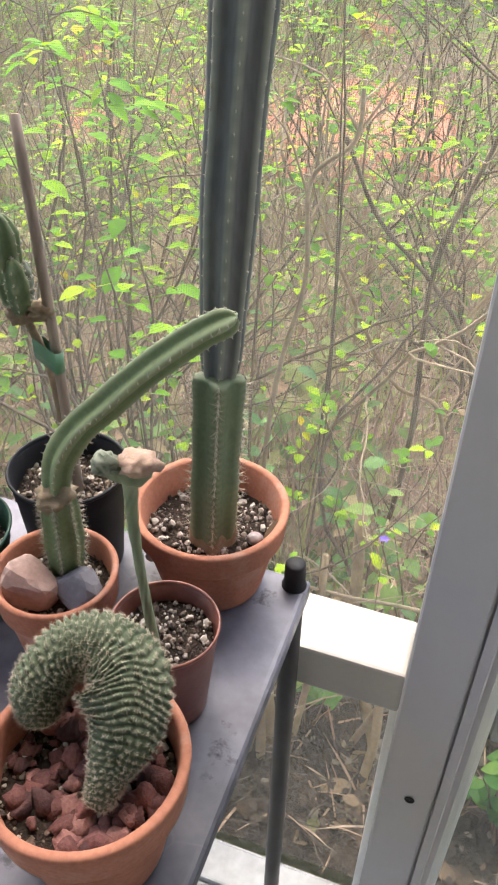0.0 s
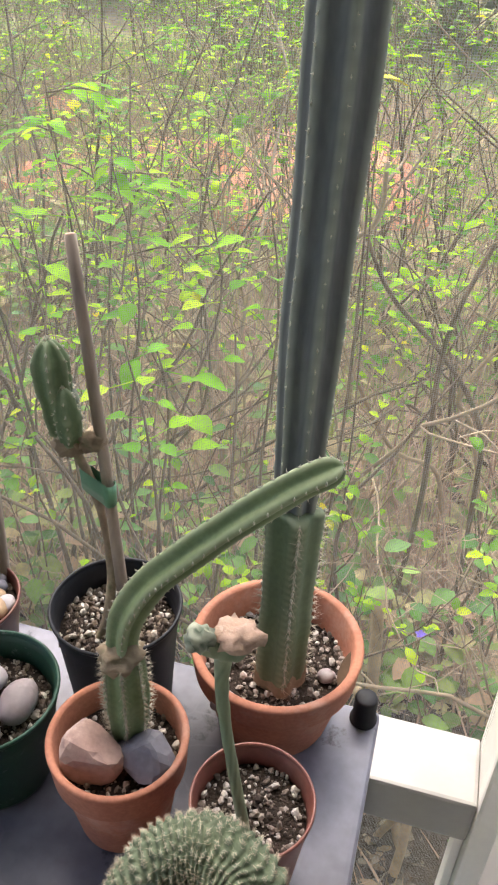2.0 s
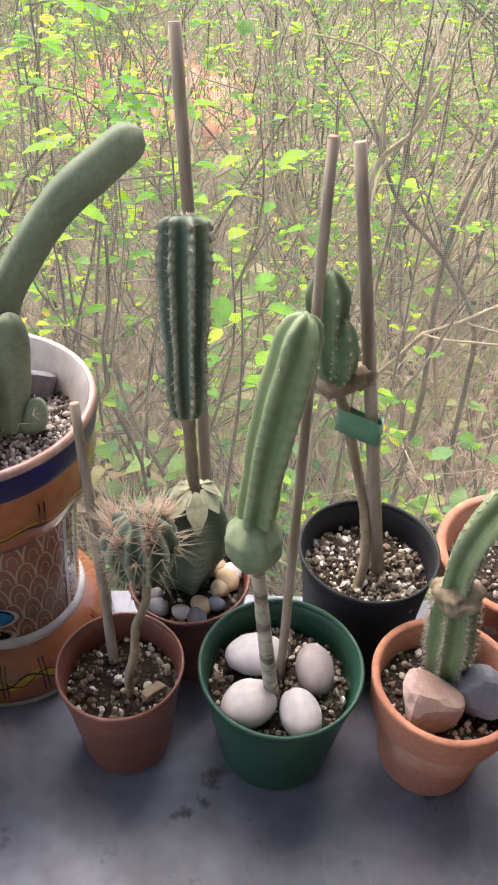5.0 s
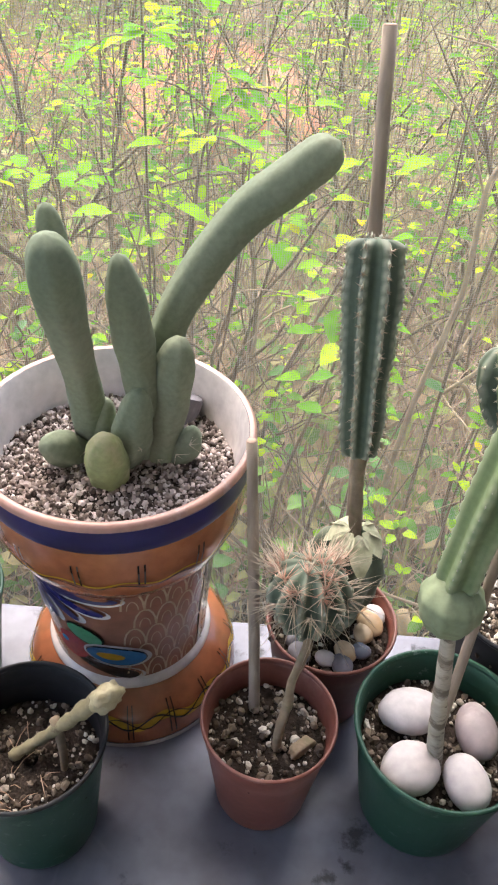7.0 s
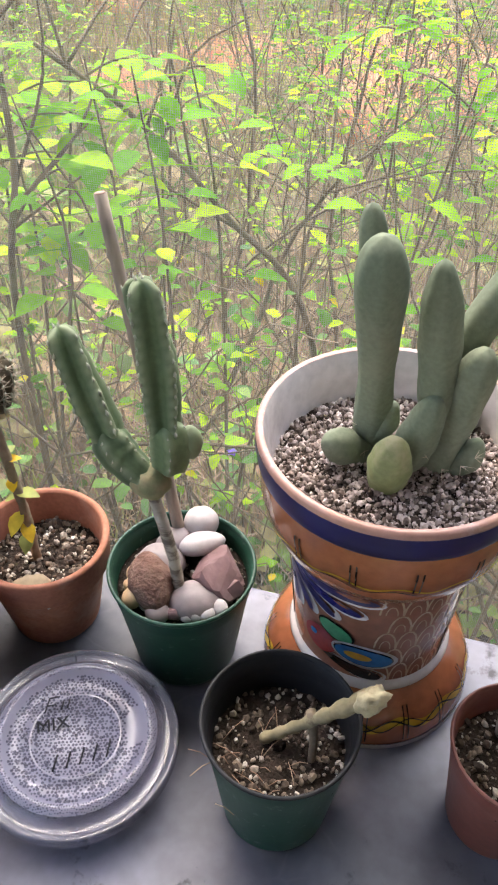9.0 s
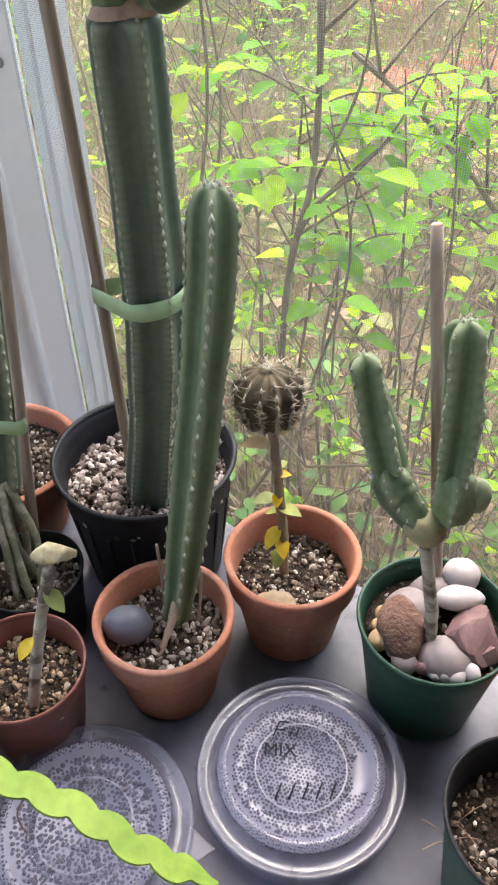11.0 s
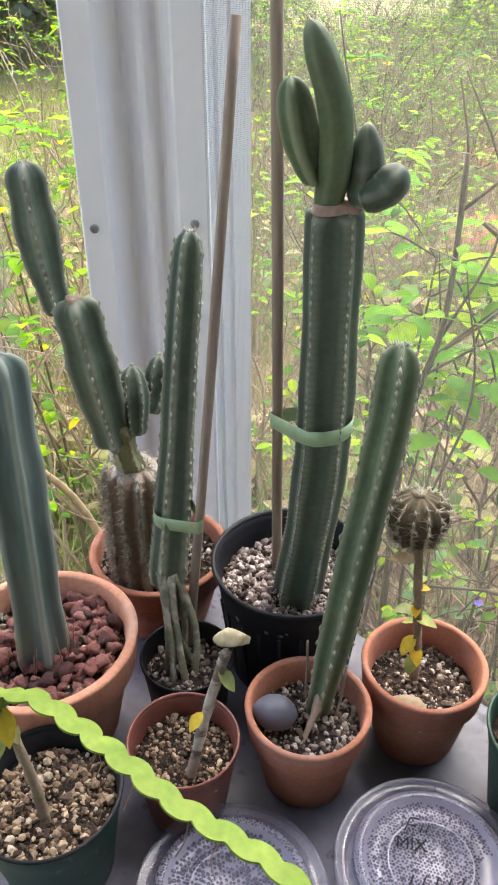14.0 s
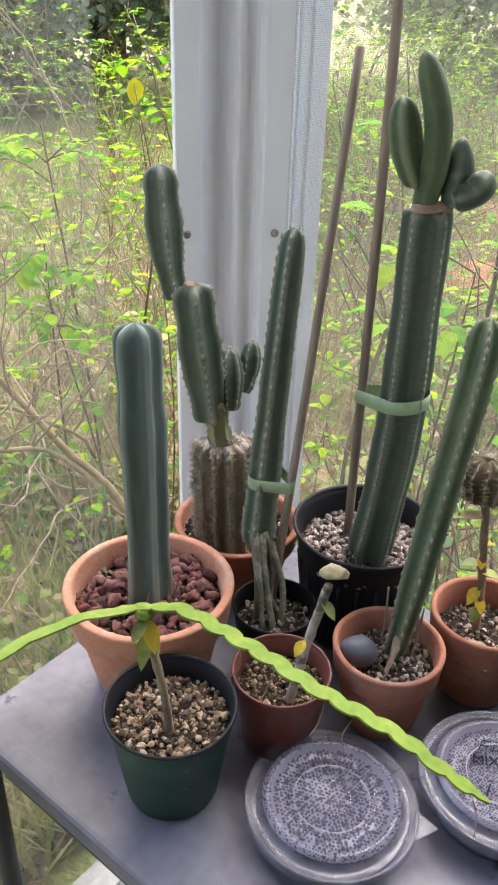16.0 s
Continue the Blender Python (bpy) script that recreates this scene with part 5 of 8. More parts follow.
    for row in range(5):
        for c in range(6):
            a0 = -0.08 + c * 0.24 + (row % 2) * 0.12
            z0 = 0.052 + row * 0.0165
            if a0 > 0.88:
                continue
            for k in (1.0, 0.5):
                pts = [(a0 + 0.118 * k * math.cos(w), z0 + 0.0155 * k * math.sin(w)) for w in [math.pi * i / 8 for i in range(9)]]
                SV, SF = merge((SV, SF), stroke("scale", pts, 0.0013 if k == 1.0 else 0.0007, None, 0.0003))
    mesh_part("scale_pattern", SV, SF, M_GL_CREAM, t, "thin cream scale lines")
    # a pale lace strip and its line beside the scales
    for k in range(2):
        for a0 in (0.97 - k * 2.75,):
            V, F = stroke("strip", [(a0, 0.0505), (a0 + 0.01, 0.09), (a0 + 0.02, 0.131)], 0.017, None, 0.0004)
            mesh_part("lace_strip", V, F, M_GL_WHITE, t)
            V, F = [], []
            for i in range(9):
                z = 0.055 + i * 0.0085
                pts = [(a0 + 0.075 * math.cos(w) + 0.006, z + 0.0045 * math.sin(w)) for w in [math.pi * 2 * j / 7 for j in range(6)]]
                V, F = merge((V, F), stroke("curl", pts, 0.0009, None, 0.0008))
            mesh_part("lace_pattern", V, F, M_GL_INK, t)
    # flower: white ground, cobalt petals, red, green, blue-and-yellow eye
    def petal(name, a0, z0, a1, z1, w, material, lift):
        """A drop-shaped brush mark from a narrow root to a round tip."""
        pts, n = [], 26
        d = Vector(((a1 - a0) * 0.06, z1 - z0))
        s = Vector((-d.y, d.x)).normalized()
        for i in range(n):
            q = 2 * math.pi * i / n
            f = 0.5 - 0.5 * math.cos(q)
            o = math.sin(q) * w * (0.25 + 0.75 * f)
            pts.append(on_neck(a0 + (d.x * f + s.x * o) / 0.06, z0 + d.y * f + s.y * o, lift))
        mid = on_neck((a0 + a1) / 2, (z0 + z1) / 2, lift + 0.0003)
        mesh_part(name, [mid] + pts, [(0, 1 + i, 1 + (i + 1) % n) for i in range(n)], material, t)

    for i, (a1, z1, w) in enumerate([(-0.14, 0.1265, 0.0060), (-0.30, 0.1130, 0.0065), (-0.58, 0.1040, 0.0065), (-0.88, 0.0960, 0.0065), (-1.15, 0.0900, 0.0060)]):
        petal("petal_ground", -1.40, 0.1275, a1, z1, w * 1.25, M_GL_WHITE, 0.0006 + i * 0.00008)
        petal("petal", -1.32, 0.1265, a1 - 0.07, z1 + 0.001, w * 0.78, M_GL_BLUE, 0.0013 + i * 0.00008)
    petal("dark_leaf_ground", -0.95, 0.068, 0.02, 0.0535, 0.0085, M_GL_WHITE, 0.0006)
    petal("dark_leaf", -0.95, 0.068, -0.06, 0.0548, 0.0068, M_GL_INK, 0.0013)
    blob("leaf_ground", -0.64, 0.0915, 0.0140, 0.0078, M_GL_INK, 0.0012, -0.35)
    blob("green_leaf", -0.64, 0.0915, 0.0126, 0.0066, M_GL_GREEN, 0.0017, -0.35)
    blob("red_flower", -0.84, 0.0765, 0.0135, 0.0115, M_GL_RED, 0.0019)
    blob("flower_dot", -0.92, 0.0800, 0.0030, 0.0026, M_GL_SKY, 0.0025)
    blob("eye_ground", -0.29, 0.0760, 0.0235, 0.0105, M_GL_WHITE, 0.0021, -0.12)
    blob("eye_line", -0.30, 0.0762, 0.0210, 0.0089, M_GL_INK, 0.0025, -0.12)
    blob("eye_rim", -0.30, 0.0762, 0.0200, 0.0080, M_GL_SKY, 0.0029, -0.12)
    blob("eye", -0.36, 0.0770, 0.0095, 0.0034, M_GL_YELLOW, 0.0034, -0.1)
    # the foot: ticks and a yellow wave; the shoulder: ticks and a wave
    def foot_at(a, z, lift):
        tab = [(0.0810, 0.010), (0.0797, 0.020), (0.0757, 0.031), (0.0685, 0.040)]
        r = tab[0][0]
        for (r1, z1), (r2, z2) in zip(tab, tab[1:]):
            if z1 <= z <= z2:
                r = r1 + (r2 - r1) * (z - z1) / (z2 - z1)
        r += lift
        return at(r, a, z + lift * 0.7)

    def shoulder_at(a, z, lift):
        tab = [(0.0755, 0.156), (0.0820, 0.170), (0.0860, 0.186), (0.0868, 0.199)]
        r = tab[0][0]
        for (r1, z1), (r2, z2) in zip(tab, tab[1:]):
            if z1 <= z <= z2:
                r = r1 + (r2 - r1) * (z - z1) / (z2 - z1)
        return at(r + lift, a, z)

    def ribbon(fn, name, zc, amp, freq, w, material, lift, n=220, ph=0.0):
        V, F = [], []
        for i in range(n + 1):
            a = 2 * math.pi * i / n
            z = zc + amp * math.sin(a * freq + ph)
            V += [fn(a, z - w / 2, lift), fn(a, z + w / 2, lift)]
        F = [(2 * i, 2 * i + 2, 2 * i + 3, 2 * i + 1) for i in range(n)]
        return mesh_part(name, V, F, material, t)

    ribbon(foot_at, "foot_wave", 0.0255, 0.0030, 12, 0.0065, M_GL_YELLOW, 0.0006)
    ribbon(foot_at, "foot_wave_line", 0.0255, 0.0042, 12, 0.0014, M_GL_INK, 0.0012, ph=0.9)
    ribbon(foot_at, "foot_wave_line", 0.0255, 0.0042, 12, 0.0009, M_GL_INK, 0.0014, ph=-0.9)
    ribbon(shoulder_at, "shoulder_wave", 0.174, 0.0022, 14, 0.0014, M_GL_YELLOW, 0.0006)
    ribbon(shoulder_at, "shoulder_wave_line", 0.1715, 0.0022, 14, 0.0009, M_GL_INK, 0.0008, ph=0.5)
    for fn, nm, z1, z2, cnt in ((foot_at, "foot_tick", 0.011, 0.038, 16), (shoulder_at, "shoulder_tick", 0.173, 0.192, 14)):
        for i in range(cnt):
            V, F = [], []
            for da in (-0.022, 0.022):
                a = 2 * math.pi * (i + 0.5) / cnt + da
                k = len(V)
                for j in range(5):
                    z = z1 + (z2 - z1) * j / 4
                    V += [fn(a - 0.006, z, 0.0009), fn(a + 0.006, z, 0.0009)]
                F += [(k + 2 * j, k + 2 * j + 1, k + 2 * j + 3, k + 2 * j + 2) for j in range(4)]
            mesh_part(nm, V, F, M_GL_INK, t)

    soil(cx, cy, 0.0765, 0.943, M_WHITEGRIT, 4600, 0.00165, 9, "gritty pale pumice and soil mix", 0.006)
    loc = Vector((-0.415, 0.65, 0.945))
    p = plant("finger_cactus", "smooth grey-green cactus with several finger-like stems", loc)

    def finger(name, pts, radius, material=M_FINGER, tip=0.22, seed=0, label="", lean=0.06):
        V, F, S = ribbed(local(pts, loc), radius, 6, depth=lean, n=44, per=7, tip=tip, foot=0.15, wave=0.03, seed=seed, sharp=1.0, scallop=0)
        return mesh_part(name, V, F, material, p, label), S

    finger("stem", [(-0.428, 0.676, 0.938), (-0.433, 0.662, 1.0), (-0.441, 0.646, 1.06), (-0.4465, 0.636, 1.112)], [0.0118, 0.0118, 0.0112, 0.0136, 0.0146], seed=1, tip=0.16)
    finger("stem", [(-0.430, 0.682, 0.98), (-0.437, 0.684, 1.06), (-0.443, 0.684, 1.107)], [0.0080, 0.0085, 0.0085], seed=2)
    finger("stem", [(-0.398, 0.650, 0.985), (-0.403, 0.648, 1.03), (-0.410, 0.649, 1.092)], [0.0100, 0.0128, 0.0095], seed=3, tip=0.3)
    finger("stem", [(-0.392, 0.650, 0.935), (-0.384, 0.650, 0.985), (-0.379, 0.642, 1.040)], [0.0105, 0.0125, 0.0115], seed=4, tip=0.22)
    finger("stem", [(-0.414, 0.655, 0.938), (-0.409, 0.642, 0.975), (-0.403, 0.637, 1.012)], [0.0108, 0.0125, 0.0100], seed=5, tip=0.35)
    finger("bud", [(-0.424, 0.640, 0.940), (-0.426, 0.631, 0.965), (-0.428, 0.622, 0.992)], [0.0115, 0.0138, 0.0122], M_BUD, 0.5, 6, "yellow-green round bud")
    finger("bud", [(-0.434, 0.664, 0.946), (-0.448, 0.658, 0.957), (-0.462, 0.650, 0.970)], [0.0095, 0.0120, 0.0105], M_FINGER, 0.5, 7)
    st, S = finger("arm", [(-0.388, 0.662, 0.965), (-0.382, 0.662, 1.03), (-0.362, 0.667, 1.066), (-0.336, 0.671, 1.096), (-0.312, 0.668, 1.116), (-0.285, 0.664, 1.138)], [0.0100, 0.0112, 0.0115, 0.0120, 0.0125, 0.0130], seed=8, tip=0.08)
    finger("bud", [(-0.432, 0.668, 0.955), (-0.424, 0.664, 0.972), (-0.420, 0.660, 0.990)], [0.0075, 0.0092, 0.0070], M_FINGER, 0.5, 12)
    finger("bud", [(-0.398, 0.655, 0.945), (-0.404, 0.648, 0.968), (-0.402, 0.646, 0.995)], [0.0080, 0.0098, 0.0080], M_FINGER, 0.5, 13)
    finger("bud", [(-0.384, 0.652, 0.942), (-0.375, 0.644, 0.955), (-0.370, 0.640, 0.975)], [0.0080, 0.0095, 0.0075], M_FINGER, 0.5, 14)
    low = [(Vector((-0.430 + 0.013 * math.cos(a), 0.664 + 0.013 * math.sin(a), 0.955 + 0.02 * ((a * 1.7) % 1))) - loc, Vector((math.cos(a), math.sin(a), 0.3)).normalized()) for a in [i * 0.7 for i in range(9)]]
    SV, SF = spines(low, 0.009, 3, 0.00025, 1.0, 14)
    tagged(mesh_part("spine_tuft", SV, SF, M_SPINE, p, "thin white spines on the lower stem"), kind="stuff")
    base = [(Vector((-0.39, 0.64, 0.965)) - loc + Vector((0.02 * math.cos(a), 0.016 * math.sin(a), 0.004 * (a % 2))), Vector((math.cos(a), math.sin(a), 0.4)).normalized()) for a in [i * 0.55 for i in range(11)]]
    SV, SF = spines(base, 0.011, 4, 0.0003, 1.0, 4)
    tagged(mesh_part("spine_cover", SV, SF, M_SPINE, p, "thin white spines near the base"), kind="stuff")
    stone((-0.368, 0.688, 0.956), (0.016, 0.012, 0.020), M_ROCK_GREY, "dark grey rock against the urn's inside", 71, 0.15, 0.3, 0.2, 6, "rock")


def log_pot():
    loc = Vector((-0.499, 0.548, 0.828))
    pot("green_black", -0.496, 0.535, 0.049, 0.107, "dark green plastic pot with a leafless cutting", GP)
    soil(-0.496, 0.535, 0.0425, 0.818, M_PERLITE, 270, 0.0020, 10)
    t = plant("cutting", "thick pale leafless cutting leaning over the pot's rim", loc, "cutting")
    path = smooth_path(local([(-0.506, 0.538, 0.823), (-0.488, 0.536, 0.838), (-0.470, 0.531, 0.859), (-0.449, 0.525, 0.886)], loc), 24)
    V, F = tube(path, [0.0035 + 0.0024 * (i / 24) ** 3 + 0.0006 * math.sin(i * 1.7) for i in range(25)], 14, 0.13, 3)
    mesh_part("stem", V, F, mat("pale bark", (0.29, 0.245, 0.145), (0.21, 0.175, 0.10), rough=0.85, scale=50, fine=220, bump=0.5, stain=(0.14, 0.1, 0.06), stain_scale=70, stain_lo=0.6, stain_hi=0.7), t)
    V, F = lump(Vector((-0.447, 0.522, 0.889)) - loc, (0.0100, 0.0070, 0.0105), 5, 0.4, 2.6, 0.5, 0.4)
    mesh_part("cut_end", V, F, M_LOGCUT, t, "pale yellow callused cut end")
    V, F = tube(smooth_path(local([(-0.478, 0.536, 0.856), (-0.476, 0.529, 0.838), (-0.477, 0.524, 0.818)], loc), 8), [0.0032, 0.003, 0.0029, 0.0028, 0.0027, 0.0026, 0.0025, 0.0024, 0.0022], 10, 0.1, 4)
    mesh_part("root", V, F, M_CORK, t)
    rng = random.Random(3)
    V, F = [], []
    for i in range(26):
        a = Vector((-0.520 + rng.uniform(-0.02, 0.03), 0.515 + rng.uniform(-0.015, 0.03), 0.820)) - loc
        b = a + Vector((rng.uniform(-0.016, 0.016), rng.uniform(-0.016, 0.016), rng.uniform(0, 0.005)))
        V, F = merge((V, F), tube([a, (a + b) / 2 + Vector((0, 0, 0.003)), b], [0.0003] * 3, 4))
    ob = mesh_part("dry_roots", V, F, M_STRAW)
    ob.location = loc
    tagged(ob, "loose dry root fibres on the soil", "roots", "", "stuff")


def deli_container(x, y, R, H, label, seed, writing=False):
    t = thing("plastic_container", label, "container", (x, y, TABLE))
    V, F = lathe([(0.01, 0.001), (0.74 * R, 0.001), (0.77 * R, 0.003), (0.90 * R, H - 0.010), (0.905 * R, H - 0.008)], 64)
    b = mesh_part("tub", V, F, M_LID, t, "clear plastic tub")
    V, F = lathe([(0.001, H - 0.014), (0.86 * R, H - 0.014)], 48)
    mesh_part("contents", V, F, mat("damp grey mix", (0.13, 0.12, 0.15), (0.06, 0.056, 0.07), rough=0.6, scale=60, fine=300, bump=0.6), t, "damp dark seed mix inside")
    prof = [(0.001, H - 0.001), (0.42 * R, H - 0.001), (0.435 * R, H + 0.0006), (0.45 * R, H - 0.001), (0.66 * R, H - 0.0012), (0.70 * R, H + 0.0032), (0.74 * R, H + 0.0036), (0.79 * R, H + 0.0005), (0.82 * R, H - 0.0035), (0.93 * R, H - 0.004), (0.965 * R, H - 0.0015), (0.99 * R, H - 0.002), (R, H - 0.005), (0.995 * R, H - 0.010)]
    V, F = lathe(prof, 80)
    lid = mesh_part("lid", V, F, M_LID, t, "clear lid misted with droplets")
    for i in range(6):
        a = i * math.pi / 3 + seed
        V, F = tube([Vector((0.86 * R * math.cos(a), 0.86 * R * math.sin(a), H - 0.0036)), Vector((0.92 * R * math.cos(a), 0.92 * R * math.sin(a), H - 0.0036))], [0.0006, 0.0006], 6)
        mesh_part("rib", V, F, M_LID, lid)
    V, F = [(R * 0.93, -R * 0.25, H - 0.006), (R * 1.10, -R * 0.50, H - 0.006), (R * 0.80, -R * 0.60, H - 0.006), (R * 0.93, -R * 0.25, H - 0.0045), (R * 1.10, -R * 0.50, H - 0.0045), (R * 0.80, -R * 0.60, H - 0.0045)], [(0, 2, 1), (3, 4, 5), (0, 1, 4, 3), (1, 2, 5, 4), (2, 0, 3, 5)]
    if not writing:
        for i in range(44):
            a = 2 * math.pi * i / 44
            V2, F2 = tube([Vector((0.70 * R * math.cos(a), 0.70 * R * math.sin(a), H + 0.0034)), Vector((0.775 * R * math.cos(a), 0.775 * R * math.sin(a), H + 0.0022))], [0.0011, 0.0010], 6)
            mesh_part("flute", V2, F2, M_DROP, lid)
        for q in (0.22, 0.50):
            V2, F2 = lathe([(q * R - 0.0012, H - 0.0006), (q * R - 0.0006, H + 0.0016), (q * R + 0.0006, H + 0.0016), (q * R + 0.0012, H - 0.0006)], 48)
            mesh_part("ring_ridge", V2, F2, M_LID, lid)
        ca, sa = math.cos(0.5), math.sin(0.5)
        mesh_part("tab", [(x * ca - y * sa, x * sa + y * ca, z) for x, y, z in V], F, M_TAB, lid, smooth=False)
    V, F = lathe([(0.001, H - 0.0003), (0.42 * R, H - 0.0003), (0.435 * R, H + 0.0012), (0.45 * R, H - 0.0003), (0.655 * R, H - 0.0005), (0.697 * R, H + 0.0040), (0.742 * R, H + 0.0044), (0.792 * R, H + 0.0012)], 72)
    mesh_part("mist", V, F, M_MIST, lid, "pale film of mist under the lid")
    rng = random.Random(seed)
    DV, DF = [], []
    size = 0.00112 if writing else 0.0015
    spots = []
    for gap, fine, q0, q1 in ((size * 2.3, 1.0, 0.0, 0.655), (size * 1.6, 0.6, 0.70, 0.80)):
        m = int(R / gap)
        for iy in range(-m - 4, m + 5):
            for ix in range(-m, m + 1):
                x0 = (ix + 0.5 * (iy % 2)) * gap + rng.uniform(-0.20, 0.20) * gap
                y0 = iy * gap * 0.87 + rng.uniform(-0.20, 0.20) * gap
                q = math.hypot(x0, y0)
                if q0 < q / R < q1 and rng.random() > 0.05 and noise.noise(Vector((x0 * 38, y0 * 38, seed))) < 0.5:
                    spots.append((x0, y0, q, fine))
    for x0, y0, q, fine in spots:
        a = math.atan2(y0, x0)
        s = size * fine * min(1.2, rng.lognormvariate(-0.16, 0.2))
        el = rng.uniform(0.9, 1.12) if writing else rng.uniform(0.9, 1.45)
        z = H + (0.0 if q < 0.66 * R else 0.0043 - 0.0045 * max(0, (q / R - 0.74) / 0.07))
        k = len(DV)
        for rad, h in ((1.0, 0.0), (0.85, 0.35), (0.45, 0.62)):
            for j in range(8):
                w = math.pi * j / 4
                dx, dy = s * rad * el * math.cos(w), s * rad * math.sin(w)
                DV.append((x0 + dx * math.cos(a) - dy * math.sin(a), y0 + dx * math.sin(a) + dy * math.cos(a), z + s * h))
        for o in (0, 8):
            for j in range(8):
                n = (j + 1) % 8
                DF.append((k + o + j, k + o + n, k + o + 8 + n, k + o + 8 + j))
        DF.append(tuple(k + 16 + j for j in range(8)))
    tagged(mesh_part("dew_film", DV, DF, M_DROP, lid, "beads of condensed water"), kind="stuff")
    return t, lid, H


def lids():
    deli_container(-0.757, 0.504, 0.070, 0.032, "clear plastic tub with a misted ribbed lid", 5)
    t, lid, H = deli_container(-0.629, 0.568, 0.0695, 0.040, "round clear plastic tub with a misted, marked lid", 9, True)
    # handwriting in black marker: two short words and a row of strokes
    M_INK = mat("black marker ink", (0.015, 0.015, 0.018), (0.02, 0.02, 0.024), rough=0.9, bump=0, scale=200, spec=0.05)
    for body, x, y, size, rz in (("MIX", -0.026, 0.001, 0.013, 0.05),):
        cu = bpy.data.curves.new("writing", "FONT")
        cu.body, cu.size, cu.extrude, cu.align_x = body, size, 0.0002, "LEFT"
        cu.materials.append(M_INK)
        ob = new("writing", cu)
        ob.parent = lid
        ob.matrix_basis = Matrix.Translation((x, y, H + 0.0030)) @ Matrix.Rotation(rz + radians(6), 4, "Z")
    for x0, y0, x1, y1 in ((-0.022, 0.016, -0.020, 0.027), (-0.020, 0.027, -0.013, 0.028), (-0.021, 0.021, -0.015, 0.022), (-0.011, 0.018, -0.010, 0.025), (-0.007, 0.019, -0.006, 0.026)):
        V, F = tube([Vector((x0, y0, H + 0.0028)), Vector((x1, y1, H + 0.0028))], [0.0005, 0.0005], 6)
        mesh_part("marker_stroke", V, F, M_INK, lid)
    for i in range(5):
        V, F = tube([Vector((-0.012 + i * 0.0085, -0.026 + 0.002 * i, H + 0.0028)), Vector((-0.010 + i * 0.0085, -0.015 + 0.0022 * i, H + 0.0028))], [0.0006, 0.0006], 6)
        mesh_part("marker_stroke", V, F, M_INK, lid)


def pebble_green_pot():
    loc = Vector((-0.556, 0.645, 0.83))
    pot("green", -0.555, 0.663, 0.054, 0.100, "dark green plastic pot filled with rocks and pebbles", GP)
    soil(-0.555, 0.663, 0.0475, 0.826, M_PERLITE, 140, seed=11)
    g = "stones in the green pot"
    stone((-0.540, 0.702, 0.846), (0.0135, 0.012, 0.0125), M_PEBBLE_W, "round cream pebble on top of the others", 81, 0.06, name="pebble", group=g)
    stone((-0.540, 0.684, 0.842), (0.018, 0.010, 0.0085), M_PEBBLE_W, "flat white pebble on the stones", 82, 0.06, 0.25, 0.1, name="pebble", group=g)
    stone((-0.560, 0.690, 0.838), (0.015, 0.0125, 0.011), M_PEBBLE_G, "grey-beige pebble behind the stem", 83, 0.08, 0.5, name="pebble", group=g)
    stone((-0.571, 0.672, 0.836), (0.019, 0.016, 0.013), M_PEBBLE_G, "greyish flat pebble beside the stem", 84, 0.08, 0.2, 0.2, name="pebble", group=g)
    stone((-0.577, 0.652, 0.839), (0.0165, 0.0225, 0.015), M_ROCK_BROWN, "porous dark brown rock in the green pot", 85, 0.2, 0.3, 0.1, name="rock", group=g)
    stone((-0.527, 0.660, 0.840), (0.0205, 0.0235, 0.0165), M_ROCK_PURPLE, "angular purple-red rock in the green pot", 86, 0.15, 0.4, 0.15, 8, "rock", group=g)
    stone((-0.547, 0.639, 0.833), (0.0185, 0.0165, 0.011), M_PEBBLE_G, "pale mauve-grey flat stone at the pot's front", 87, 0.08, 0.4, name="rock", group=g)
    stone((-0.519, 0.648, 0.834), (0.008, 0.0095, 0.008), M_ROCK_PURPLE, "small purple stone by the rim", 88, 0.15, 0.1, 0, 5, "rock", group=g)
    stone((-0.560, 0.630, 0.833), (0.0075, 0.006, 0.0055), M_ROCK_PURPLE, "small dark red stone by the rim", 89, 0.15, 0.1, 0, 4, "rock", group=g)
    for i, (x, y, s, m) in enumerate([(-0.594, 0.666, 0.0075, M_PEBBLE_T), (-0.597, 0.640, 0.0078, M_PEBBLE_T), (-0.576, 0.624, 0.0085, M_PEBBLE_G), (-0.587, 0.679, 0.006, M_PEBBLE_T), (-0.578, 0.690, 0.0055, M_PEBBLE_T), (-0.599, 0.654, 0.0055, M_PEBBLE_T), (-0.545, 0.620, 0.0055, M_PEBBLE_W), (-0.535, 0.620, 0.0058, M_PEBBLE_W), (-0.524, 0.626, 0.006, M_PEBBLE_W), (-0.552, 0.618, 0.004, M_PEBBLE_W), (-0.585, 0.633, 0.005, M_PEBBLE_W)]):
        stone((-0.555 + (x + 0.555) * 0.84, 0.663 + (y - 0.663) * 0.84, 0.833), (s * 1.1, s, s * 0.85), m, "small smooth pebble along the rim of the green pot", 90 + i, 0.08, i, name="pebble", group=g)
    stake((-0.554, 0.694, 0.82), (-0.593, 0.745, 1.087), 0.0046, "brown wooden stake in a green pot")
    t = plant("grafted_cactus", "green cactus with two upright branches grafted on a thin stem", loc)
    V, F = tube(smooth_path(local([(-0.556, 0.642, 0.822), (-0.560, 0.655, 0.86), (-0.572, 0.672, 0.91)], loc), 14), [0.0042] * 15, 12, 0.09, 5)
    mesh_part("stem", V, F, M_PALESTEM, t, "pale grey bare stem")
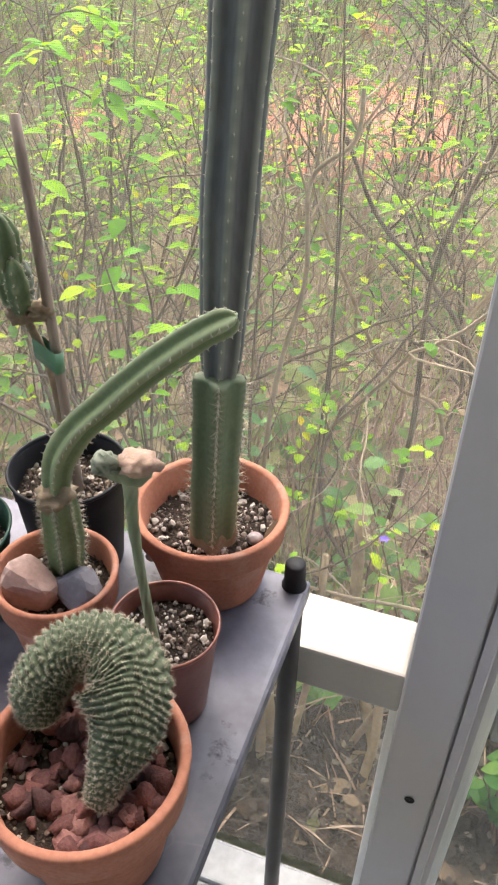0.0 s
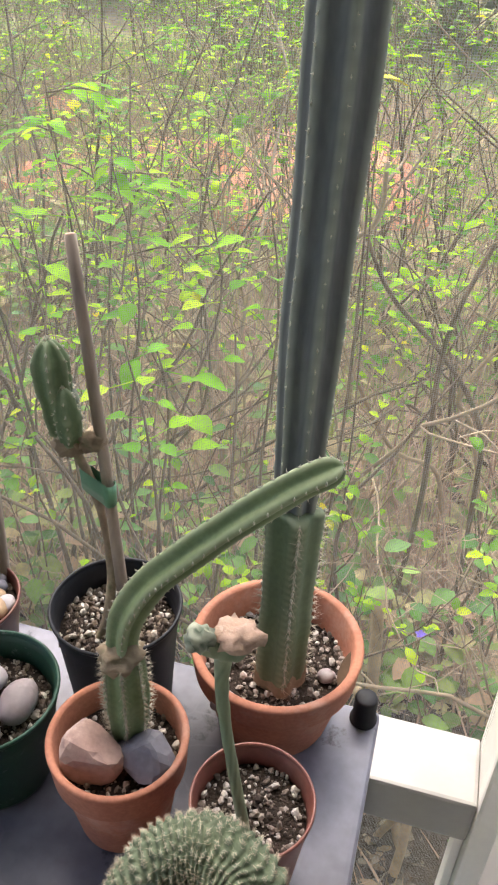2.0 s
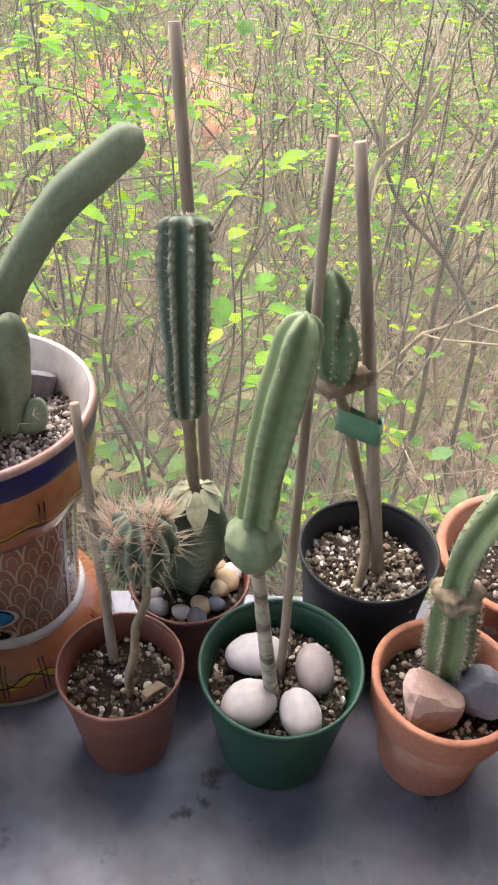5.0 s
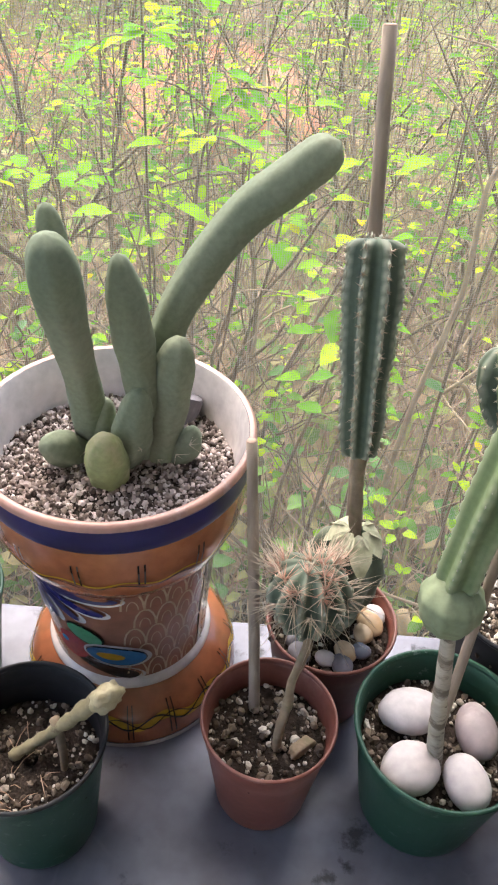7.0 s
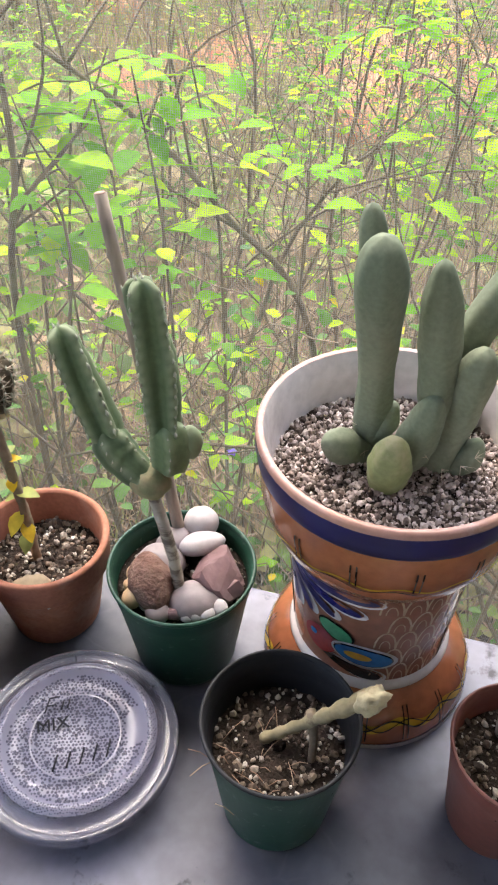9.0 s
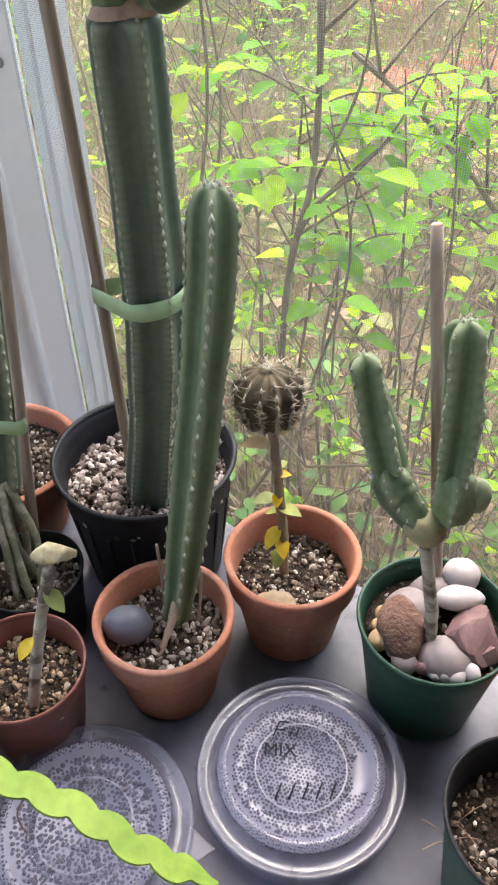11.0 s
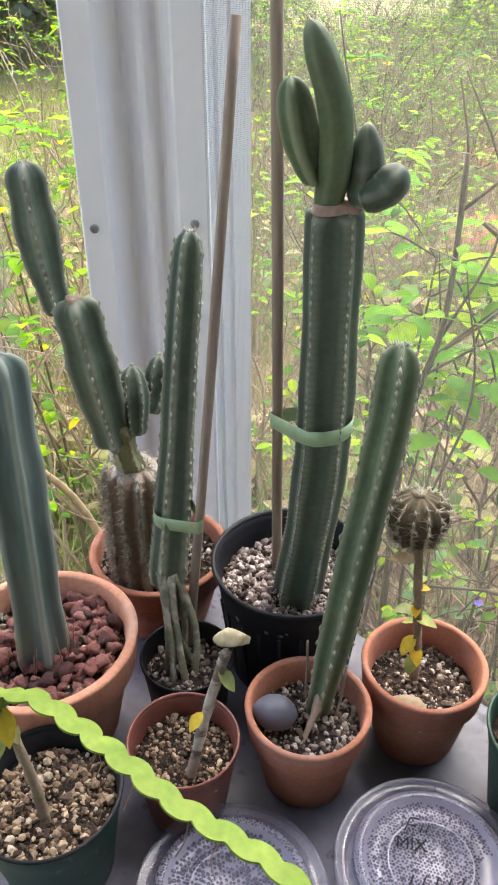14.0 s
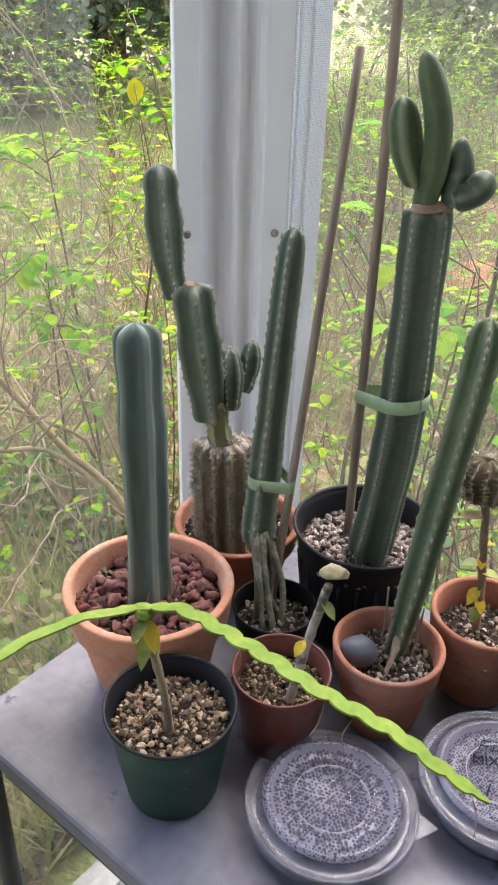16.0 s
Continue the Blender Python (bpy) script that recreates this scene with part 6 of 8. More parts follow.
    V, F = lump(Vector((-0.572, 0.673, 0.918)) - loc, (0.0125, 0.0115, 0.0120), 4, 0.3, 1.9)
    mesh_part("node", V, F, M_NODE, t, "lumpy corky pale green node")
    column(t, loc, "branch", [(-0.575, 0.675, 0.918), (-0.592, 0.686, 0.932), (-0.602, 0.694, 0.948)], [0.0105, 0.0145, 0.0135], 5, M_CACTUS, 0.002, 2, 0.0008, depth=0.2, tip=0.3, seed=21)
    column(t, loc, "branch", [(-0.598, 0.692, 0.942), (-0.610, 0.702, 0.972), (-0.626, 0.717, 1.014)], [0.0125, 0.0142, 0.0115], 4, M_CACTUS_MID, 0.002, 2, 0.0012, depth=0.50, tip=0.14, seed=22, per=10, scallop=0.035, turn=0.6, twist=0.5, wave=0.05)
    column(t, loc, "branch", [(-0.560, 0.677, 0.925), (-0.558, 0.680, 0.945), (-0.560, 0.683, 0.962)], [0.0110, 0.0145, 0.0130], 5, M_CACTUS_LIGHT, 0.002, 2, 0.0008, depth=0.2, tip=0.3, seed=23)
    column(t, loc, "branch", [(-0.560, 0.682, 0.950), (-0.563, 0.688, 1.0), (-0.571, 0.697, 1.058)], [0.0125, 0.0150, 0.0135], 4, M_CACTUS_MID, 0.002, 2, 0.0012, depth=0.48, tip=0.12, seed=24, per=10, scallop=0.035, turn=0.5, twist=0.6, wave=0.05)
    V, F = lump(Vector((-0.545, 0.681, 0.945)) - loc, (0.008, 0.007, 0.014), 7, 0.1)
    mesh_part("offset", V, F, M_CACTUS_LIGHT, t)


def yellow_leaf_pot():
    loc = Vector((-0.668, 0.706, 0.81))
    pot("terra", -0.662, 0.704, 0.0522, 0.0915, "clay flower pot with a ball cactus graft and yellow leaves", GP)
    soil(-0.662, 0.704, 0.0455, 0.807, M_PERLITE, 420, seed=12)
    t = plant("ball_cactus", "small brownish ball cactus grafted on a leafy stem", loc)
    V, F = tube(smooth_path(local([(-0.668, 0.704, 0.80), (-0.672, 0.712, 0.86), (-0.683, 0.725, 0.945)], loc), 18), [0.0034] * 19, 12, 0.28, 9)
    mesh_part("stem", V, F, M_CORK, t)
    column(t, loc, "head", [(-0.685, 0.726, 0.943), (-0.686, 0.727, 0.962), (-0.687, 0.728, 0.985)], [0.018, 0.0245, 0.0215], 13, M_BALL, 0.0085, 9, 0.0015, M_SPINE_TAN, step=0.005, thick=0.0005, spread=2.2, depth=0.2, tip=0.36, seed=25, n=24, label="dark ball-shaped head")
    rng = random.Random(8)
    for i, (z, a, L, w) in enumerate([(0.925, 3.4, 0.030, 0.017), (0.935, 0.2, 0.016, 0.012), (0.905, 1.0, 0.015, 0.010), (0.900, 0.2, 0.014, 0.010), (0.880, 3.6, 0.024, 0.015), (0.872, -0.3, 0.024, 0.014), (0.868, 2.9, 0.016, 0.011), (0.855, 4.3, 0.026, 0.014), (0.845, -1.2, 0.022, 0.013), (0.835, 4.6, 0.022, 0.014), (0.885, 4.9, 0.014, 0.010)]):
        f = (z - 0.80) / 0.145
        p = Vector((-0.668 - 0.015 * f, 0.704 + 0.021 * f, z)) - loc
        V, F = leafy(p, (math.cos(a), math.sin(a), 0.25 if i < 6 else -0.3), L * 0.78, w * 0.85, 0.25)
        mesh_part("leaf", V, F, M_YLEAF, t)
    V, F = lump((0, 0, 0), (0.014, 0.010, 0.003), 5, 0.3, 2.0, 0.2, 0.1)
    ob = mesh_part("dry_leaf", V, F, M_LITTER)
    ob.location = (-0.668, 0.672, 0.816)
    tagged(ob, "curled tan dry leaf on the soil", "leaf")
    stone((-0.630, 0.676, 0.815), (0.007, 0.006, 0.004), M_ROCK_BROWN, "small brown stone on the soil", 111, 0.2)


def lean_column():
    loc = Vector((-0.736, 0.628, 0.815))
    pot("terra", -0.741, 0.633, 0.0505, 0.088, "clay flower pot with a blue stone and a leaning column", GP)
    soil(-0.741, 0.633, 0.044, 0.808, M_PUMICE, 420, 0.0022, 13)
    t = plant("column_cactus", "slender green ribbed cactus leaning out of a clay pot", loc)
    column(t, loc, "stem", [(-0.737, 0.645, 0.808), (-0.728, 0.668, 0.90), (-0.719, 0.684, 0.99), (-0.711, 0.692, 1.07), (-0.709, 0.697, 1.122)], [0.0108, 0.0140, 0.0147, 0.0155, 0.0150], 5, M_CACTUS, 0.0022, 2, 0.0016, step=0.0115, depth=0.34, tip=0.07, seed=26, n=70, scallop=0.02, turn=0.25)
    V, F = tube(smooth_path(local([(-0.741, 0.612, 0.806), (-0.737, 0.628, 0.818), (-0.734, 0.650, 0.836)], loc), 10), [0.0016, 0.0018, 0.002, 0.0022, 0.0024, 0.0026, 0.003, 0.0032, 0.0034, 0.0036, 0.004], 10, 0.2, 5)
    mesh_part("root", V, F, M_WOODY, t, "exposed corky root")
    stone((-0.766, 0.625, 0.822), (0.0175, 0.0145, 0.0145), M_STONE_BLUE, "smooth blue-grey stone on the soil", 121, 0.08, 0.2, 0.15)
    for a, b in (((-0.750, 0.655, 0.80), (-0.751, 0.660, 0.872)), ((-0.722, 0.646, 0.80), (-0.717, 0.652, 0.865))):
        stake(a, b, 0.0012, "thin brown stick beside a column cactus", 6)


def cut_stub():
    loc = Vector((-0.806, 0.555, 0.815))
    pot("brown", -0.823, 0.575, 0.0435, 0.083, "reddish-brown plastic pot with a cut-back stub", GP)
    soil(-0.823, 0.575, 0.038, 0.805, M_TAN, 330, 0.0021, 14, "gravelly tan and dark soil")
    t = plant("cutting", "cut-back leafless stub with two small leaves", loc, "cutting")
    V, F = tube(smooth_path(local([(-0.812, 0.558, 0.80), (-0.803, 0.572, 0.86), (-0.792, 0.590, 0.918)], loc), 16), [0.0042 - 0.0006 * i / 16 for i in range(17)], 12, 0.2, 6)
    mesh_part("stem", V, F, M_PALESTEM, t)
    V, F = lump(Vector((-0.789, 0.595, 0.926)) - loc, (0.014, 0.010, 0.0085), 6, 0.3, 1.6, 0.4, 0.4, True, 6)
    mesh_part("cut_top", V, F, M_LOGCUT, t, "pale angular cut top", )
    V, F = leafy(Vector((-0.796, 0.584, 0.905)) - loc, (0.7, -0.2, -0.5), 0.020, 0.012, 0.2)
    mesh_part("leaf", V, F, M_YLEAF, t)
    V, F = leafy(Vector((-0.804, 0.571, 0.87)) - loc, (-0.2, -0.7, -0.2), 0.016, 0.010, 0.2)
    mesh_part("leaf", V, F, M_YLEAF, t)


def tied_column():
    loc = Vector((-0.860, 0.655, 0.81))
    pot("black", -0.855, 0.655, 0.0405, 0.080, "small black plastic pot of a tied column cactus", GP)
    soil(-0.855, 0.655, 0.0355, 0.805, M_PUMICE, 260, 0.0022, 15)
    t = plant("column_cactus", "slim green column cactus tied to a wooden stake", loc)
    column(t, loc, "stem", [(-0.883, 0.684, 0.868), (-0.887, 0.718, 0.95), (-0.887, 0.745, 1.06), (-0.886, 0.769, 1.155)], [0.0175, 0.0164, 0.0143, 0.0126], 5, M_CACTUS_DARK, 0.002, 2, 0.0014, step=0.010, depth=0.32, tip=0.07, seed=28, n=70, scallop=0.02)
    V, F = [], []
    rng = random.Random(2)
    for i in range(7):
        a = i * 0.9
        p0 = Vector((-0.858 + 0.012 * math.cos(a), 0.650 + 0.012 * math.sin(a), 0.80)) - loc
        p1 = Vector((-0.882 + 0.006 * math.cos(a), 0.684 + 0.006 * math.sin(a), 0.885)) - loc
        V, F = tube(smooth_path([p0, (p0 + p1) / 2 + Vector((rng.uniform(-.008, .008), rng.uniform(-.005, .005), 0)), p1], 8), [0.0034, 0.0031, 0.0029, 0.0030, 0.0028, 0.0031, 0.0033, 0.0036, 0.0040], 9, 0.35, i)
        mesh_part("root", V, F, M_ROOT, t, "mottled grey-green bare root above the soil")
    stake((-0.866, 0.682, 0.80), (-0.835, 0.736, 1.301), 0.0041, "long grey wooden stake tied to a cactus")
    V, F = wrap_band([(-0.886 - loc.x, 0.710 - loc.y, 0.0168), (-0.858 - loc.x, 0.696 - loc.y, 0.0044)], 0.930 - loc.z, 0.0062, 0.16, 0.0005, 0.0007, 1)
    mesh_part("tape", V, F, M_TAPE, t, "light green stretch tape")


def tall_graft():
    loc = Vector((-0.785, 0.738, 0.85))
    big = pot("black", -0.791, 0.750, 0.0735, 0.128, "large black nursery pot of a tall grafted cactus", GP)
    for i in range(22):
        a = 2 * math.pi * i / 22
        V, F = tube([Vector((0.0562 * math.cos(a), 0.0562 * math.sin(a), 0.010)), Vector((0.0655 * math.cos(a), 0.0655 * math.sin(a), 0.092))], [0.0018, 0.0018], 8)
        mesh_part("rib", V, F, M_BLACK, big)
    soil(-0.791, 0.750, 0.066, 0.842, M_WHITEGRIT, 1500, 0.0025, 16, "white pumice gravel", 0.003)
    t = plant("column_cactus", "thick dark green column cactus with finger-like grafts on top", loc)
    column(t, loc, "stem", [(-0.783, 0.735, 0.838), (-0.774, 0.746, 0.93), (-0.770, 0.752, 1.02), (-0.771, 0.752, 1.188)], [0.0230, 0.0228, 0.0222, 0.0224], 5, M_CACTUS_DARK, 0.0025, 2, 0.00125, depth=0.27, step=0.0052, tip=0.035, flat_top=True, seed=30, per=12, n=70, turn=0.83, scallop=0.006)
    V, F = lathe([(0.0170, -0.003), (0.0155, 0.001), (0.010, 0.004), (0.0002, 0.005)], 24, 0.16, 3)
    g = mesh_part("graft_scar", V, F, M_CUT, t, "pinkish brown graft ring")
    g.location = Vector((-0.771, 0.752, 1.189)) - loc

    def scion(pts, radius, ribs=5, depth=0.1, tip=0.3, seed=0, m=M_CACTUS):
        V, F, S = ribbed(local(pts, loc), radius, ribs, depth=depth, n=36, per=8, tip=tip, foot=0.15, wave=0.02, seed=seed, scallop=0)
        mesh_part("scion", V, F, m, t)

    scion([(-0.776, 0.750, 1.186), (-0.770, 0.742, 1.225), (-0.772, 0.734, 1.260), (-0.786, 0.726, 1.302)], [0.0105, 0.0112, 0.0106, 0.0085], 6, 0.04, 0.2, 1, M_CACTUS)
    scion([(-0.783, 0.745, 1.205), (-0.793, 0.739, 1.235), (-0.799, 0.734, 1.270)], [0.0105, 0.0135, 0.0112], 4, 0.36, 0.3, 2)
    scion([(-0.752, 0.754, 1.190), (-0.752, 0.754, 1.215), (-0.753, 0.754, 1.242)], [0.0115, 0.0128, 0.0085], 5, 0.08, 0.45, 3, M_CACTUS_DARK)
    scion([(-0.752, 0.748, 1.196), (-0.738, 0.748, 1.203), (-0.727, 0.752, 1.218)], [0.0105, 0.0125, 0.0115], 5, 0.12, 0.4, 4, M_CACTUS_DARK)
    stake((-0.811, 0.766, 0.84), (-0.811, 0.734, 1.42), 0.0045, "long brown stake tied to a thick column cactus")
    V, F = wrap_band([(-0.7705 - loc.x, 0.7515 - loc.y, 0.0226), (-0.811 - loc.x, 0.757 - loc.y, 0.0049)], 1.014 - loc.z, 0.0066, 0.14, 0.0005, 0.0008, 2)
    mesh_part("tape", V, F, M_TAPE, t, "light green stretch tape")


def spiny_graft():
    loc = Vector((-0.935, 0.748, 0.82))
    pot("terra", -0.934, 0.768, 0.0695, 0.085, "clay flower pot of a branching spiny grafted cactus", GP)
    soil(-0.934, 0.768, 0.061, 0.812, M_PERLITE, 520, 0.0023, 17)
    t = plant("grafted_cactus", "branched dark cactus grafted on a thick spiny rootstock", loc)
    column(t, loc, "rootstock", [(-0.935, 0.742, 0.805), (-0.941, 0.752, 0.86), (-0.947, 0.762, 0.930)], [0.029, 0.034, 0.0310], 13, M_WOODY, 0.0095, 26, 0.0026, M_SPINE_TAN, step=0.0055, thick=0.0005, spread=2.0, depth=0.3, tip=0.12, flat_top=True, seed=31, label="brown corky rootstock densely set with spines")
    column(t, loc, "neck", [(-0.948, 0.760, 0.922), (-0.951, 0.752, 0.945), (-0.953, 0.745, 0.985)], [0.0130, 0.0115, 0.0135], 6, M_NODE, 0.003, 3, 0.0012, depth=0.18, tip=0.1, seed=32, n=20)
    V, F = lathe([(0.0235, -0.002), (0.0225, 0.004), (0.0170, 0.0075), (0.0110, 0.0070), (0.0002, 0.006)], 32, 0.12, 4)
    wool = mesh_part("wool_ring", V, F, M_WOOL, t, "pale woolly ring on the rootstock's top")
    wool.location = Vector((-0.947, 0.761, 0.923)) - loc
    column(t, loc, "branch", [(-0.955, 0.742, 0.962), (-0.961, 0.735, 1.02), (-0.969, 0.727, 1.105)], [0.0170, 0.0200, 0.0192], 4, M_CACTUS_DARK, 0.0035, 3, 0.0013, depth=0.38, tip=0.07, seed=33, per=12, turn=0.5, step=0.010, sharp=1.9, wave=0.05)
    V, F = lathe([(0.0075, -0.003), (0.0065, 0.001), (0.004, 0.002), (0.0002, 0.0022)], 20, 0.25, 2)
    sc = mesh_part("cut_scar", V, F, M_CORK, t, "pale scar on the branch's top")
    sc.location = Vector((-0.969, 0.727, 1.1035)) - loc
    column(t, loc, "top_branch", [(-0.984, 0.729, 1.088), (-0.993, 0.730, 1.13), (-0.999, 0.730, 1.205)], [0.0110, 0.0162, 0.0152], 4, M_CACTUS_DARK, 0.002, 2, 0.001, depth=0.36, tip=0.12, seed=34, per=12, turn=0.5, sharp=1.9, wave=0.05)
    column(t, loc, "offset", [(-0.938, 0.750, 0.972), (-0.941, 0.758, 0.998), (-0.946, 0.768, 1.030)], [0.0095, 0.0135, 0.0115], 6, M_CACTUS_DARK, 0.002, 3, 0.0011, depth=0.2, tip=0.35, seed=35, n=20)
    column(t, loc, "offset", [(-0.932, 0.768, 0.985), (-0.930, 0.780, 1.005), (-0.929, 0.787, 1.034)], [0.0085, 0.0115, 0.0100], 6, M_CACTUS_DARK, 0.002, 3, 0.0011, depth=0.2, tip=0.35, seed=36, n=20)


def lava_pot():
    loc = Vector((-0.964, 0.608, 0.84))
    pot("pale", -0.963, 0.607, 0.0795, 0.112, "wide pale clay pot filled with red lava rock", GP)
    soil(-0.963, 0.607, 0.069, 0.832, M_PERLITE, 200, 0.003, 18, "red lava grit")
    rng = random.Random(6)
    lava_layer("red lava rock pieces filling the pale clay pot", (-0.963, 0.607, 0.835), 0.064, 240, 6, 0.0040, 0.0088, 0.0, 0.0065)
    t = plant("column_cactus", "blue-green waxy column cactus standing in lava rock", loc)
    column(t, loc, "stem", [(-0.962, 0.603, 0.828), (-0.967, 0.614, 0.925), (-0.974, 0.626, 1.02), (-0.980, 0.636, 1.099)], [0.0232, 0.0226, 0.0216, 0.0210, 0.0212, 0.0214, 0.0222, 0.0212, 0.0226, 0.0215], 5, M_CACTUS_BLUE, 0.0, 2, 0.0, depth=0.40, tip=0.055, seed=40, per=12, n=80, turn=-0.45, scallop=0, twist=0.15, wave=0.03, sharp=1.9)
    for i in range(9):
        a = rng.uniform(0, 6.28)
        p = Vector((-0.962 + 0.025 * math.cos(a), 0.603 + 0.024 * math.sin(a), 0.84)) - loc
        V, F = tube([p, p + Vector((rng.uniform(-.006, .006), rng.uniform(-.006, .006), rng.uniform(0.015, 0.05)))], [0.0006, 0.0003], 5)
        mesh_part("dry_spine", V, F, M_STRAW, t, "dry straw-coloured spine at the foot")


def strap_cactus():
    loc = Vector((-0.889, 0.488, 0.82))
    pot("green_black", -0.892, 0.496, 0.0540, 0.096, "dark green plastic pot with tan gravel and a strap-stemmed plant", GP)
    soil(-0.892, 0.496, 0.0475, 0.820, M_TAN, 520, 0.0027, 19, "coarse tan gravel")
    t = plant("strap_cactus", "grafted cactus with long flat wavy bright green stems", loc)
    V, F = tube(smooth_path(local([(-0.887, 0.484, 0.808), (-0.893, 0.487, 0.86), (-0.909, 0.491, 0.930)], loc), 16), [0.0040 - 0.0008 * i / 16 for i in range(17)], 12, 0.2, 7)
    mesh_part("stem", V, F, M_CORK, t)

    def strap(name, pts, w, n=90, seed=0, waves=1.0):
        path = smooth_path(local(pts, loc), n)
        L = sum((path[i + 1] - path[i]).length for i in range(n))
        V, F = [], []
        d = 0.0
        for i, p in enumerate(path):
            if i:
                d += (path[i] - path[i - 1]).length
            tg = (path[min(i + 1, n)] - path[max(i - 1, 0)]).normalized()
            s = tg.cross(Vector((0, 0.25, 1))).normalized()
            up = s.cross(tg)
            f = d / L
            ww = w * min(1, 0.45 + f * 8) * min(1, (1 - f) * 12 + 0.15)
            sc = abs(math.sin(d / 0.0105 * math.pi * 0.5 * waves)) ** 0.7
            sc2 = abs(math.sin(d / 0.0105 * math.pi * 0.5 * waves + math.pi / 2)) ** 0.7
            V += [p - s * ww * (0.25 + 0.27 * sc) + up * 0.0012, p + up * 0.0016, p + s * ww * (0.25 + 0.27 * sc2) + up * 0.0012,
                  p + s * ww * (0.25 + 0.27 * sc2) - up * 0.0004, p - up * 0.0016, p - s * ww * (0.25 + 0.27 * sc) - up * 0.0004]
        for i in range(n):
            for j in range(6):
                m = (j + 1) % 6
                F.append((i * 6 + j, i * 6 + m, i * 6 + 6 + m, i * 6 + 6 + j))
        F += [tuple(range(6))[::-1], tuple(n * 6 + j for j in range(6))]
        return mesh_part(name, V, F, M_EPI, t, "flat wavy-edged bright green stem", smooth=False)

    strap("strap", [(-0.910, 0.490, 0.938), (-0.880, 0.490, 0.947), (-0.843, 0.482, 0.945), (-0.804, 0.470, 0.943), (-0.769, 0.460, 0.938), (-0.715, 0.455, 0.924), (-0.688, 0.450, 0.913), (-0.650, 0.450, 0.892)], 0.0165, 190)
    strap("strap", [(-0.910, 0.491, 0.938), (-0.932, 0.473, 0.940), (-0.959, 0.451, 0.937), (-0.990, 0.412, 0.928), (-1.03, 0.365, 0.910)], 0.0125, 80, waves=0.5)
    V, F = lump(Vector((-0.908, 0.490, 0.936)) - loc, (0.009, 0.007, 0.006), 6, 0.2)
    mesh_part("graft_head", V, F, M_EPI, t)
    for a, L, w, z in ((4.4, 0.022, 0.012, 0.932), (5.4, 0.026, 0.013, 0.930), (4.9, 0.030, 0.012, 0.920), (5.8, 0.016, 0.010, 0.915)):
        V, F = leafy(Vector((-0.905, 0.489, z)) - loc, (math.cos(a), math.sin(a), -0.6), L, w, 0.15)
        mesh_part("leaf", V, F, M_YLEAF, t)
    rng = random.Random(4)
    for p in ((-0.80, 0.47, 0.938), (-0.762, 0.457, 0.933), (-0.742, 0.455, 0.927), (-0.66, 0.451, 0.892), (-0.83, 0.478, 0.94)):
        a = Vector(p) - loc
        V, F = tube(smooth_path([a, a + Vector((rng.uniform(-.006, .006), -0.004, -0.014)), a + Vector((rng.uniform(-.01, .01), -0.006, -0.03))], 6), [0.0004] * 7, 4)
        mesh_part("air_root", V, F, M_STRAW, t, "thin hanging air root")


crested_cactus()
tall_column_cactus()
arm_cactus()
stump_cactus()
staked_cactus()
egg_pot()
spiny_ball()
pebble_pot()
urn()
log_pot()
lids()
pebble_green_pot()
yellow_leaf_pot()
lean_column()
cut_stub()
tied_column()
tall_graft()
spiny_graft()
lava_pot()
strap_cactus()


# ---- outdoors ----
def ground():
    n = 90
    V, F = [], []
    def coord(k):
        s = 2 * k / n - 1
        return math.copysign(abs(s) ** 3.2 * 300 + abs(s) * 6, s)
    for j in range(n + 1):
        for i in range(n + 1):
            x, y = coord(i), coord(j)
            d = math.hypot(x, y)
            h = 0.03 * noise.noise(Vector((x * 0.9, y * 0.9, 0))) if d < 40 else 0.0
            V.append((x, y, -0.012 + h * (1.0 if y > 1.2 else 0.3)))
    for j in range(n):
        for i in range(n):
            a = j * (n + 1) + i
            F.append((a, a + 1, a + n + 2, a + n + 1))
    ob = mesh_part("ground", V, F, M_GROUND)
    tagged(ob, "uneven earth with grass and leaf litter", "ground", "", "structure")


ground()


def clay_bed(x, y, rx, ry, seed):
    V, F = lump((0, 0, 0), (rx, ry, 0.13), seed, 0.3, 1.6)
    ob = mesh_part("clay_heap", V, F, M_CLAY)
    ob.location = (x, y, -0.02)
    tagged(ob, "low heap of bare orange-red clay among the shrubs", "clay", "clay heaps")


for i, (x, y, rx, ry) in enumerate([(0.66, 4.55, 0.62, 0.95), (-0.85, 4.25, 0.28, 0.35), (0.35, 3.85, 0.3, 0.3), (-0.42, 3.75, 0.22, 0.14), (-0.25, 4.75, 0.6, 0.4), (0.95, 7.2, 0.3, 0.45), (-1.02, 5.9, 0.22, 0.3)]):
    clay_bed(x, y, rx, ry, i)


def leaf_cards(rng, V, F, p, d, size):
    """A small folded leaf with six faces."""
    s = d.cross(Vector((0, 0, 1)))
    s = s.normalized() if s.length > 1e-3 else Vector((1, 0, 0))
    n = s.cross(d)
    k = len(V)
    w = size * rng.uniform(0.28, 0.4)
    b = rng.uniform(0.05, 0.3) * size
    V += [p, p + d * size * 0.35 - s * w + n * w * 0.3, p + d * size * 0.4, p + d * size * 0.35 + s * w + n * w * 0.3, p + d * size * 0.75 - s * w * 0.75 + n * w * 0.2 - n * b * 0.5, p + d * size * 0.78 - n * b * 0.5, p + d * size * 0.75 + s * w * 0.75 + n * w * 0.2 - n * b * 0.5, p + d * size - n * b]
    F += [(k, k + 2, k + 1), (k, k + 3, k + 2), (k + 1, k + 2, k + 5, k + 4), (k + 2, k + 3, k + 6, k + 5), (k + 4, k + 5, k + 7), (k + 5, k + 6, k + 7)]


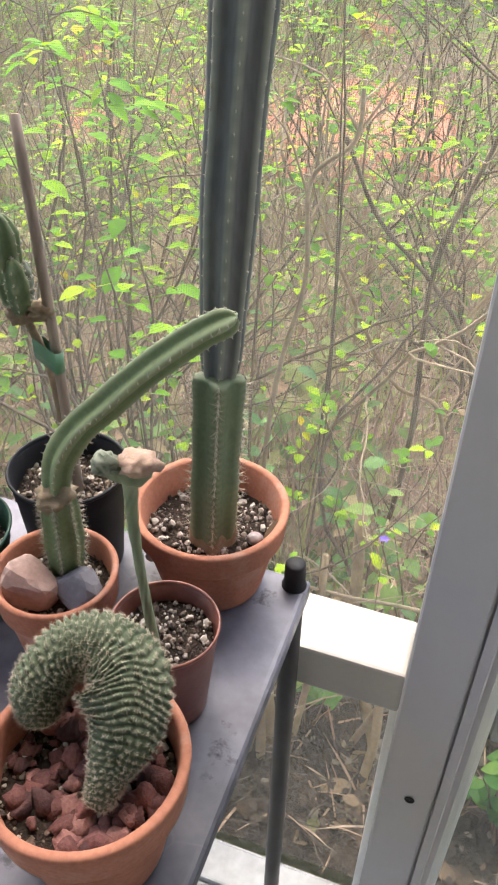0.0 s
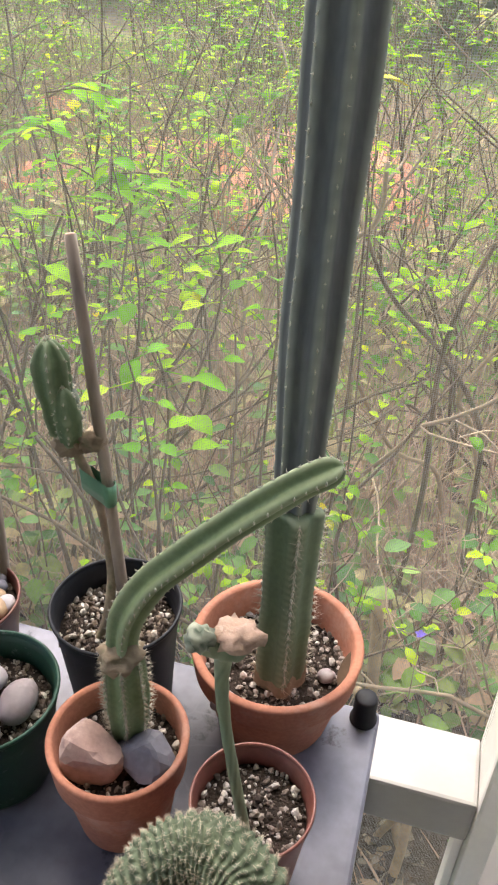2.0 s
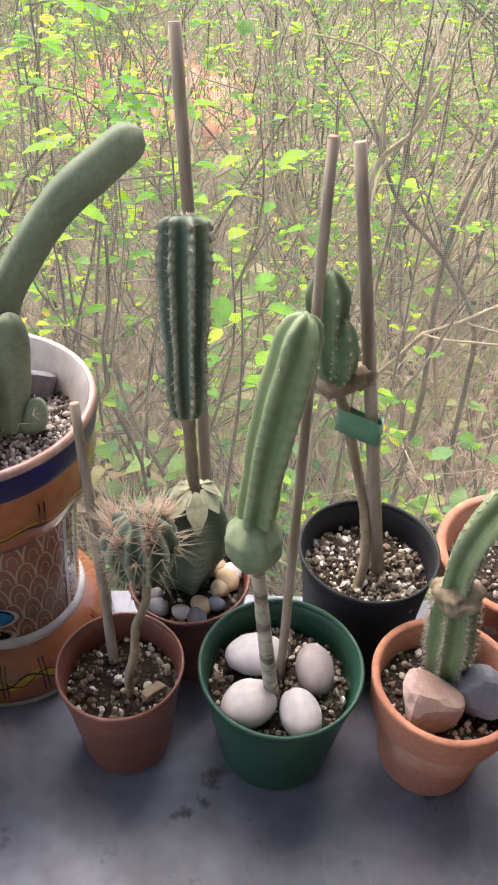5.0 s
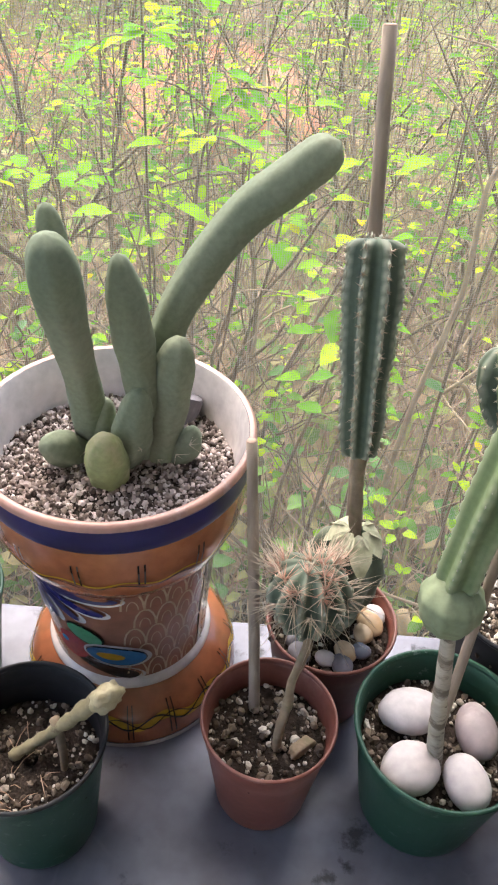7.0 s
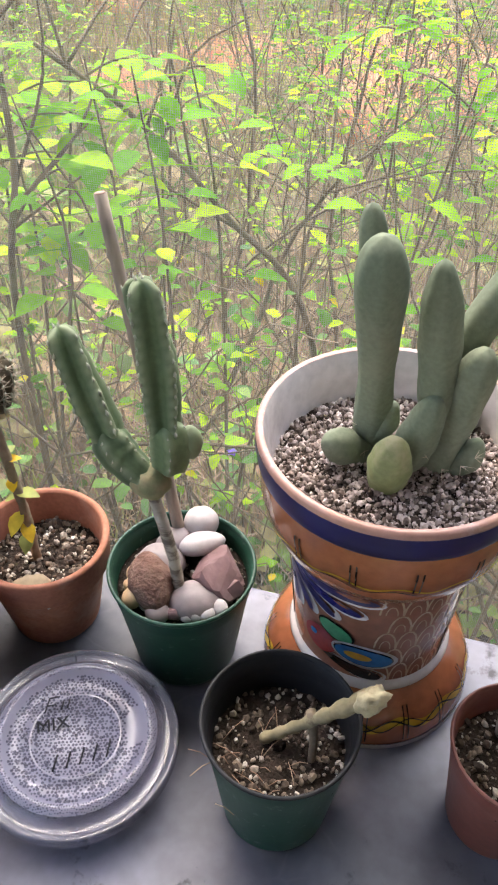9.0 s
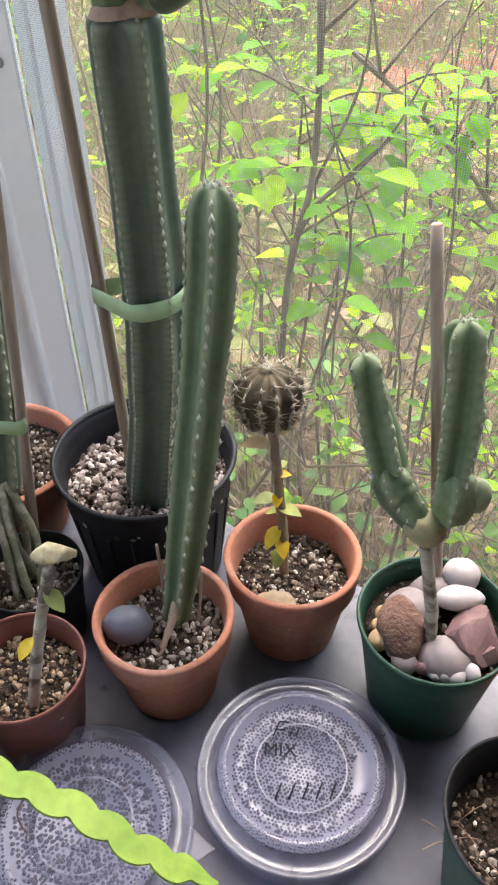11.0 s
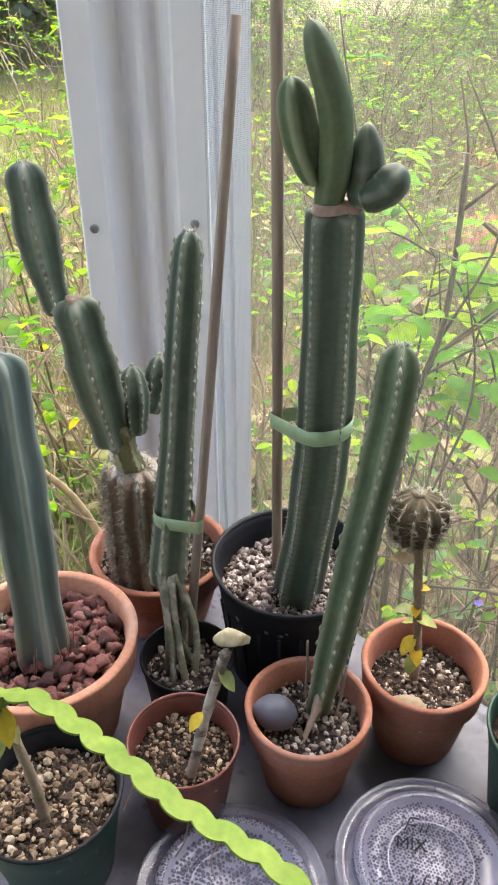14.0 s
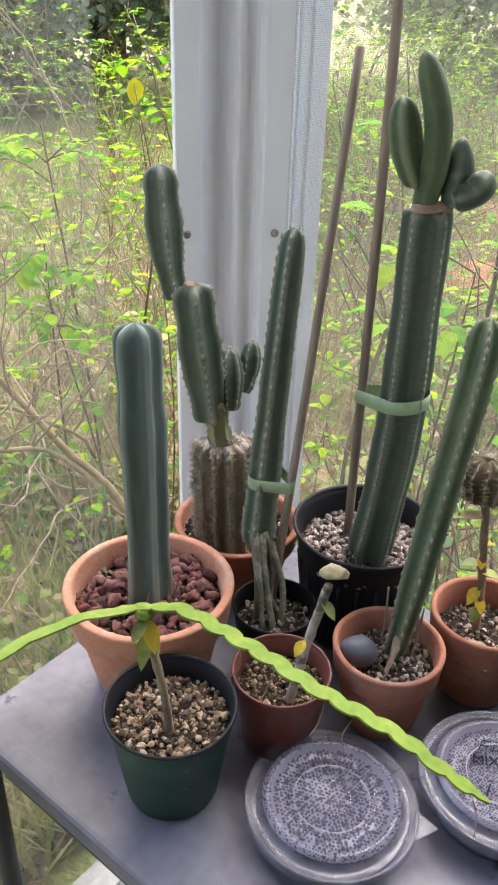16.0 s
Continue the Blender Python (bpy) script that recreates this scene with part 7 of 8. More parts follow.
def outside(p, base):
    """Keeps a branch on the outer side of the screens; p and base in the world."""
    u, v = p.x * CU + p.y * SU, -p.x * SU + p.y * CU
    if v < 0.66:
        if base.x * CU + base.y * SU < -1.4:
            u = min(u, -1.47 - 0.1 * abs(math.sin(v * 7)))
        else:
            v = 0.66 + 0.06 * abs(math.sin(u * 9 + p.z * 5))
    return uv(u, v, p.z)


def shrub(seed, stems, height, leaf_size, spread=0.55, at=None, bark=None, lush=1.0, label="twiggy shrub with thin brown stems and bright green leaves"):
    """Crooked forking stems that bend at every node, with leaflets in small bunches."""
    rng = random.Random(seed)
    t = thing("shrub", label, "shrub", (0, 0, 0.0), "shrubs outside the screen")
    SV, SF, LV, LF = [], [], [], []

    def keep(p):
        return outside(p + at, at) - at if at is not None else p

    def bunch(p, d):
        for _ in range(rng.randint(2, 5)):
            w = rng.uniform(0, 6.283)
            e = (d * 0.5 + Vector((math.cos(w), math.sin(w), rng.uniform(-0.45, 0.3)))).normalized()
            size = leaf_size * rng.uniform(0.4, 1.15)
            q = keep(p + e * 0.006)
            if (keep(q + e * size) - q).length > size * 0.8:
                leaf_cards(rng, LV, LF, q, e, size)

    def grow(p, d, length, r, level):
        step = (0.085, 0.055, 0.036)[level] * rng.uniform(0.8, 1.2)
        count = max(2, int(length / step))
        path = [p]
        side = rng.choice((-1, 1))
        kids = []
        for i in range(count):
            bend = Vector((rng.gauss(0, 1), rng.gauss(0, 1), rng.gauss(0, 0.6) + (0.45 if level else 0.12)))
            d = (d + bend * (0.17, 0.21, 0.26)[level]).normalized()
            p = p + d * step
            path.append(p)
            f = (i + 1) / count
            if level < 2 and f > (0.22, 0.12)[level] and rng.random() < (0.62, 0.6)[level]:
                s = d.cross(Vector((rng.gauss(0, 1), rng.gauss(0, 1), 0.6))).normalized() * side
                side = -side
                kids.append((p, (d * 0.75 + s * rng.uniform(0.6, 1.0)).normalized(), length * (1.12 - 0.75 * f) * rng.uniform(0.35, 0.62), r * (1 - 0.6 * f) * 0.6))
            if level and (at is None or p.z > 0.42) and rng.random() < lush * (0.0, 0.34, 0.42)[level] * min(1.0, 0.25 + p.z / height):
                bunch(p, d)
        m = len(path) - 1
        v, f = tube([keep(q) for q in path], [max(0.0009, r * (1 - 0.68 * i / m)) for i in range(m + 1)], (5, 4, 3)[level], 0, 0, False)
        o = len(SV)
        SV.extend(v)
        SF.extend(tuple(i + o for i in q) for q in f)
        if level and (at is None or p.z > 0.42) and rng.random() < lush * 0.8:
            bunch(p, d)
        for k in kids:
            grow(*k, level + 1)

    for s in range(stems):
        a = rng.uniform(0, 6.283)
        lean = rng.uniform(0.1, 1.0) * spread
        base = Vector((rng.uniform(-.2, .2), rng.uniform(-.2, .2), -0.02))
        grow(base, Vector((math.cos(a) * lean, math.sin(a) * lean, 1)).normalized(), height * rng.uniform(0.55, 1.1), rng.uniform(0.003, 0.0068), 0)
    mesh_part("branchwork", SV, SF, bark or M_TWIG, t)
    mesh_part("foliage", LV, LF, M_LEAF, t, "small bright green leaves")
    return t


SPECS = [(11, 1.45, 0.030, 0.6), (12, 1.15, 0.026, 0.8), (9, 1.6, 0.032, 0.55), (12, 1.25, 0.024, 0.85), (10, 1.0, 0.030, 0.7)]
KINDS = [shrub(101 + i, s, h, ls, sp, None, M_TWIG_TAN if i % 2 else None, 0.62) for i, (s, h, ls, sp) in enumerate(SPECS)]
rng = random.Random(77)
# shrubs close to the screens, each of its own growth
near = [(-0.15, 1.05, 3), (0.35, 1.0, 0), (-0.72, 1.05, 3), (-1.25, 1.1, 4), (-0.40, 1.45, 0), (0.55, 1.5, 1), (-0.95, 1.55, 2), (-1.65, 1.4, 2), (0.05, 1.85, 3), (0.95, 1.7, 0), (-0.65, 2.1, 1), (-1.25, 2.1, 4), (-1.95, 0.85, 0), (-2.3, 1.4, 2), (-2.6, 0.6, 2), (-2.0, 1.25, 0), (-2.9, 1.1, 0)]
for i, (u, v, k) in enumerate(near):
    s, h, ls, sp = SPECS[k]
    at = uv(u, v, 0.0)
    shrub(300 + i, max(5, s - 4), h * 1.05, ls * 0.85, sp, at, M_TWIG_TAN if i % 3 == 1 or u < -1.8 else None, 0.52).location = at
for i, (u, v) in enumerate([(-0.3, 2.7), (-1.7, 2.4), (1.3, 2.5), (-1.0, 2.9), (1.7, 3.2)]):
    KINDS[i].matrix_world = Matrix.Translation(uv(u, v, 0.0))
for i in range(58):
    v = 2.4 + 6.5 * (i / 58) ** 1.2
    u = rng.uniform(-1.3 - v * 0.55, 1.0 + v * 0.36)
    p = uv(u, v + rng.uniform(-0.3, 0.3), 0.0)
    turn = rng.uniform(0, 6.28)
    k = rng.randrange(5)
    if 2.3 < p.y < 5.6 and -0.9 < p.x < 1.3 and rng.random() < 0.78:
        continue
    copy_thing(KINDS[k], Matrix.Translation(p) @ Matrix.Rotation(turn, 4, "Z"))
for i in range(16):
    p = Vector((rng.uniform(-3.8, -1.2), 4.6 + i * 0.3, 0.0))
    copy_thing(KINDS[rng.randrange(5)], Matrix.Translation(p) @ Matrix.Rotation(rng.uniform(0, 6.28), 4, "Z"))
for i in range(5):
    p = uv(rng.uniform(-5.5, -3.2), rng.uniform(-0.6, 2.6), 0.0)
    copy_thing(KINDS[rng.randrange(5)], Matrix.Translation(p) @ Matrix.Rotation(rng.uniform(0, 6.28), 4, "Z"))


def leafy_shoot(foot, tip, count, size, seed, label):
    """One young shoot with large bright leaves, rooted in the ground."""
    rng = random.Random(seed)
    t = thing("leafy_shoot", label, "shrub", foot, "leafy shoots outside the screen")
    F0 = Vector(foot)
    top = Vector(tip) - F0
    path = smooth_path([(0, 0, 0), top * 0.45 + Vector((rng.uniform(-.06, .06), 0.05, 0.04)), top * 0.8 + Vector((0.02, 0.02, 0.02)), top], 16)
    V, F = tube(path, [0.004 - 0.0002 * i for i in range(17)], 6)
    mesh_part("shoot", V, F, M_TWIG, t)
    for i in range(count):
        f = 0.62 + 0.38 * i / count
        p = path[int(f * 16)]
        a = i * 2.4 + rng.uniform(-.5, .5)
        d = Vector((math.cos(a), 0.5 * math.sin(a) + 0.15, rng.uniform(-0.25, 0.25))).normalized()
        s = size * rng.uniform(0.6, 1.15)
        st = p + d * s * 0.9
        V, F = merge(tube([p, st], [0.0008, 0.0006], 4), leafy(st, d, s, s * 0.72, 0.2))
        mesh_part("leaf", V, F, M_SHOOT, t)


for i, (fx, tx, ty, tz, n, s) in enumerate([(-0.66, -0.64, 1.12, 1.06, 11, 0.05), (-0.50, -0.54, 1.10, 1.08, 8, 0.045), (-0.78, -0.74, 1.14, 1.03, 10, 0.048), (-0.9, -0.87, 1.20, 1.17, 7, 0.045), (-0.15, -0.14, 0.93, 0.92, 8, 0.04), (-1.38, -1.32, 1.33, 1.20, 6, 0.035), (0.12, 0.11, 1.02, 1.16, 8, 0.019), (-0.28, -0.33, 1.10, 0.98, 6, 0.04), (0.02, 0.0, 1.0, 1.05, 5, 0.036), (-0.17, -0.161, 0.835, 0.94, 9, 0.036), (-0.60, -0.59, 1.05, 1.07, 10, 0.04), (-0.68, -0.70, 1.05, 1.045, 12, 0.042), (-0.83, -0.85, 1.05, 1.28, 9, 0.04), (-0.08, -0.07, 1.05, 1.035, 9, 0.034), (-0.18, -0.18, 1.05, 1.06, 9, 0.034), (-0.26, -0.26, 1.14, 1.05, 6, 0.045)]):
    leafy_shoot((fx, ty + 0.12, 0.0), (tx, ty, tz), n, s, 500 + i, "young shoot with large bright green leaves near the screen")


def leafy_bough(center, width, twigs, size, seed, label, material=None):
    """A shoot whose top spreads into level side twigs set with paired leaves."""
    rng = random.Random(seed)
    foot = Vector((center[0] + rng.uniform(-.08, .08), center[1] + 0.14, 0.0))
    t = thing("leafy_bough", label, "shrub", foot, "leafy boughs outside the screen")
    top = Vector(center) - foot
    V, F = tube(smooth_path([(0, 0, 0), top * 0.5 + Vector((rng.uniform(-.06, .06), 0.04, 0)), top], 14), [0.0042 - 0.0002 * i for i in range(15)], 6)
    mesh_part("shoot", V, F, M_TWIG, t)
    for k in range(twigs):
        a = k * 2.4 + rng.uniform(-.4, .4)
        o = top * rng.uniform(0.90, 1.0)
        e = o + Vector((math.cos(a) * width, math.sin(a) * width * 0.6, rng.uniform(-0.03, 0.05)))
        path = smooth_path([o, o.lerp(e, 0.5) + Vector((0, 0, 0.012)), e], 8)
        V, F = tube(path, [0.0016 - 0.0001 * i for i in range(9)], 5)
        mesh_part("twig", V, F, M_TWIG, t)
        run = (e - o).normalized()
        side = run.cross(Vector((0, 0, 1))).normalized()
        for i in range(7):
            p = path[min(8, 2 + i)]
            g = 1 if i % 2 else -1
            d = (run * 0.55 + side * g * rng.uniform(0.6, 1.0) + Vector((0, 0, rng.uniform(-0.45, 0.15)))).normalized()
            q = size * rng.uniform(0.65, 1.15)
            V, F = leafy(p + d * 0.004, d, q, q * 0.66, 0.2)
            mesh_part("leaf", V, F, material or M_SHOOT, t)


for i, (c, w, n, q) in enumerate([((-0.745, 1.17, 1.015), 0.11, 6, 0.040), ((-0.665, 1.20, 1.03), 0.10, 5, 0.036), ((-0.57, 1.21, 1.02), 0.08, 4, 0.034), ((-0.70, 1.20, 0.85), 0.07, 3, 0.036), ((-1.46, 1.27, 1.14), 0.10, 5, 0.036), ((-1.43, 1.20, 0.975), 0.08, 4, 0.036), ((-1.395, 1.15, 0.885), 0.06, 3, 0.036), ((-1.44, 1.63, 1.235), 0.12, 4, 0.040), ((-0.284, 1.27, 1.115), 0.10, 4, 0.032), ((-0.197, 1.24, 1.03), 0.10, 4, 0.034), ((-0.40, 1.205, 0.93), 0.06, 3, 0.030)]):
    leafy_bough(c, w, n, q, 640 + i, "thin shoot spreading into a bough of bright green leaves")


def bare_branch(pts, r0, r1, bark, label):
    """One crooked branch rooted in the ground, with a few side twigs."""
    rng = random.Random(int(abs(pts[1][0]) * 9999))
    t = thing("bare_branch", label, "branch", pts[0], "thick branches outside the screen")
    path = smooth_path(local(pts, pts[0]), 6 * (len(pts) - 1))
    m = len(path) - 1
    V, F = tube(path, [r0 + (r1 - r0) * i / m for i in range(m + 1)], 8, 0.08, 3)
    mesh_part("limb", V, F, bark, t)
    for k in range(7):
        p = path[int(m * (0.45 + 0.55 * rng.random()))]
        e = p + Vector((rng.uniform(-.16, .16), rng.uniform(0.0, .1), rng.uniform(0.04, 0.2)))
        V, F = tube(smooth_path([p, p.lerp(e, 0.5) + Vector((rng.uniform(-.02, .02), 0.01, rng.uniform(-.02, .03))), e], 6), [0.0022 - 0.0002 * i for i in range(7)], 5)
        mesh_part("twig", V, F, bark, t)


for pts, r0, r1, bark in [
    ([(0.02, 1.10, 0.0), (0.05, 1.066, 0.56), (0.091, 1.066, 0.78), (0.09, 1.066, 0.93), (0.145, 1.066, 0.985), (0.15, 1.066, 1.06)], 0.0045, 0.003, M_TWIG_TAN),
    ([(0.62, 1.5, 0.0), (0.508, 1.47, 0.377), (0.46, 1.47, 0.471), (0.526, 1.47, 0.60), (0.56, 1.48, 0.70)], 0.006, 0.003, M_REED),
    ([(0.50, 1.5, 0.0), (0.449, 1.47, 0.267), (0.326, 1.47, 0.353), (0.18, 1.47, 0.646), (0.12, 1.47, 0.80)], 0.006, 0.0035, M_REED),
    ([(0.30, 1.22, 0.0), (0.322, 1.2, 0.408), (0.312, 1.2, 0.734), (0.378, 1.2, 0.974), (0.40, 1.2, 1.2)], 0.006, 0.003, M_TWIG),
    ([(0.46, 1.25, 0.0), (0.43, 1.22, 0.40), (0.401, 1.2, 0.576), (0.316, 1.2, 0.713), (0.213, 1.2, 0.824), (0.15, 1.2, 0.95)], 0.0055, 0.003, M_TWIG),
    ([(-0.75, 1.12, 0.0), (-0.75, 1.1, 0.746), (-0.72, 1.1, 0.966), (-0.72, 1.1, 1.15)], 0.0045, 0.003, M_TWIG),
    ([(-1.24, 1.29, 0.0), (-1.284, 1.163, 0.485), (-1.329, 1.039, 0.692), (-1.366, 0.934, 0.863), (-1.41, 0.80, 1.02)], 0.0075, 0.0045, M_REED),
    ([(-1.20, 1.42, 0.0), (-1.315, 1.076, 0.62), (-1.372, 0.916, 0.744), (-1.43, 0.75, 0.86)], 0.005, 0.003, M_TWIG_TAN),
    ([(-0.30, 1.22, 0.0), (-0.381, 1.2, 0.661), (-0.503, 1.2, 0.858), (-0.606, 1.2, 0.977), (-0.70, 1.2, 1.05)], 0.005, 0.0025, M_TWIG),
]:
    bare_branch(pts, r0, r1, bark, "crooked leafless branch standing outside the screen")


def single_leaf(p, size, material, label, d=(0.3, -0.4, -0.5)):
    """One leaf at the end of a thin twig that comes up from the ground."""
    t = thing("leafy_twig", label, "twig", (p[0], p[1] + 0.06, 0.0), "leafy twigs outside the screen")
    o = Vector((p[0], p[1] + 0.06, 0.0))
    q = Vector(p) - o
    V, F = tube(smooth_path([(0, 0, 0), q * 0.5 + Vector((0.03, 0.03, 0)), q], 10), [0.0028 - 0.0002 * i for i in range(11)], 5)
    mesh_part("twig", V, F, M_TWIG, t)
    V, F = leafy(q, d, size, size * 0.72, 0.2)
    mesh_part("leaf", V, F, material, t)


M_YELLOW = mat("yellow leaf", (0.80, 0.66, 0.02), (0.66, 0.58, 0.03), rough=0.6, scale=30, fine=120, bump=0.1, spec=0.15)
single_leaf((0.104, 0.949, 1.175), 0.032, M_YELLOW, "single bright yellow leaf on a thin twig", (0.9, 0.1, -0.1))
single_leaf((-1.34, 1.37, 1.205), 0.042, M_YELLOW, "single yellow hanging leaf on a thin twig", (0.1, -0.1, -1.0))


def weed(foot, height, count, size, seed):
    """A low leafy weed: a few curved stalks with broad leaves."""
    rng = random.Random(seed)
    t = thing("leafy_weed", "low green broad-leaved weed outside the rail", "weed", foot, "weeds outside the rail")
    for k in range(3):
        a = k * 2.1 + rng.uniform(-.5, .5)
        top = Vector((math.cos(a) * height * 0.35, abs(math.sin(a)) * height * 0.3, height * rng.uniform(0.7, 1.1)))
        path = smooth_path([(0, 0, 0), top * 0.5 + Vector((0, 0.02, 0.03)), top], 10)
        V, F = tube(path, [0.0022 - 0.00012 * i for i in range(11)], 5)
        mesh_part("stalk", V, F, M_TWIG, t)
        for i in range(count // 3):
            p = path[3 + int(7 * i / max(1, count // 3 - 1))]
            w = i * 2.4 + rng.uniform(-.6, .6)
            d = Vector((math.cos(w), math.sin(w) + 0.1, rng.uniform(-0.35, 0.35))).normalized()
            s = size * rng.uniform(0.55, 1.2)
            V, F = leafy(p, d, s, s * rng.uniform(0.55, 0.75), rng.uniform(0.1, 0.35))
            mesh_part("leaf", V, F, M_WEED, t)


for i in range(22):
    u, v, h = [(0.02, 0.92, 0.50), (0.16, 0.98, 0.46), (-0.10, 1.02, 0.42), (0.30, 0.90, 0.5), (0.10, 1.15, 0.5), (-0.25, 1.0, 0.46), (-0.42, 0.95, 0.55), (-0.55, 1.05, 0.5), (-0.70, 0.92, 0.55), (-0.85, 1.0, 0.5), (-1.0, 0.95, 0.52), (-1.12, 1.05, 0.5), (-0.62, 1.2, 0.55), (-0.35, 1.2, 0.5), (-0.90, 1.22, 0.55), (0.22, 0.78, 0.25), (-0.15, 0.80, 0.22), (0.36, 1.15, 0.5), (-1.2, 0.88, 0.45), (-0.48, 0.86, 0.4), (0.12, 0.73, 0.21), (0.19, 0.71, 0.18)][i]
    weed(uv(u, v, 0.0), h, 18, 0.042, 900 + i)


def litter():
    rng = random.Random(31)
    V, F = [], []
    for _ in range(20000):
        v = -0.6 + 6.5 * rng.random() ** 1.9
        u = rng.uniform(-2.6 - v * 0.4, 1.4 + v * 0.4)
        if u > -1.42 and v < 0.61:
            continue
        p = uv(u, v, 0.004 + rng.uniform(0, 0.03))
        w = rng.uniform(0, 6.283)
        leaf_cards(rng, V, F, p, Vector((math.cos(w), math.sin(w), rng.uniform(-0.2, 0.4))).normalized(), rng.uniform(0.014, 0.045) * (1.0 if v < 1.1 else 1.5))
    tagged(mesh_part("leaf_litter", V, F, M_LITTER), "dry brown leaves strewn over the earth", "leaf litter", "", "stuff")
    V, F = [], []
    for _ in range(52000):
        v = 0.98 + 7.5 * rng.random() ** 1.25
        p = uv(rng.uniform(-2.6 - v * 0.5, 1.2 + v * 0.4), v)
        if rng.random() < 0.34:
            p = uv(-1.46 - 3.6 * rng.random() ** 1.4, rng.uniform(-0.7, 3.2))
        thick = noise.noise(Vector((p.x * 2.6, p.y * 2.6, 4)))
        if thick < -0.12 or (((p.x - 0.66) / 0.6) ** 2 + ((p.y - 4.55) / 0.9) ** 2 < 1 and rng.random() < 0.85):
            continue
        p.z = 0.01 + rng.random() ** 1.5 * (0.2 + 0.5 * thick)
        w = rng.uniform(0, 6.283)
        leaf_cards(rng, V, F, p, Vector((math.cos(w), math.sin(w), rng.uniform(-0.4, 0.3))).normalized(), rng.uniform(0.012, 0.05) * (1 + thick))
    tagged(mesh_part("ground_cover", V, F, M_HERB), "low green ground-cover leaves under the shrubs", "ground cover", "", "stuff")
    V, F = [], []
    for _ in range(27000):
        v = 0.66 + 5.5 * rng.random() ** 2.0
        p = uv(rng.uniform(-2.4 - v * 0.5, 1.2 + v * 0.4), v, 0.005)
        w, L = rng.uniform(0, 6.283), rng.uniform(0.12, 0.5)
        ln = rng.uniform(0.2, 1.0)
        if v < 1.05:
            if rng.random() < 0.9:
                continue
            L, ln = L * 0.3, 1.0
        e = p + Vector((math.cos(w) * ln * L, math.sin(w) * ln * L, L * (1.1 - 0.6 * ln)))
        m = p.lerp(e, 0.55) + Vector((0, 0, 0.05 * L * 4 * ln * 0.3))
        s = Vector((-math.sin(w), math.cos(w), 0)) * rng.uniform(0.0012, 0.003)
        k = len(V)
        V += [p - s, p + s, m - s * 0.8, m + s * 0.8, e]
        F += [(k, k + 1, k + 3, k + 2), (k + 2, k + 3, k + 4)]
    tagged(mesh_part("dry_grass", V, F, M_STRAW), "dry straw-coloured grass and stalks", "grass", "", "stuff")
    V, F = [], []
    for _ in range(9000):
        v = 1.0 + 6.0 * rng.random() ** 1.4
        p = uv(rng.uniform(-2.4 - v * 0.5, 1.2 + v * 0.45), v, 0.0)
        if rng.random() < 0.3:
            p = uv(-1.5 - 4.0 * rng.random() ** 1.3, rng.uniform(-0.8, 3.2), 0.0)
        if noise.noise(Vector((p.x * 1.3, p.y * 1.3, 9))) < -0.15:
            continue
        w, L = rng.uniform(0, 6.283), rng.uniform(0.12, 0.5)
        e = p + Vector((math.cos(w) * L * 0.28, math.sin(w) * L * 0.28, L))
        m = p.lerp(e, 0.5) + Vector((math.cos(w), math.sin(w), 0)) * -0.05 * L
        s = Vector((-math.sin(w), math.cos(w), 0)) * rng.uniform(0.0009, 0.0026)
        k = len(V)
        V += [p - s, p + s, m - s, m + s, e]
        F += [(k, k + 1, k + 3, k + 2), (k + 2, k + 3, k + 4)]
    tagged(mesh_part("tall_grass", V, F, M_GRASS), "thin upright yellow-green stalks among the shrubs", "grass", "", "stuff")
    V, F = [], []
    for _ in range(64000):
        p = uv(-1.45 - 6.5 * rng.random() ** 1.5, -1.2 + 9 * rng.random() ** 1.4, 0.0)
        w, L = rng.uniform(0, 6.283), rng.uniform(0.05, 0.18)
        e = p + Vector((math.cos(w) * L * 0.6, math.sin(w) * L * 0.6, L))
        s = Vector((-math.sin(w), math.cos(w), 0)) * rng.uniform(0.003, 0.007)
        k = len(V)
        V += [p - s, p + s, e]
        F += [(k, k + 1, k + 2)]
    tagged(mesh_part("lawn", V, F, M_GRASS), "rough yellow-green lawn grass", "grass", "", "stuff")


litter()


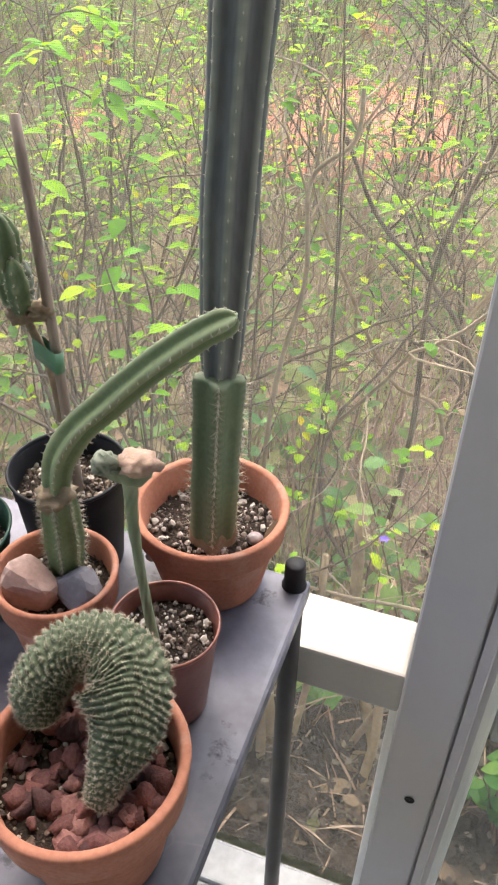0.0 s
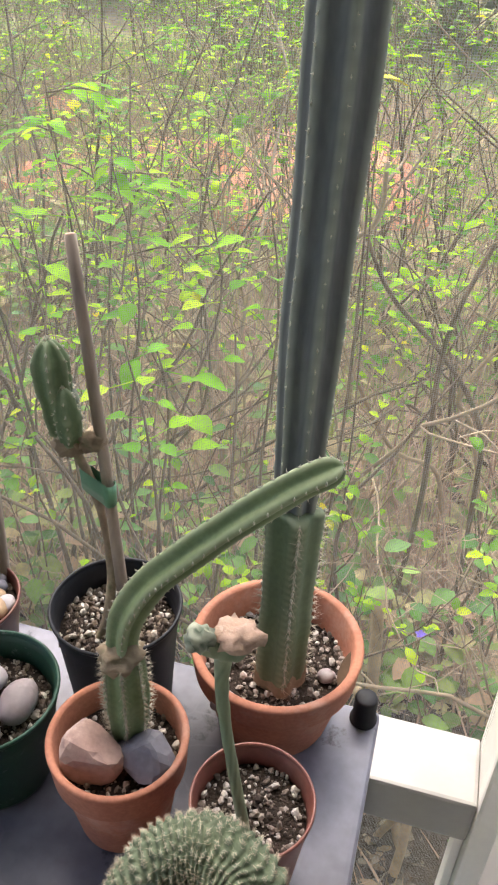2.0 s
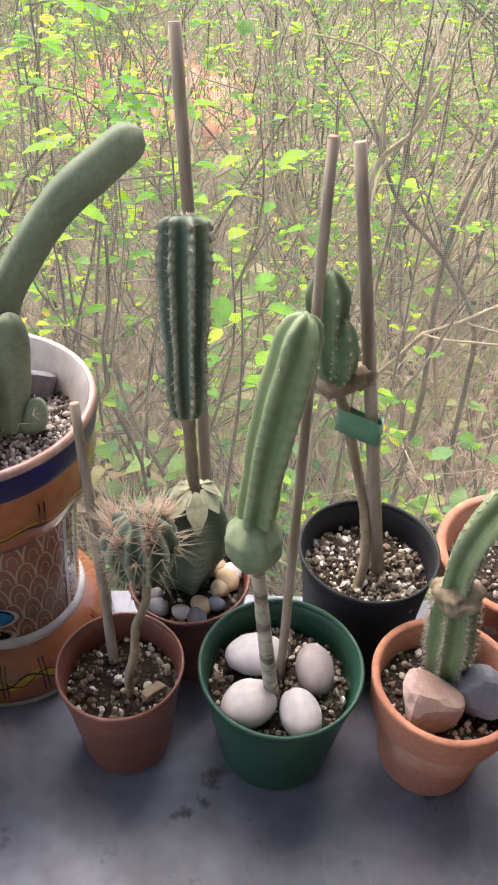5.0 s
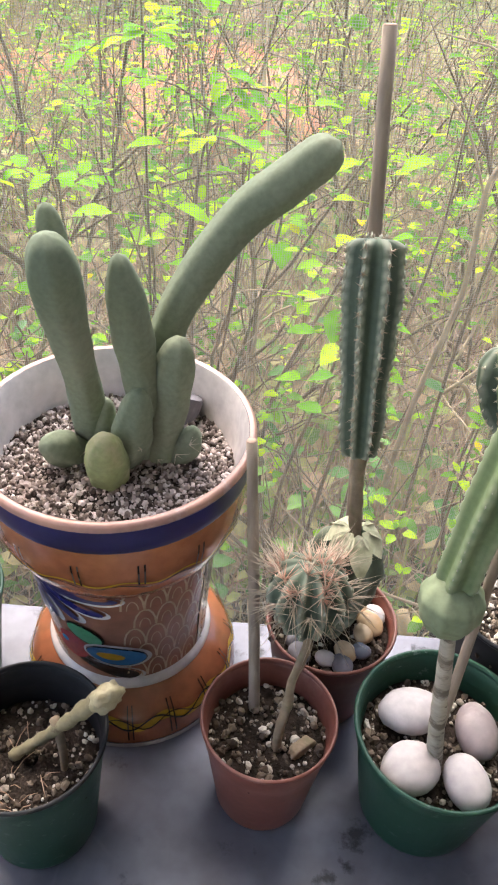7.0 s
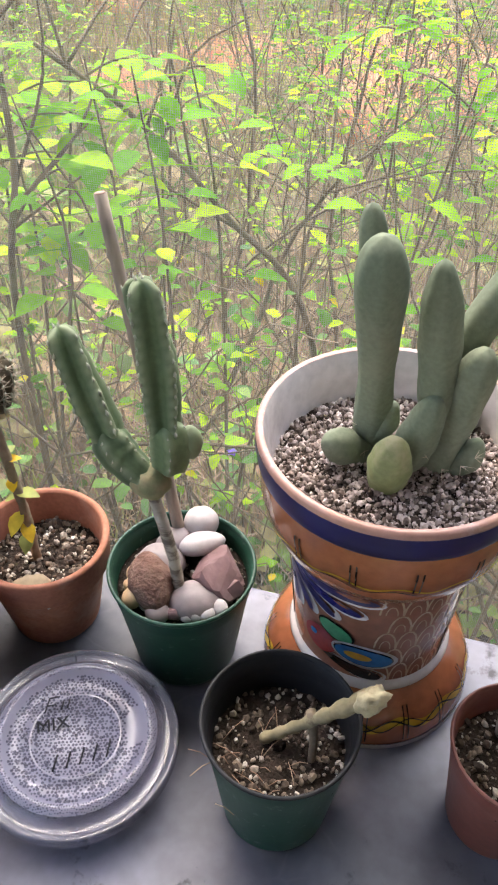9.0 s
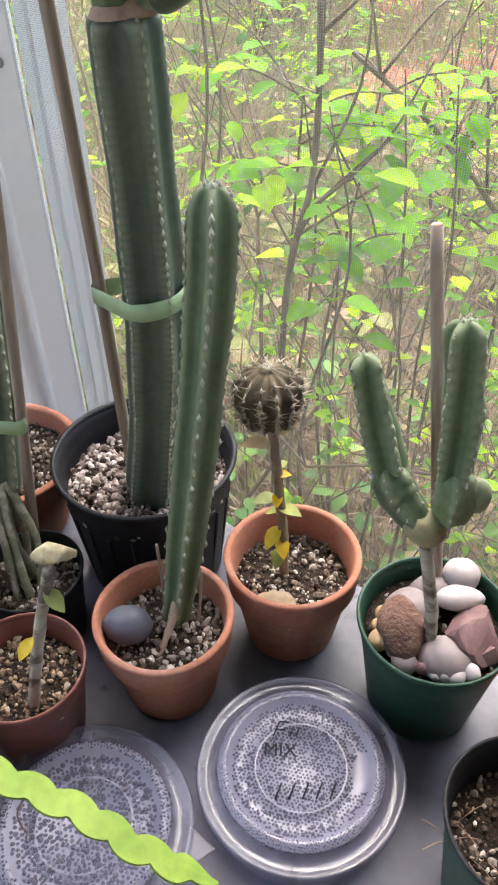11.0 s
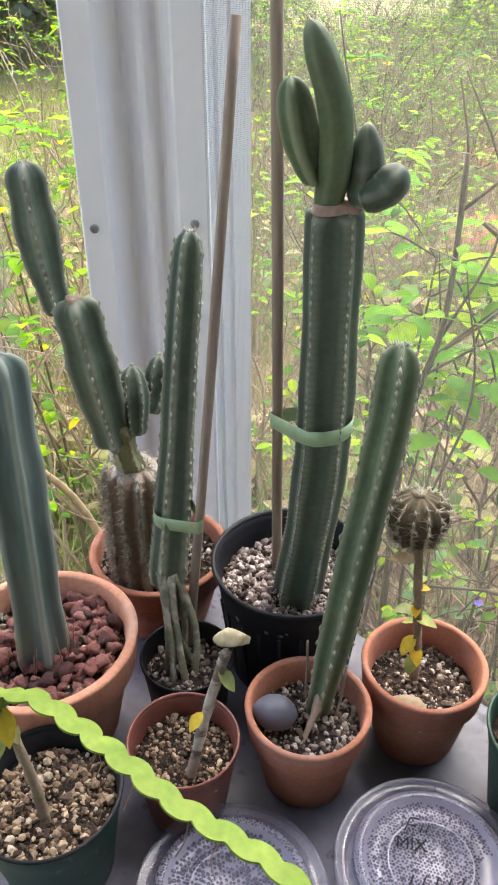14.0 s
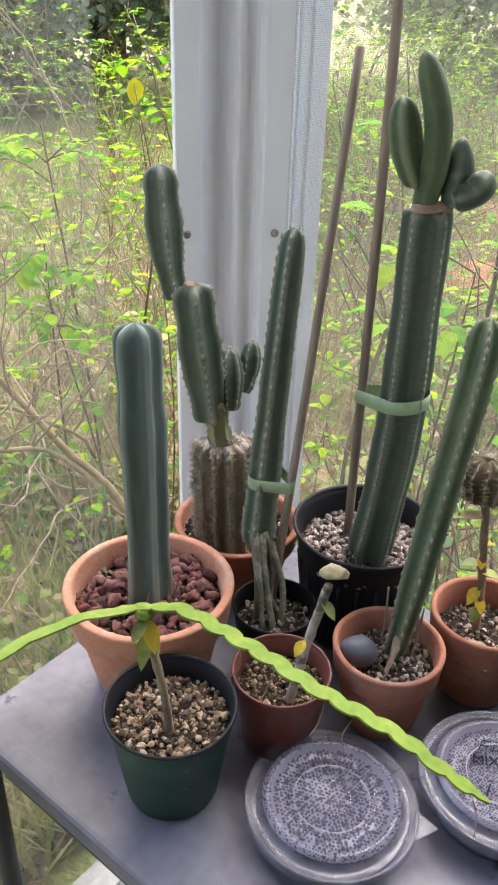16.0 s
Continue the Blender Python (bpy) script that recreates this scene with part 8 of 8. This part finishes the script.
def planting_bed():
    """Dark earth strip added to darken the wall's foot, with small dead leaves."""
    V, F = [], []
    nu, nv = 60, 10
    for j in range(nv + 1):
        for i in range(nu + 1):
            p = uv(-1.3 + 3.3 * i / nu, 0.59 + 0.55 * j / nv, 0.0)
            p.z = 0.022 + 0.022 * noise.noise(Vector((p.x * 9, p.y * 9, 2))) - 0.05 * max(0, j / nv - 0.8)
            V.append(p)
    for j in range(nv):
        for i in range(nu):
            a = j * (nu + 1) + i
            F.append((a, a + 1, a + nu + 2, a + nu + 1))
    tagged(mesh_part("planting_bed", V, F, M_EARTH_STRIP), "strip of dark earth added along the foot of the wall", "ground", "", "structure")
    rng = random.Random(71)
    V, F = [], []
    for _ in range(5200):
        p = uv(rng.uniform(-1.25, 1.9), rng.uniform(0.6, 1.1), 0.03 + rng.uniform(0, 0.025))
        w = rng.uniform(0, 6.283)
        leaf_cards(rng, V, F, p, Vector((math.cos(w), math.sin(w), rng.uniform(-0.3, 0.5))).normalized(), rng.uniform(0.006, 0.022))
    for _ in range(2600):
        p = uv(rng.uniform(-1.25, 1.9), rng.uniform(0.6, 1.1), 0.035 + rng.uniform(0, 0.02))
        w, L, c = rng.uniform(0, 6.283), rng.uniform(0.02, 0.09), rng.uniform(-1, 1)
        d, s = Vector((math.cos(w), math.sin(w), rng.uniform(-0.1, 0.3))), Vector((-math.sin(w), math.cos(w), 0))
        k = len(V)
        h = rng.uniform(0.0006, 0.0014)
        V += [p - s * h, p + s * h, p + d * L * 0.5 + s * (c * L * 0.2 - h), p + d * L * 0.5 + s * (c * L * 0.2 + h), p + d * L]
        F += [(k, k + 1, k + 3, k + 2), (k + 2, k + 3, k + 4)]
    tagged(mesh_part("dead_leaves", V, F, M_LITTER_DARK), "small dark dead leaves on the bare earth", "leaf litter", "", "stuff")


planting_bed()


def canes():
    """Dry split canes leaning against the wall's foot outside."""
    rng = random.Random(9)
    for i in range(9):
        a = uv(-0.02 - i * 0.035 + rng.uniform(-.02, .02), 0.72 + rng.uniform(0, 0.2), 0.0)
        b = a + Vector((rng.uniform(-.12, .12), rng.uniform(-0.1, 0.16), rng.uniform(0.3, 0.55)))
        V, F = tube(smooth_path([a, (a + b) / 2 + Vector((0.01, 0, 0)), b], 6), [rng.uniform(0.006, 0.012)] * 7, 7, 0.1, i)
        ob = mesh_part("dry_cane", V, F, M_REED)
        tagged(ob, "dry tan cane standing outside the rail", "cane", "dry canes")


canes()


def violet(p):
    t = thing("wild_flower", "tiny violet wild flower on a thin stalk", "flower", p, "violet flowers")
    V, F = [], []
    for i in range(5):
        a = i * 1.257
        v, f = leafy((0, 0, 0), (math.cos(a), math.sin(a), 0.3), 0.008, 0.006, 0.1)
        V, F = merge((V, F), (v, f))
    mesh_part("petals", V, F, M_FLOWER, t)
    V, F = tube([Vector((0, 0, 0)), Vector((0.01, 0.01, -0.3)), Vector((0.0, 0.02, -p[2] - 0.12))], [0.0007] * 3, 4)
    mesh_part("stalk", V, F, M_TWIG, t)


violet((0.195, 0.767, 0.553))
violet((-0.62, 1.10, 0.55))
violet((-0.50, 1.05, 0.60))


def far_trees():
    """A belt of distant trees paled for haze, each with trunk, limbs and a ragged crown."""
    rng = random.Random(55)
    t = thing("tree", "distant dark green tree at the edge of the lawn", "tree", (0, 0, 0.0), "far trees")
    V, F = tube(smooth_path([(0, 0, 0), (0.1, 0, 1.5), (0.05, 0.1, 3.4)], 8), [0.16 - 0.012 * i for i in range(9)], 9, 0.05, 1)
    tr = mesh_part("trunk", V, F, M_TWIG, t)
    V, F = [], []
    CV, CF = [], []
    for i in range(15):
        a, z = i * 2.4, 0.15 + 0.2 * i
        e = Vector((math.cos(a) * rng.uniform(0.7, 1.6), math.sin(a) * rng.uniform(0.7, 1.6), z + rng.uniform(0.2, 0.9)))
        V, F = merge((V, F), tube(smooth_path([(0.05, 0.03, z), e * 0.5 + Vector((0, 0, z * 0.5)), e], 6), [0.05 - 0.006 * j for j in range(7)], 6))
        for _ in range(560):
            d = Vector((rng.gauss(0, 1), rng.gauss(0, 1), rng.gauss(0, 0.8)))
            p = e + d * 0.42
            g = Vector((rng.gauss(0, 1), rng.gauss(0, 1), rng.gauss(-0.3, 0.6))).normalized() * rng.uniform(0.07, 0.15)
            s = g.orthogonal() * 0.4
            k = len(CV)
            CV += [p, p + g * 0.5 + s, p + g, p + g * 0.5 - s]
            CF.append((k, k + 1, k + 2, k + 3))
    mesh_part("limb_work", V, F, M_TWIG, t)
    mesh_part("crown", CV, CF, M_FARLEAF, t, "ragged crown paled by painted haze")
    first = True
    for i in range(44):
        a = radians(rng.uniform(18, 165))
        d = rng.uniform(9.5, 17)
        m = Matrix.Translation((d * math.cos(a), d * math.sin(a), 0.0)) @ Matrix.Rotation(rng.uniform(0, 6.28), 4, "Z")
        if first:
            t.matrix_world = m
            first = False
        else:
            copy_thing(t, m)


far_trees()
